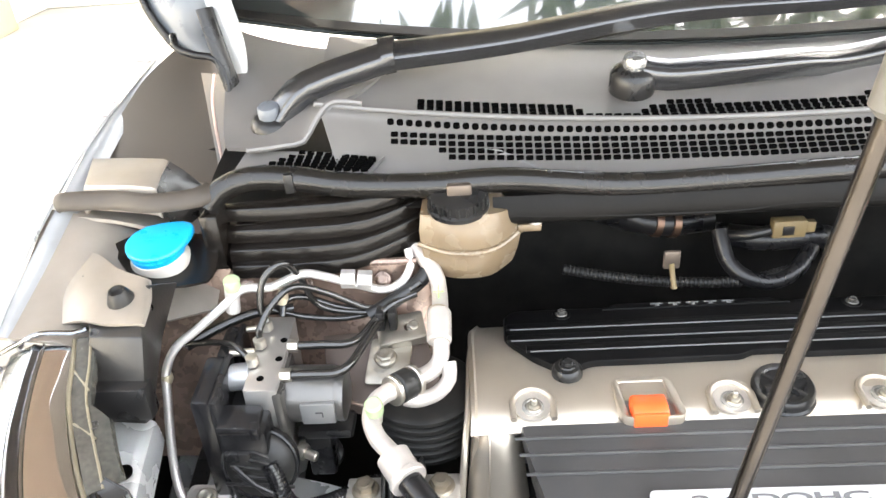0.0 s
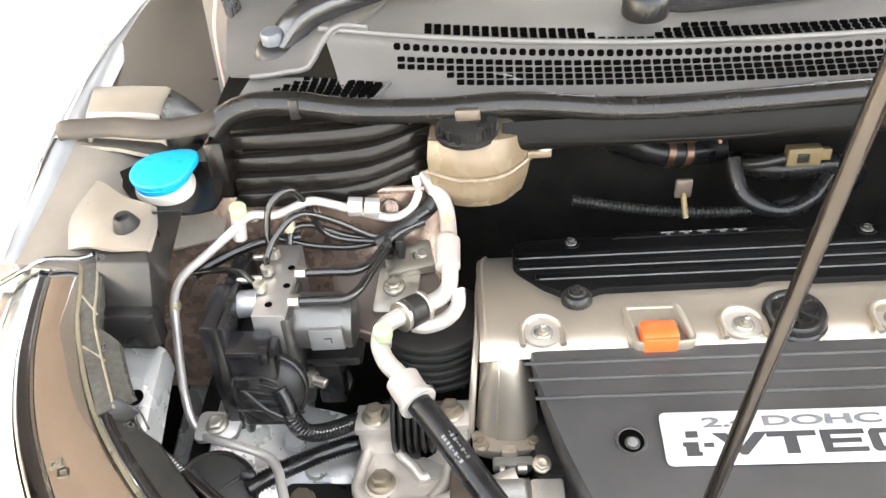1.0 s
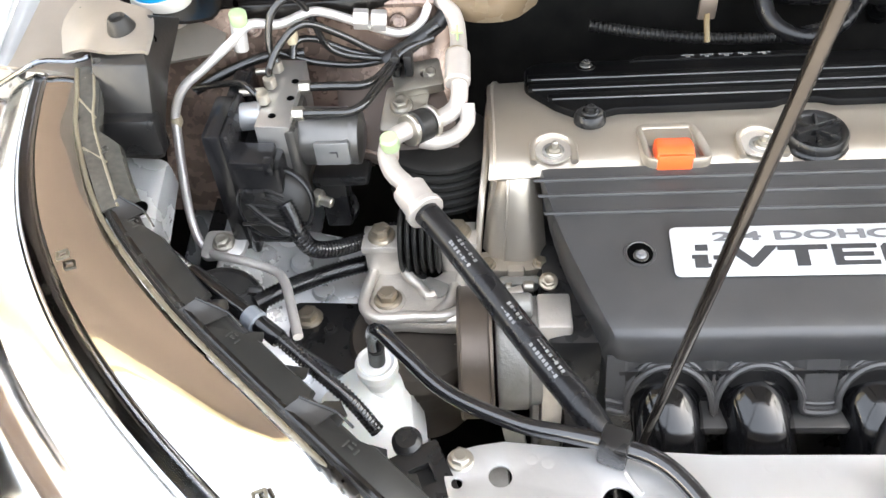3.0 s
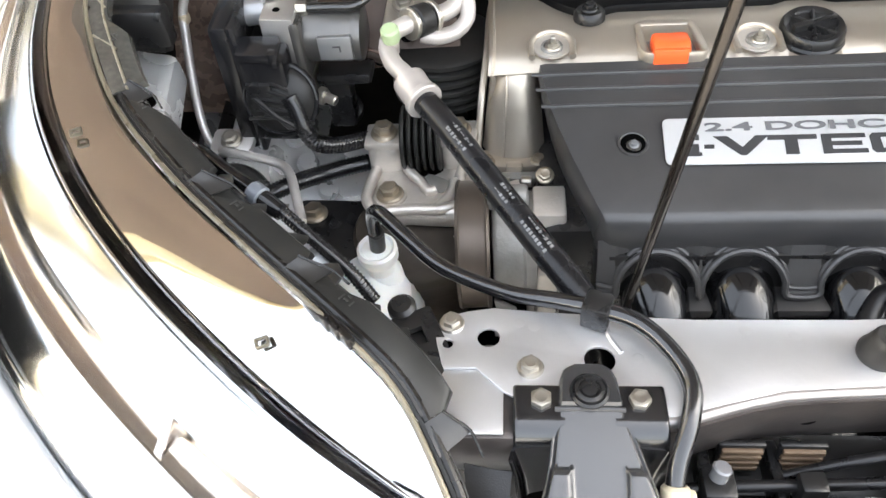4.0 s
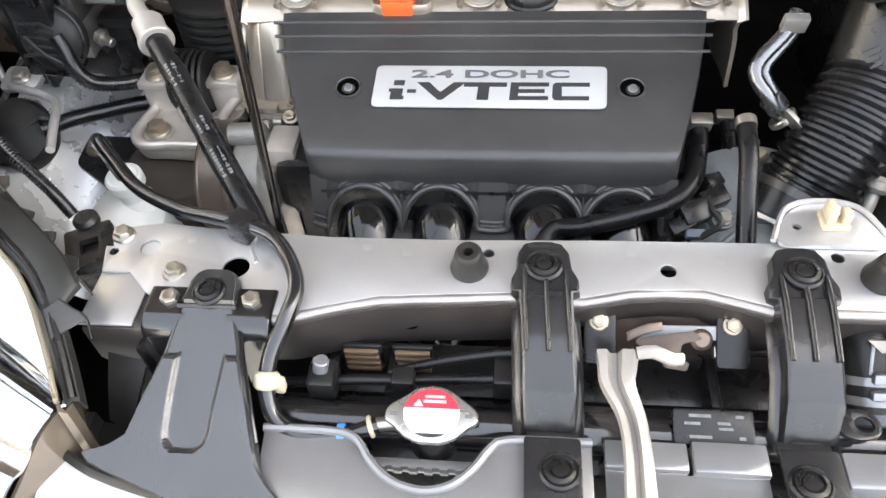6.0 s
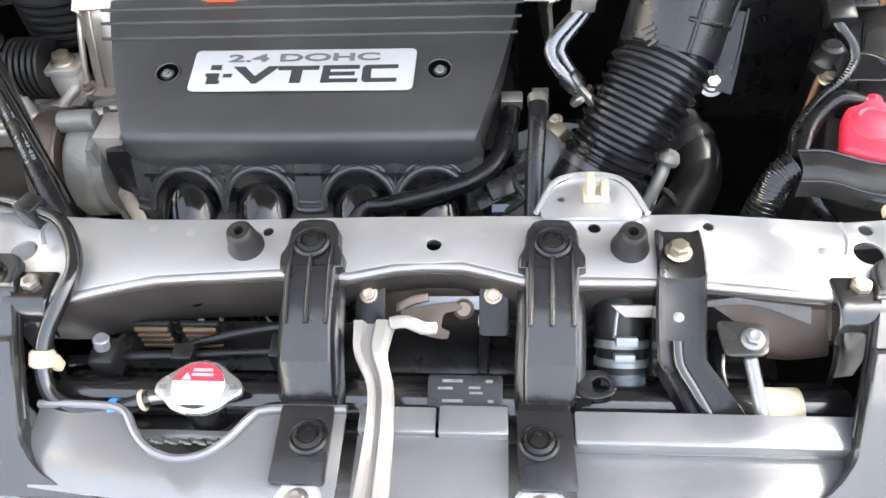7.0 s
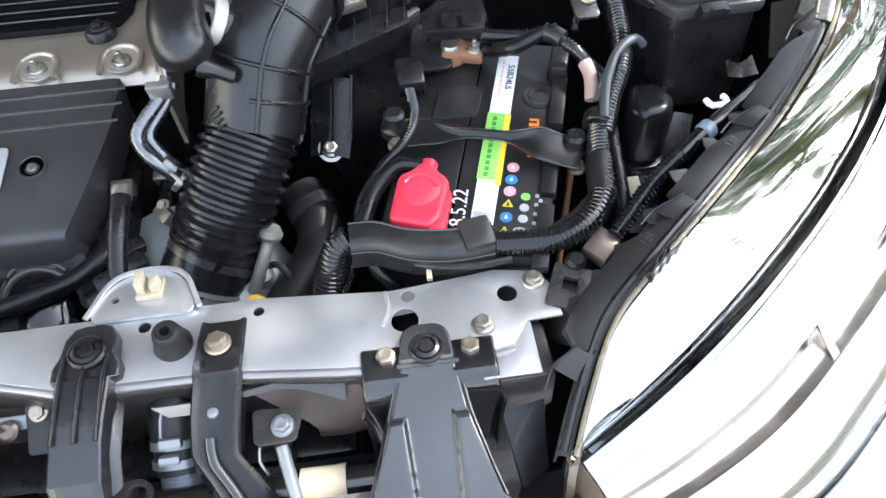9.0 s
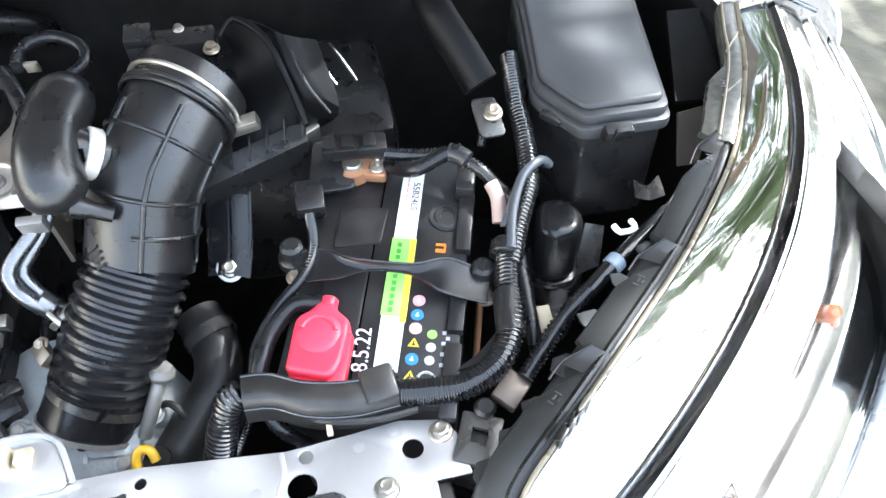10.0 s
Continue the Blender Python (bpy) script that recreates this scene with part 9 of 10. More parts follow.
for i, y in enumerate((-0.062, -0.073, -0.084)):
    part("dot_mark", lathe([(0.0038, 0), (0.0038, 0.0009), (0.003, 0.001)], 16, BM @ Matrix.Translation((0.044, y, 0))), M_LABGREEN if i == 0 else M_PALEINK, bat)
bars("fine_print", [(0.053 + 0.003 * (i % 2), -0.060 - 0.0045 * i, 0.003, 0.003) for i in range(7)], BM, M_PALEINK, bat)
part("recycle_mark", tube([tuple(BM @ Vector((0.043 + 0.0062 * math.cos(a), -0.100 + 0.0062 * math.sin(a), 0.001))) for a in (2 * math.pi * i / 12 for i in range(13))], 0.0011, 6, 0.003), M_PALEINK, bat)
bars("orange_word", [(0.043, 0.016, 0.008, 0.0035), (0.043, 0.022, 0.008, 0.0025), (0.0465, 0.019, 0.0016, 0.008)], BM @ Matrix.Translation((0, 0, 0.0003)), M_LABORANGE, bat)
bars("orange_mark", [(0.044, -0.018, 0.006, 0.004)], BM @ Matrix.Translation((0, 0, 0.0003)), M_LABORANGE, bat)

# terminals
neg = thing("battery_terminal", "rusty lead clamp on the negative battery post", "terminal clamp", BM @ Vector((-0.030, 0.098, 0)))
T0 = BM @ Matrix.Translation((-0.040, 0.092, 0))
part("post", lathe([(0.010, 0), (0.009, 0.016), (0.0075, 0.018), (0.002, 0.018)], 24, T0), M_STEEL, neg)
part("ring", lathe([(0.0085, 0.002), (0.015, 0.002), (0.0155, 0.005), (0.0145, 0.013), (0.0095, 0.014)], 28, T0), M_RUST, neg)
part("jaw", box(0.008, 0.030, -0.010, -0.002, 0.003, 0.013, 0.002, T0), M_RUST, neg)
part("jaw", box(0.008, 0.030, 0.002, 0.010, 0.003, 0.013, 0.002, T0), M_RUST, neg)
part("tongue", prism(rounded([(-0.034, -0.016), (-0.012, -0.014), (-0.008, 0.004), (-0.030, 0.002)], 0.007), 0.002, 0.006, 0.001, m=T0), M_RUST, neg)
bolt(neg, tuple(T0 @ Vector((0.022, 0.000, 0.012))), (0, -0.1, 1), 0.009, M_STEEL, stud=True)
bolt(neg, tuple(T0 @ Vector((-0.023, -0.008, 0.006))), (0, -0.1, 1), 0.006, M_RUST)
red = thing("terminal_cover", "bright red plastic cover on the positive battery terminal", "terminal cover", BM @ Vector((-0.04, -0.07, 0)))
R0 = BM @ Matrix.Translation((-0.0375, -0.0795, 0.0)) @ Matrix.Diagonal((0.74, 0.74, 0.68, 1))
rb = part("shell", prism(rounded([(-0.025, -0.040), (0.020, -0.044), (0.028, -0.030), (0.030, 0.020), (0.014, 0.032), (0.010, 0.040), (-0.006, 0.040), (-0.012, 0.030), (-0.026, 0.020)], 0.008, 4), 0.0, 0.026, 0.006, m=R0, seg=3), M_RED, red)
part("dome", lathe([(0.023, 0), (0.0215, 0.0035), (0.016, 0.0062), (0.004, 0.0070)], 34, R0 @ Matrix.Translation((0.001, 0.002, 0.024))), M_RED, rb)
part("side_step", box(0.016, 0.034, -0.046, 0.010, 0.004, 0.020, 0.004, R0), M_RED, rb)
part("dome_ridge", tube([tuple(R0 @ Vector((0.001 + 0.017 * math.cos(a), 0.002 + 0.017 * math.sin(a), 0.0305))) for a in (math.radians(10 + 16 * i) for i in range(11))], 0.0018, 8, 0.003), M_RED, rb)
part("skirt", box(-0.022, 0.022, -0.052, -0.036, -0.020, 0.014, 0.005, R0), M_RED, rb)
part("knob", rod(tuple(R0 @ Vector((0.002, 0.036, 0.012))), tuple(R0 @ Vector((0.002, 0.050, 0.012))), 0.007), M_RED, rb)

strap = thing("hold_down_strap", "twisted black steel battery hold-down strap with bolts", "battery strap", BM @ Vector((0, 0, 0.01)))
UPE = [(0.306, 0.170, 0.881), (0.318, 0.168, 0.884), (0.333, 0.164, 0.886), (0.349, 0.151, 0.887), (0.383, 0.140, 0.886), (0.400, 0.136, 0.886), (0.423, 0.138, 0.885), (0.439, 0.131, 0.881), (0.455, 0.126, 0.876)]
LOE = [(0.310, 0.143, 0.877), (0.322, 0.141, 0.879), (0.339, 0.139, 0.880), (0.361, 0.142, 0.880), (0.383, 0.1365, 0.880), (0.397, 0.129, 0.880), (0.411, 0.114, 0.878), (0.428, 0.106, 0.874), (0.447, 0.100, 0.870)]
part("strap", loft([UPE, [tuple((Vector(a) + Vector(b)) / 2 + Vector((0, 0, -0.001))) for a, b in zip(UPE, LOE)], LOE], 0.0014, 5, 3), M_SATINBLACK, strap)
for ed_ in (UPE, LOE):
    part("strap_edge", tube(ed_, 0.0011, 8, 0.004), M_GLOSSBLACK, strap)
for p in ((0.306, 0.172, 0.876), (0.449, 0.127, 0.870)):
    b = part("bolt_cap", lathe([(0.012, -0.008), (0.012, 0.0), (0.0095, 0.003), (0.009, 0.013), (0.006, 0.0155), (0.002, 0.0155)], 20, basis(p, (0, -0.1, 1))), M_BLACK, strap)
    part("hook_rod", rod((p[0], p[1], 0.70), p, 0.003), M_RUST, strap)
    bolt(strap, (p[0], p[1] - 0.014, p[2] - 0.010), (0, -0.2, 1), 0.010, M_BRASS)

# cables round the battery
nc = thing("negative_cable", "black wrapped negative battery cable with a connector block", "battery cable", (0.40, 0.25, 0.88))
part("lead", tube([tuple(T0 @ Vector((0.030, 0.004, 0.010))), (0.414, 0.223, 0.905), (0.441, 0.226, 0.915), (0.453, 0.223, 0.918)], 0.0065, 14, 0.004), M_HOSE, nc)
part("block", box(-0.030, 0.024, -0.009, 0.009, -0.008, 0.005, 0.002, basis((0.371, 0.254, 0.912), (0, -0.2, 1), (1, -0.05, 0))), M_BLACK, nc)
for u in (-0.024, -0.008, 0.010):
    part("block_cell", box(u - 0.006, u + 0.005, -0.007, 0.007, 0.004, 0.009, 0.001, basis((0.371, 0.254, 0.912), (0, -0.2, 1), (1, -0.05, 0))), M_GLOSSBLACK, nc)
part("conduit", tube([(0.392, 0.248, 0.905), (0.42, 0.24, 0.905), (0.447, 0.229, 0.91), (0.467, 0.212, 0.905), (0.479, 0.2, 0.895), (0.492, 0.182, 0.89)], 0.0056, 12, ring=(0.0036, 0.0012)), M_GLOSSBLACK, nc)
part("tape_wrap", tube([(0.444, 0.227, 0.915), (0.451, 0.222, 0.915), (0.457, 0.216, 0.913)], 0.0080, 14, 0.004), M_TAPE, nc)
part("pale_tape", tube([(0.474, 0.201, 0.898), (0.477, 0.189, 0.892), (0.475, 0.172, 0.88)], 0.0062, 12, 0.004), M_PINKTAPE, nc, "faded pinkish tape wrap")
part("sensor_plug", box(-0.012, 0.012, -0.014, 0.016, -0.010, 0.010, 0.003, basis((0.325, 0.224, 0.885), (0, -0.3, 1))), M_BLACK, nc)
part("plug_base", prism(rounded([(-0.020, -0.020), (0.020, -0.020), (0.024, 0.030), (-0.010, 0.034)], 0.006), 0, 0.006, 0.002, m=basis((0.344, 0.253, 0.885), (0, -0.3, 1))), M_BLACK, nc)
part("thin_conduit", tube([(0.323, 0.211, 0.882), (0.323, 0.169, 0.885), (0.312, 0.146, 0.88), (0.29, 0.129, 0.868), (0.272, 0.107, 0.855), (0.267, 0.085, 0.848), (0.259, 0.062, 0.83), (0.243, 0.049, 0.8)], 0.0042, 10, ring=(0.0028, 0.0008)), M_GLOSSBLACK, nc)

pc = thing("positive_cable", "black positive battery cable in a plastic channel", "battery cable", (0.33, 0.06, 0.85))
part("red_lead", tube([tuple(R0 @ Vector((-0.006, 0.044, 0.010))), (0.303, 0.126, 0.872), (0.283, 0.11, 0.862), (0.274, 0.091, 0.855), (0.27, 0.081, 0.85)], 0.0068, 12, 0.005), M_HOSE, pc)
CH = [(0.261, 0.065, 0.862), (0.281, 0.061, 0.865), (0.304, 0.049, 0.866), (0.335, 0.043, 0.866), (0.367, 0.045, 0.866)]
part("channel", loft([[tuple(Vector(p) + Vector((0.003, 0.010, -0.002))) for p in CH], [tuple(Vector(p) + Vector((0, 0.006, 0.006))) for p in CH], [tuple(Vector(p) + Vector((0, -0.008, 0.006))) for p in CH], [tuple(Vector(p) + Vector((0, -0.014, -0.002))) for p in CH], [tuple(Vector(p) + Vector((0, -0.015, -0.020))) for p in CH]], 0.003, 3, 2), M_CHANNEL, pc, "dusty black cable channel")
part("channel_lip", tube([tuple(Vector(p) + Vector((0.012, -0.0165, -0.010))) for p in CH[1:]], 0.003, 8, 0.006), M_CHANNEL, pc)
part("channel_seam", tube([tuple(Vector(p) + Vector((0, -0.0145, -0.004))) for p in CH], 0.0010, 6, 0.006), M_GLOSSBLACK, pc)
part("channel_ridge", tube([tuple(Vector(p) + Vector((0, 0.0066, 0.0066))) for p in CH], 0.0012, 6, 0.006), M_GLOSSBLACK, pc)
part("channel_clip", box(-0.012, 0.012, -0.013, 0.013, -0.010, 0.010, 0.003, basis((0.355, 0.045, 0.866), (0, -0.2, 1), (1, 0.15, 0))), M_CHANNEL, pc)
part("thick_conduit", tube([(0.366, 0.042, 0.86), (0.389, 0.038, 0.862), (0.417, 0.035, 0.866), (0.443, 0.047, 0.872), (0.458, 0.073, 0.878), (0.464, 0.107, 0.882), (0.472, 0.138, 0.885)], 0.0098, 16, ring=(0.0036, 0.0012)), M_GLOSSBLACK, pc)
part("tape_wrap", tube([(0.455, 0.064, 0.876), (0.458, 0.085, 0.88), (0.461, 0.097, 0.881)], 0.0108, 16, 0.005), M_TAPE, pc)
part("inner_web", loft([[(0.408, 0.049, 0.862), (0.429, 0.052, 0.866), (0.449, 0.064, 0.872)], [(0.415, 0.053, 0.862), (0.432, 0.062, 0.864), (0.447, 0.073, 0.87)]], 0.002, 3, 1), M_TAPE, pc)
part("down_conduit", tube([(0.261, 0.066, 0.86), (0.25, 0.062, 0.852), (0.242, 0.053, 0.835), (0.235, 0.045, 0.81)], 0.0112, 14, ring=(0.0036, 0.0012)), M_GLOSSBLACK, pc)
part("loop_lead", tube([(0.274, 0.059, 0.845), (0.28, 0.047, 0.835), (0.29, 0.042, 0.825), (0.298, 0.044, 0.81)], 0.0055, 10), M_HOSE, pc)
part("tag", box(-0.002, 0.002, -0.006, 0.006, -0.003, 0.003, 0.0006, basis((0.317, 0.03, 0.85), (0, -0.3, 1))), M_CREAM, pc)
up = thing("wiring_harness", "black corrugated conduit rising beside the battery with cable ties", "wiring harness", (0.50, 0.2, 0.87), group="wiring harnesses")
part("conduit", tube([(0.47, 0.121, 0.885), (0.483, 0.152, 0.895), (0.503, 0.191, 0.905), (0.51, 0.229, 0.915), (0.513, 0.271, 0.925), (0.521, 0.326, 0.935)], 0.0085, 14, ring=(0.0036, 0.0012)), M_GLOSSBLACK, up)
part("loose_tube", tube([(0.471, 0.127, 0.897), (0.48, 0.158, 0.908), (0.495, 0.184, 0.918), (0.513, 0.197, 0.92), (0.523, 0.202, 0.91)], 0.0042, 10), M_STEELBLUE, up)
part("second_lead", tube([(0.479, 0.137, 0.885), (0.477, 0.101, 0.872), (0.476, 0.072, 0.86), (0.478, 0.057, 0.845)], 0.006, 10), M_HOSE, up)
part("cable_tie", rod((0.467, 0.129, 0.886), (0.472, 0.141, 0.888), 0.0125, n=16), M_BLACK, up)
part("strap_web", loft([[(0.471, 0.159, 0.89), (0.482, 0.15, 0.9)], [(0.485, 0.18, 0.905), (0.499, 0.174, 0.905)]], 0.002, 2, 2), M_GREYCAP, up)

# bracket rod, fuse box, bottle and far corner
br2 = thing("stay_bracket", "black steel stay bracket with a bolted foot", "bracket", (0.49, 0.27, 0.90))
part("arm", tube([(0.479, 0.267, 0.95), (0.466, 0.29, 0.97), (0.451, 0.322, 0.99), (0.445, 0.363, 1)], 0.017, 14, 0.01, flat=0.6), M_RIBBED, br2)
part("foot", prism(rounded([(-0.010, -0.022), (0.012, -0.022), (0.010, 0.016), (-0.012, 0.016)], 0.005), 0, 0.004, 0.001, m=basis((0.483, 0.256, 0.925), (0, -0.4, 1))), M_DARKSTEEL, br2)
bolt(br2, (0.487, 0.253, 0.93), (0, -0.4, 1), 0.011, M_BRASS)
part("leg", rod((0.476, 0.247, 0.9), (0.486, 0.268, 0.925), 0.004), M_BLACK, br2)
FZ = 0.945
fb = thing("fuse_box", "black plastic fuse box with a sloping-edged lid and latch", "fuse box", (0.62, 0.34, 0.80))
FO = [(0.552, 0.212, 0.945), (0.628, 0.214, 0.945), (0.681, 0.453, 0.945), (0.564, 0.475, 0.945), (0.526, 0.265, 0.945)]
flid = part("lid", prism(rounded([p[:2] for p in FO], 0.010, 4), FZ - 0.010, FZ, 0.003), M_FUSE, fb)
cen = Vector((sum(p[0] for p in FO) / 5, sum(p[1] for p in FO) / 5))
def shrink(k):
    return [tuple(cen + (Vector(p[:2]) - cen) * k) for p in FO]
part("lid_top", prism(rounded(shrink(0.93), 0.008, 4), FZ - 0.001, FZ + 0.006, 0.004, seg=3), M_FUSE, flid)
part("lid_rim", prism(rounded(shrink(1.045), 0.010, 4), FZ - 0.020, FZ - 0.009, 0.002), M_FUSE, flid)
part("body", prism(rounded(shrink(0.98), 0.010, 4), FZ - 0.12, FZ - 0.018, 0.004), M_BLACK, fb)
lt = part("latch", box(-0.012, 0.012, -0.006, 0.004, -0.008, 0.006, 0.001, basis((0.579, 0.203, 0.935), (0, -0.3, 1), Vector((0.628, 0.214, 0.945)) - Vector((0.552, 0.212, 0.945)))), M_BLACK, fb)
part("latch_tab", box(-0.006, 0.006, -0.008, -0.004, -0.004, 0.010, 0.001, basis((0.579, 0.203, 0.935), (0, -0.3, 1), Vector((0.628, 0.214, 0.945)) - Vector((0.552, 0.212, 0.945)))), M_BLACK, lt)
part("side_lug", box(-0.010, 0.010, -0.003, 0.003, -0.004, 0.004, 0.001, basis((0.533, 0.236, 0.93), (0, -0.3, 1), (1, -1, 0))), M_BLACK, fb)
bt = thing("washer_pump_cap", "glossy black plastic rounded cap beside the battery", "plastic cap", (0.545, 0.2, 0.75))
part("cap", prism(rounded([(0.508, 0.172), (0.520, 0.157), (0.545, 0.160), (0.554, 0.182), (0.544, 0.206), (0.518, 0.206)], 0.010, 4), 0.806, 0.870, 0.010, seg=4), M_SATINBLACK, bt)
part("collar", prism(rounded([(0.506, 0.172), (0.519, 0.155), (0.547, 0.158), (0.557, 0.182), (0.546, 0.208), (0.516, 0.208)], 0.010, 4), 0.798, 0.808, 0.002), M_BLACK, bt)
part("neck", rod((0.535, 0.175, 0.72), (0.537, 0.178, 0.80), 0.022), M_BLACK, bt)
pnl = thing("inner_wing_bracket", "bare metal and black brackets on the inner wing", "bracket", (0.60, 0.15, 0.85))
part("grey_plate", loft([[(0.568, 0.204, 0.83), (0.584, 0.197, 0.83)], [(0.549, 0.168, 0.8), (0.576, 0.176, 0.8)]], 0.003, 3, 3), M_DARKSTEEL, pnl)
part("torn_tape", loft([[(0.587, 0.174, 0.905), (0.589, 0.155, 0.915), (0.607, 0.171, 0.91)], [(0.584, 0.159, 0.9), (0.591, 0.149, 0.905), (0.606, 0.152, 0.905)]], 0.002, 3, 3), M_DARKSTEEL, pnl)
part("fork_clip", tube([(0.555, 0.132, 0.9), (0.558, 0.124, 0.9), (0.571, 0.126, 0.9), (0.57, 0.135, 0.9)], 0.0025, 6), M_PAPER, pnl)
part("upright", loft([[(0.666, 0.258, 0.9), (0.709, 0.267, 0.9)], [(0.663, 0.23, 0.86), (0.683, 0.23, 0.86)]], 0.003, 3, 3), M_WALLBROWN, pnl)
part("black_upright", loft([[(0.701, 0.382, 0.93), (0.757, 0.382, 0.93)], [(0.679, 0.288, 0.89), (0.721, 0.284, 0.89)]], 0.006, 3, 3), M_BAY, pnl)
rh = thing("wiring_harness", "black corrugated conduit along the headlamp with a taped middle", "wiring harness", (0.53, 0.08, 0.89), group="wiring harnesses")
part("conduit", tube([(0.458, 0.034, 0.862), (0.474, 0.048, 0.872), (0.495, 0.065, 0.885), (0.516, 0.076, 0.898)], 0.0064, 14, ring=(0.0036, 0.0012)), M_GLOSSBLACK, rh)
part("sleeve", tube([(0.515, 0.075, 0.897), (0.538, 0.09, 0.905), (0.564, 0.107, 0.908), (0.596, 0.129, 0.91)], 0.0062, 16), M_RUNNER, rh)
part("tape_ring", rod((0.535, 0.088, 0.904), (0.543, 0.093, 0.906), 0.0078, n=18), M_BLUEGREY, rh)
part("conduit", tube([(0.594, 0.128, 0.91), (0.622, 0.15, 0.91), (0.647, 0.177, 0.91)], 0.0044, 12, ring=(0.0036, 0.0012)), M_GLOSSBLACK, rh)
part("pale_clip", box(-0.006, 0.006, -0.010, 0.010, -0.004, 0.004, 0.001, basis((0.491, 0.091, 0.85), (0, -0.3, 1))), M_CREAM, rh)
part("end_plug", box(-0.012, 0.012, -0.010, 0.010, -0.008, 0.006, 0.002, basis((0.447, 0.03, 0.856), (0, -0.3, 1), (1, 1, 0))), M_BROWNMETAL, rh)

vh = thing("breather_hose", "black rubber breather hose beside the manifold cover", "rubber hose", (0.073, 0.168, 0.845))
part("hose", tube([(0.073, 0.16, 0.85), (0.072, 0.127, 0.842), (0.07, 0.098, 0.825), (0.069, 0.067, 0.8)], 0.0078, 14), M_HOSE, vh)
part("clamp", tube([(0.073, 0.16, 0.85), (0.073, 0.152, 0.848)], 0.0088, 14, 0.003), M_STEEL, vh)

# ---- radiator, latch and small parts in front of the support bar ----
rad = thing("radiator", "black radiator top tank with a metal pressure cap neck", "radiator", (CX, -0.09, 0.70))
part("tank", tube([(-0.275, -0.098, 0.788), (-0.10, -0.099, 0.789), (0.08, -0.099, 0.789), (0.275, -0.098, 0.788)], 0.0145, 20, 0.03), M_GLOSSBLACK, rad)
part("tank_base", box(-0.285, 0.285, -0.125, -0.070, 0.60, 0.780, 0.006), M_BLACK, rad)
part("crimp_rail", box(-0.215, -0.110, -0.129, -0.123, 0.778, 0.788, 0.001), M_TRIM, rad)
for i in range(10):
    part("crimp", box(-0.211 + 0.0105 * i, -0.205 + 0.0105 * i, -0.1305, -0.1285, 0.779, 0.789, 0.0005), M_TRIM, rad)
part("fan_shroud", box(-0.27, 0.25, -0.062, -0.012, 0.60, 0.765, 0.008), M_BLACK, rad)
for x in (-0.245, -0.20, -0.1, 0.03, 0.15, 0.2):
    part("shroud_rib", box(x - 0.004, x + 0.004, -0.072, -0.03, 0.74, 0.785, 0.002), M_BLACK, rad)
part("neck", lathe([(0.018, -0.03), (0.017, 0.0), (0.020, 0.003)], 28, Matrix.Translation((-0.164, -0.104, 0.806))), M_BLACK, rad)
part("nozzle", tube([(-0.204, -0.110, 0.807), (-0.185, -0.106, 0.806)], 0.005, 10), M_STEEL, rad)
part("pipe_shine", tube([(-0.28, -0.072, 0.792), (-0.23, -0.070, 0.797), (-0.18, -0.068, 0.797), (-0.11, -0.066, 0.802)], 0.004, 10), M_HOSE, rad)
lead = part("fan_lead", tube([(-0.20, -0.060, 0.792), (-0.165, -0.056, 0.803), (-0.12, -0.052, 0.812), (-0.105, -0.052, 0.812)], 0.0035, 10), M_HOSE, rad)
part("fan_plug", box(-0.125, -0.085, -0.075, -0.045, 0.785, 0.808, 0.003), M_BLACK, rad)
part("side_plug", box(-0.255, -0.235, -0.085, -0.062, 0.79, 0.812, 0.003), M_BLACK, rad)
part("side_plug_tip", rod((-0.246, -0.072, 0.812), (-0.244, -0.070, 0.822), 0.006), M_TRIM, rad)
part("clip_block", box(-0.196, -0.180, -0.078, -0.064, 0.785, 0.808, 0.002), M_BLACK, rad)

CM = basis((-0.164, -0.104, 0.811), (0, -0.12, 1)) @ Matrix.Diagonal((0.95, 0.86, 0.9, 1))
ears = [(-0.0325, 0.002), (-0.0325, -0.006), (-0.026, -0.010), (-0.018, -0.0185), (-0.008, -0.023), (0.008, -0.023), (0.018, -0.0185), (0.026, -0.010), (0.0325, -0.006), (0.0325, 0.002), (0.029, 0.007), (0.020, 0.014), (0.011, 0.0215), (0.0, 0.0235), (-0.011, 0.0215), (-0.020, 0.014), (-0.029, 0.007)]
rc = part("pressure_cap", prism(rounded(ears, 0.003, 3), 0, 0.007, 0.0022, m=CM, seg=3), M_CAPMETAL, rad, "silver pressure cap with a red and white warning label")
disc = [(0.0195 * math.cos(a), 0.0195 * math.sin(a)) for a in (2 * math.pi * i / 32 for i in range(32))]
part("label_disc", prism(disc, 0.0068, 0.0078, 0.0003, m=CM), M_PAPER, rc, "white label")
half = [(x, y) for x, y in disc if y > 0.0035]
part("red_segment", prism(half, 0.0080, 0.0084, 0, m=CM), M_CAPRED, rc, "red printed segment")
low = [(x, y) for x, y in disc if y < -0.0145]
part("dark_segment", prism(low, 0.0080, 0.0084, 0, m=CM), M_INK, rc)
bars("warning_print", [(0.002, 0.013, 0.014, 0.0022), (0.002, 0.009, 0.016, 0.0022)], CM @ Matrix.Translation((0, 0, 0.0085)), M_LABPINK, rc)
part("warning_sign", prism([(-0.0125, 0.005), (-0.006, 0.005), (-0.00925, 0.0105)], 0.0086, 0.0089, 0, m=CM), M_PAPER, rc)
bars("small_print", [(0.0, -0.0005 - 0.0028 * i, 0.024 - 0.002 * i, 0.0006) for i in range(5)], CM @ Matrix.Translation((0, 0, 0.0079)), M_PALEINK, rc)
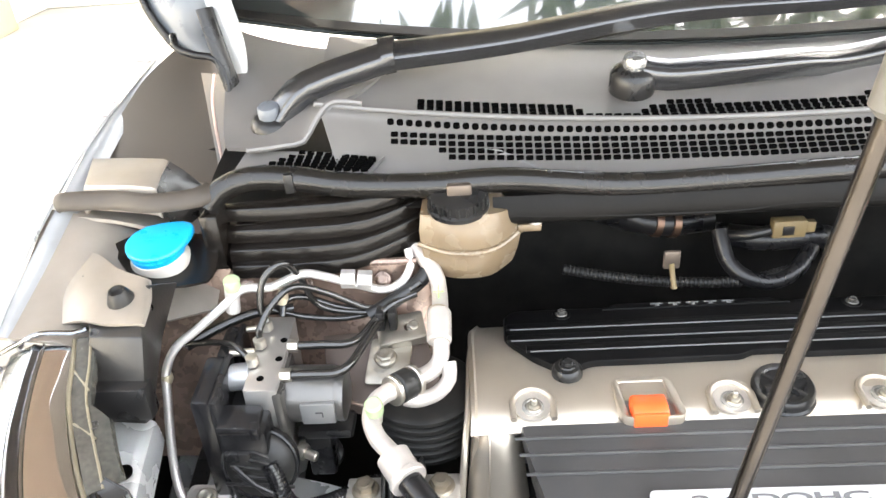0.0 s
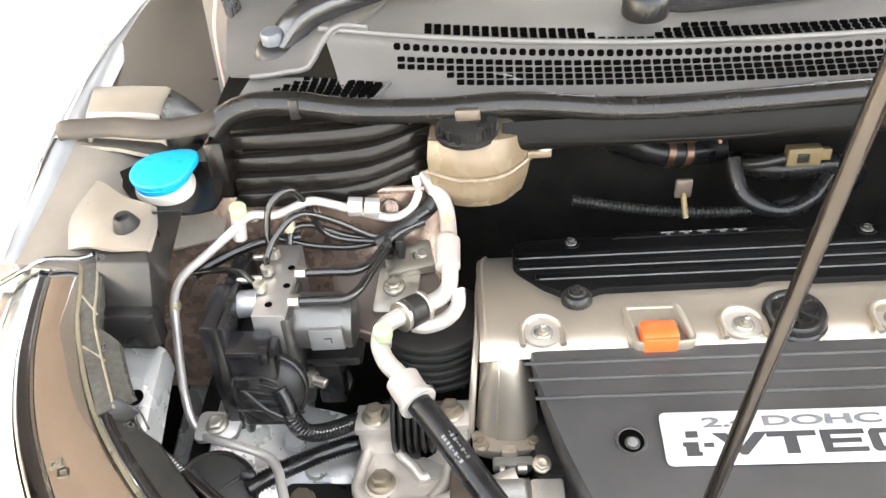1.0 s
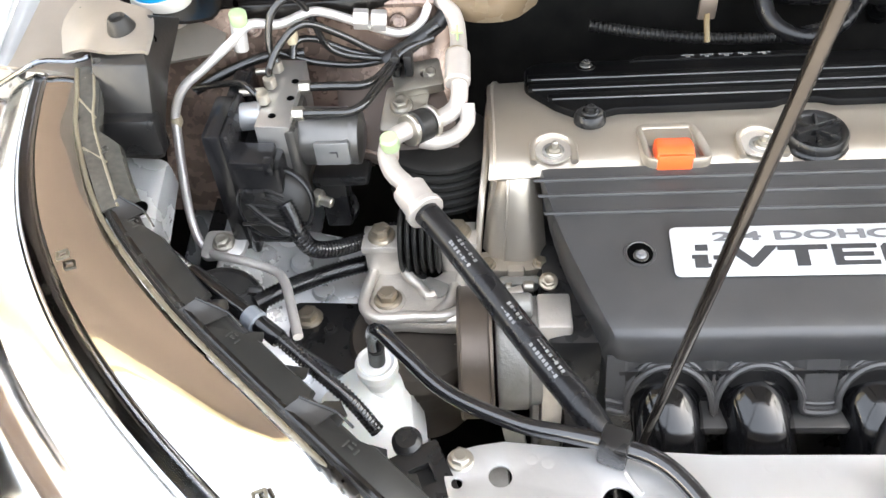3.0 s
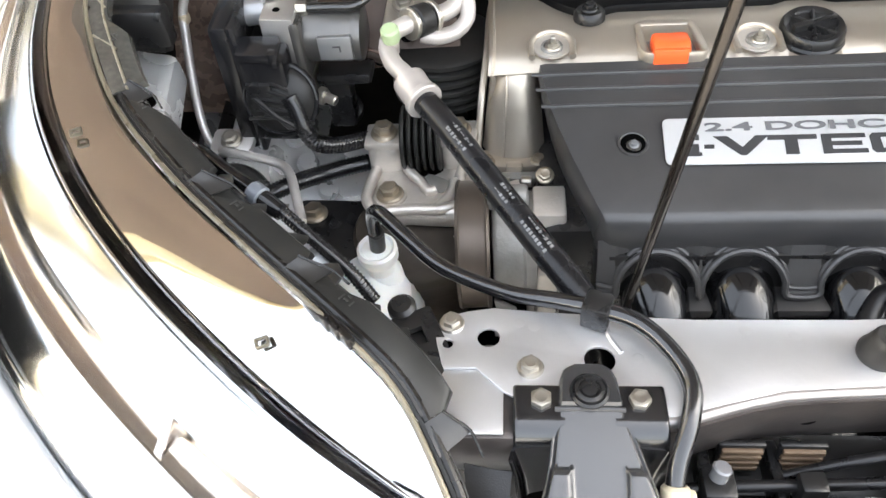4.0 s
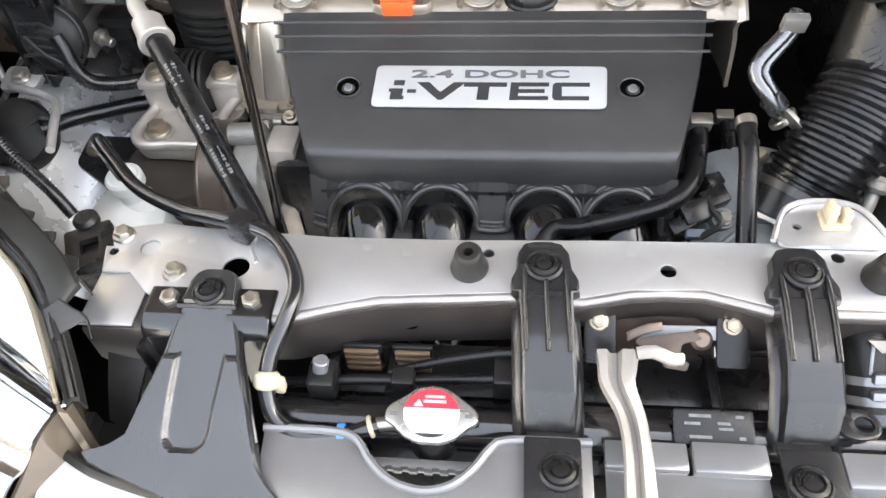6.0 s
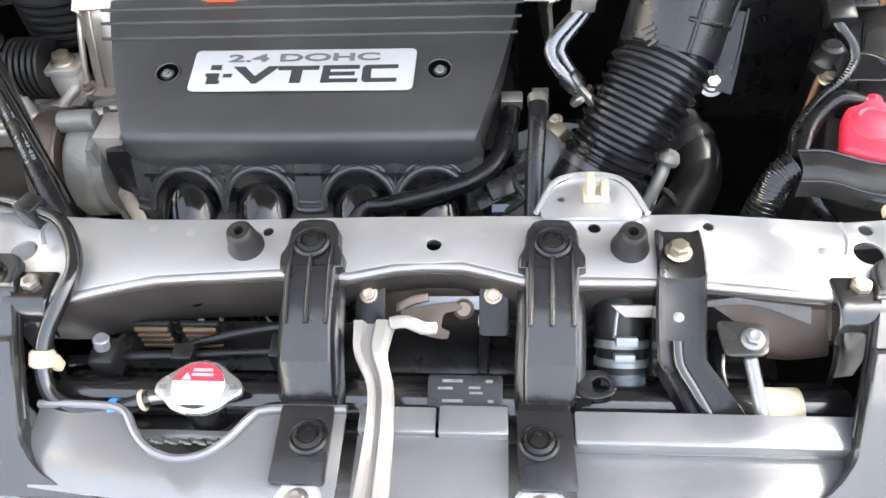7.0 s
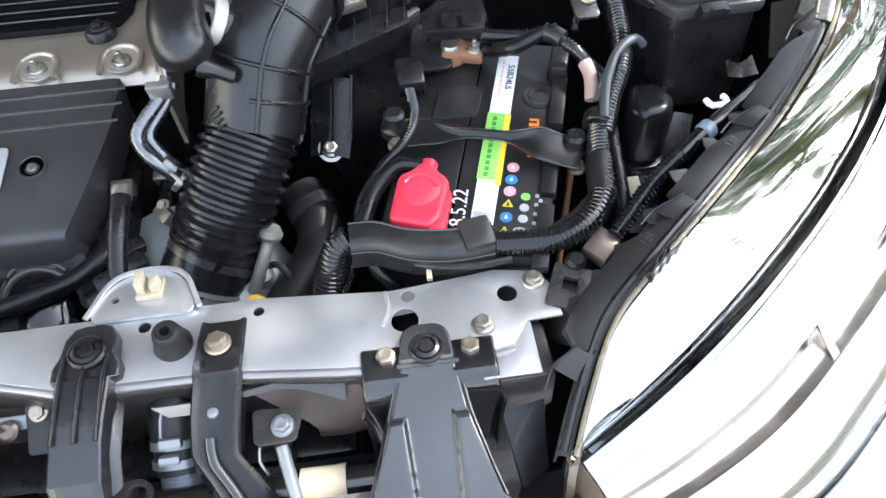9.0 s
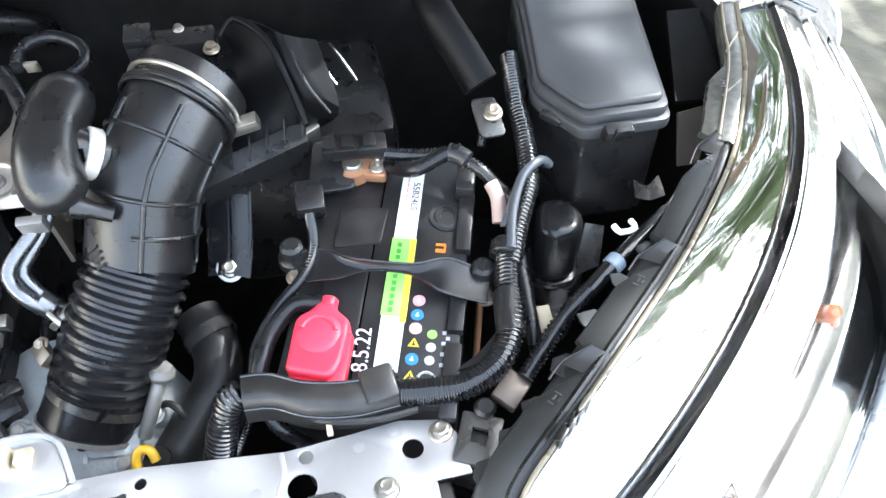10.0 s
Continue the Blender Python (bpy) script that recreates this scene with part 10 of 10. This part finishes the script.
bars("ear_mark", [(-0.026, -0.001, 0.005, 0.003), (0.026, -0.001, 0.005, 0.003)], CM @ Matrix.Translation((0, 0, 0.0071)), M_GREYINK, rc)

fin = thing("horn_grille", "brown slotted plastic horn grille below the support bar", "horn", (-0.19, -0.03, 0.78))
for x0 in (-0.238, -0.200):
    part("frame", box(x0, x0 + 0.030, -0.045, -0.040, 0.772, 0.802, 0.002), M_BLACK, fin)
    for i in range(4):
        part("fin", box(x0 + 0.002, x0 + 0.028, -0.048, -0.044, 0.774 + 0.007 * i, 0.778 + 0.007 * i, 0.001), M_BROWN, fin)

latch = thing("hood_latch", "steel hood latch with a pale painted release lever", "hood latch", (0.01, -0.05, 0.80))
part("back_plate", prism(rounded([(-0.055, -0.020), (0.062, -0.020), (0.058, 0.012), (-0.05, 0.012)], 0.006), 0, 0.003, 0.001, m=basis((0.0, -0.022, 0.806), (0, -1, 0.4))), M_LATCH, latch)
for x in (-0.053, 0.037):
    part("ear", prism(rounded([(-0.010, -0.024), (0.012, -0.024), (0.012, 0.012), (-0.010, 0.012)], 0.004), 0, 0.003, 0.001, m=basis((x, -0.034, 0.820), (0, -0.75, 1))), M_BLACK, latch)
    bolt(latch, (x, -0.032, 0.826), (0, -0.55, 1), 0.009, M_BRASS)
LM = basis((-0.006, -0.046, 0.822), (0, -0.55, 0.83))
part("catch", prism(rounded([(-0.022, 0.003), (0.016, 0.009), (0.022, 0.004), (0.008, 0.000), (0.006, -0.010), (0.013, -0.012), (0.011, -0.018), (-0.004, -0.016), (-0.007, -0.004), (-0.023, -0.001)], 0.002, 3), -0.002, 0.003, 0.0008, m=LM), M_LATCH, latch)
part("striker_bar", loft([[(-0.034, -0.036, 0.820), (-0.022, -0.033, 0.826), (-0.010, -0.031, 0.827)], [(-0.033, -0.042, 0.817), (-0.021, -0.039, 0.823), (-0.009, -0.036, 0.824)]], 0.003, 3, 2, 0.0006), M_LATCHS, latch)
part("cross_plate", prism(rounded([(-0.026, -0.006), (0.030, -0.004), (0.030, 0.006), (-0.022, 0.005)], 0.002), 0, 0.003, 0.0008, m=basis((0.0, -0.034, 0.818), (0, -0.6, 0.8))), M_GREYSTEEL, latch)
part("pivot", lathe([(0.0075, 0), (0.0075, 0.003), (0.005, 0.005), (0.001, 0.005)], 20, basis((0.016, -0.040, 0.820), (0, -0.6, 0.8))), M_LATCHS, latch)
part("spring", tube([(-0.030, -0.046, 0.812), (-0.018, -0.049, 0.812), (-0.006, -0.052, 0.811)], 0.0022, 8, ring=(0.0022, 0.0010)), M_LATCHS, latch)
part("cable_stop", box(-0.010, 0.008, -0.004, 0.004, -0.004, 0.004, 0.001, basis((0.036, -0.042, 0.808), (0, -0.5, 1))), M_STEEL, latch)
part("cable", tube([(0.028, -0.042, 0.808), (0.050, -0.040, 0.806), (0.068, -0.036, 0.802)], 0.0022, 8), M_RUBBER, latch)
LV = []
for y, z, a, b in ((-0.066, 0.842, -0.058, -0.030), (-0.076, 0.841, -0.057, -0.032), (-0.088, 0.838, -0.0555, -0.0335), (-0.108, 0.833, -0.0455, -0.0280), (-0.130, 0.831, -0.0430, -0.0260), (-0.150, 0.829, -0.0435, -0.0252), (-0.184, 0.828, -0.0455, -0.0245)):
    w = b - a
    LV.append([(a, y, z - 0.006), (a + 0.0006, y, z + 0.0005), (a + w * 0.24, y, z + 0.0010), (a + w * 0.34, y, z - 0.0035), (a + w * 0.50, y, z - 0.0040), (a + w * 0.60, y, z + 0.0020), (b - w * 0.12, y, z + 0.0016), (b, y, z - 0.002), (b + 0.0004, y, z - 0.008)])
part("release_lever", loft(LV, 0.0016, 1, 4), M_LEVER, latch, "pale worn release lever", angle=28)
part("lever_branch", tube([(-0.032, -0.068, 0.842), (-0.021, -0.067, 0.843), (-0.01, -0.069, 0.838), (-0.002, -0.066, 0.834)], 0.0045, 10, flat=0.6), M_LEVER, latch)

tag = thing("label_tag", "black plastic tag with pale illegible printing", "label tag", (0.02, -0.098, 0.80))
TM_ = Matrix.Translation((0.020, -0.099, 0.8055)) @ Matrix.Rotation(radians(20), 4, "X")
part("plate", prism(rounded([(-0.027, -0.0115), (0.024, -0.0115), (0.024, 0.0115), (-0.027, 0.0115)], 0.003), 0, 0.003, 0.0006, m=TM_), M_BLACK, tag)
bars("printing", [(-0.010, 0.007, 0.014, 0.002), (0.015, 0.007, 0.005, 0.002), (-0.015, 0.002, 0.010, 0.0018), (0.005, 0.0025, 0.008, 0.0018), (0.006, -0.001, 0.009, 0.0016), (-0.010, -0.0065, 0.014, 0.002), (0.016, -0.0065, 0.004, 0.002)], TM_ @ Matrix.Translation((0, 0, 0.003)), M_FADEINK, tag)

# hose with white clamp, brace bracket, strut
uh = thing("upper_radiator_hose", "black upright radiator hose with pale spring clamps", "rubber hose", (0.127, -0.066, 0.77))
part("hose", tube([(0.129, -0.072, 0.790), (0.128, -0.058, 0.801), (0.126, -0.045, 0.811), (0.125, -0.030, 0.816), (0.124, -0.005, 0.800)], 0.0175, 24, 0.005), M_RUBBER, uh)
for y, z in ((-0.0555, 0.803), (-0.0655, 0.7945)):
    part("clamp", tube([(0.128, y - 0.0022, z - 0.0018), (0.128, y + 0.0022, z + 0.0018)], 0.0192, 28, 0.003), M_GREYSTEEL, uh, "pale steel spring clamp")
part("clamp_ear", box(-0.006, 0.009, -0.0035, 0.0035, 0.0, 0.006, 0.001, basis((0.127, -0.0640, 0.8185), (0, -0.75, 0.65))), M_GREYSTEEL, uh)
part("clamp_ear", box(-0.004, 0.010, -0.003, 0.003, 0.0, 0.007, 0.001, basis((0.124, -0.0720, 0.8110), (0, -0.75, 0.65))), M_GREYSTEEL, uh)
part("clamp_wire", tube([(0.121, -0.062, 0.8185), (0.122, -0.052, 0.8270), (0.124, -0.044, 0.8310)], 0.0014, 8), M_GREYSTEEL, uh)
part("stub", rod((0.130, -0.088, 0.778), (0.129, -0.068, 0.793), 0.0155, n=24), M_GREYCAP, uh)
for k in range(3):
    part("stub_rib", tube([(0.1298, -0.0795 + 0.004 * k, 0.7845 + 0.003 * k), (0.1297, -0.0785 + 0.004 * k, 0.7853 + 0.003 * k)], 0.0164, 24, 0.002), M_GREYCAP, uh)
bb = thing("brace_bracket", "dark steel brace bracket bolted to the support bar", "bracket", (0.165, -0.06, 0.80))
BRACE = [(0.1675, 0.008, 0.850, 0.0145), (0.167, -0.006, 0.8515, 0.0150), (0.166, -0.024, 0.8515, 0.0152), (0.1650, -0.0335, 0.8500, 0.0152), (0.1648, -0.0365, 0.8470, 0.0152), (0.1628, -0.060, 0.838, 0.0152), (0.1622, -0.080, 0.828, 0.0147), (0.1640, -0.086, 0.8235, 0.0147), (0.1725, -0.096, 0.816, 0.0158), (0.1850, -0.114, 0.804, 0.0172)]
rows = []
for x, y, z, w in BRACE:
    rows.append([(x - w - 0.0016, y, z + 0.0006), (x - w, y, z + 0.0026), (x - w + 0.0022, y, z + 0.0012), (x - w + 0.0050, y, z), (x + w - 0.0050, y, z), (x + w - 0.0022, y, z + 0.0012), (x + w, y, z + 0.0026), (x + w + 0.0016, y, z + 0.0006)])
part("strip", loft(rows, 0.002, 1, 2), M_BLACK, bb, angle=40)
for sd in (-1, 1):
    part("side_flange", loft([[(x + sd * (w + 0.0016), y, z + 0.0004) for x, y, z, w in BRACE[4:]], [(x + sd * (w + 0.0028), y - 0.001, z - 0.009) for x, y, z, w in BRACE[4:]]], 0.0015, 2, 1), M_GLOSSBLACK, bb)
part("stiffener", tube([(0.1590, -0.073, 0.8330), (0.1600, -0.086, 0.8245), (0.1690, -0.099, 0.8155), (0.1800, -0.116, 0.8045)], 0.0042, 10), M_GLOSSBLACK, bb)
part("rivet", lathe([(0.004, 0), (0.0035, 0.001), (0.001, 0.0014)], 14, basis((0.161, -0.058, 0.8385), (0, -0.3, 1))), M_GREYSTEEL, bb)
bolt(bb, (0.165, -0.013, 0.853), size=0.012, mat=M_BRASS)
gp = thing("lamp_aim_bracket", "small grey steel bracket with a rod and nut", "bracket", (0.205, -0.07, 0.81))
part("plate", prism(rounded([(0.186, -0.057, 0.835)[:2], (0.22, -0.06, 0.835)[:2], (0.216, -0.084, 0.835)[:2], (0.188, -0.085, 0.835)[:2]], 0.006), 0.832, 0.835, 0.0008), M_DARKSTEEL, gp)
bolt(gp, (0.207, -0.073, 0.836), (0, -0.2, 1), 0.010, M_GREYSTEEL)
part("rod", rod((0.205, -0.083, 0.83), (0.212, -0.115, 0.808), 0.0045), M_GREYSTEEL, gp)
part("wire", tube([(0.19, -0.078, 0.825), (0.189, -0.088, 0.82), (0.193, -0.093, 0.81)], 0.0012, 6), M_STEEL, gp)
dk = thing("support_gusset", "dull brownish steel gusset under the support bar", "gusset", (0.23, -0.06, 0.80))
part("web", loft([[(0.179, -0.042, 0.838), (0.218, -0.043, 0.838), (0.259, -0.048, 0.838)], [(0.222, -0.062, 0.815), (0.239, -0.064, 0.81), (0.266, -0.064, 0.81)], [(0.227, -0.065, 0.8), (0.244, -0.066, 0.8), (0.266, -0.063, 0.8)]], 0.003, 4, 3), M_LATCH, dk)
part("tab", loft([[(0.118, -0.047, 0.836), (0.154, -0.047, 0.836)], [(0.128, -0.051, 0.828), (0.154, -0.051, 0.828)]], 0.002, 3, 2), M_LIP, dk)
part("handle_plate", loft([[(0.18, -0.047, 0.842), (0.213, -0.042, 0.842), (0.25, -0.043, 0.842)], [(0.18, -0.049, 0.838), (0.213, -0.047, 0.838), (0.249, -0.058, 0.832)]], 0.002, 4, 2), M_DARKSTEEL, dk)
wt = thing("wrapped_tube", "cream sleeve round the black radiator tube", "tube sleeve", (0.235, -0.098, 0.788))
part("sleeve", tube([(0.212, -0.0985, 0.7885), (0.243, -0.0985, 0.7885)], 0.0152, 20, 0.01), M_CREAM, wt)
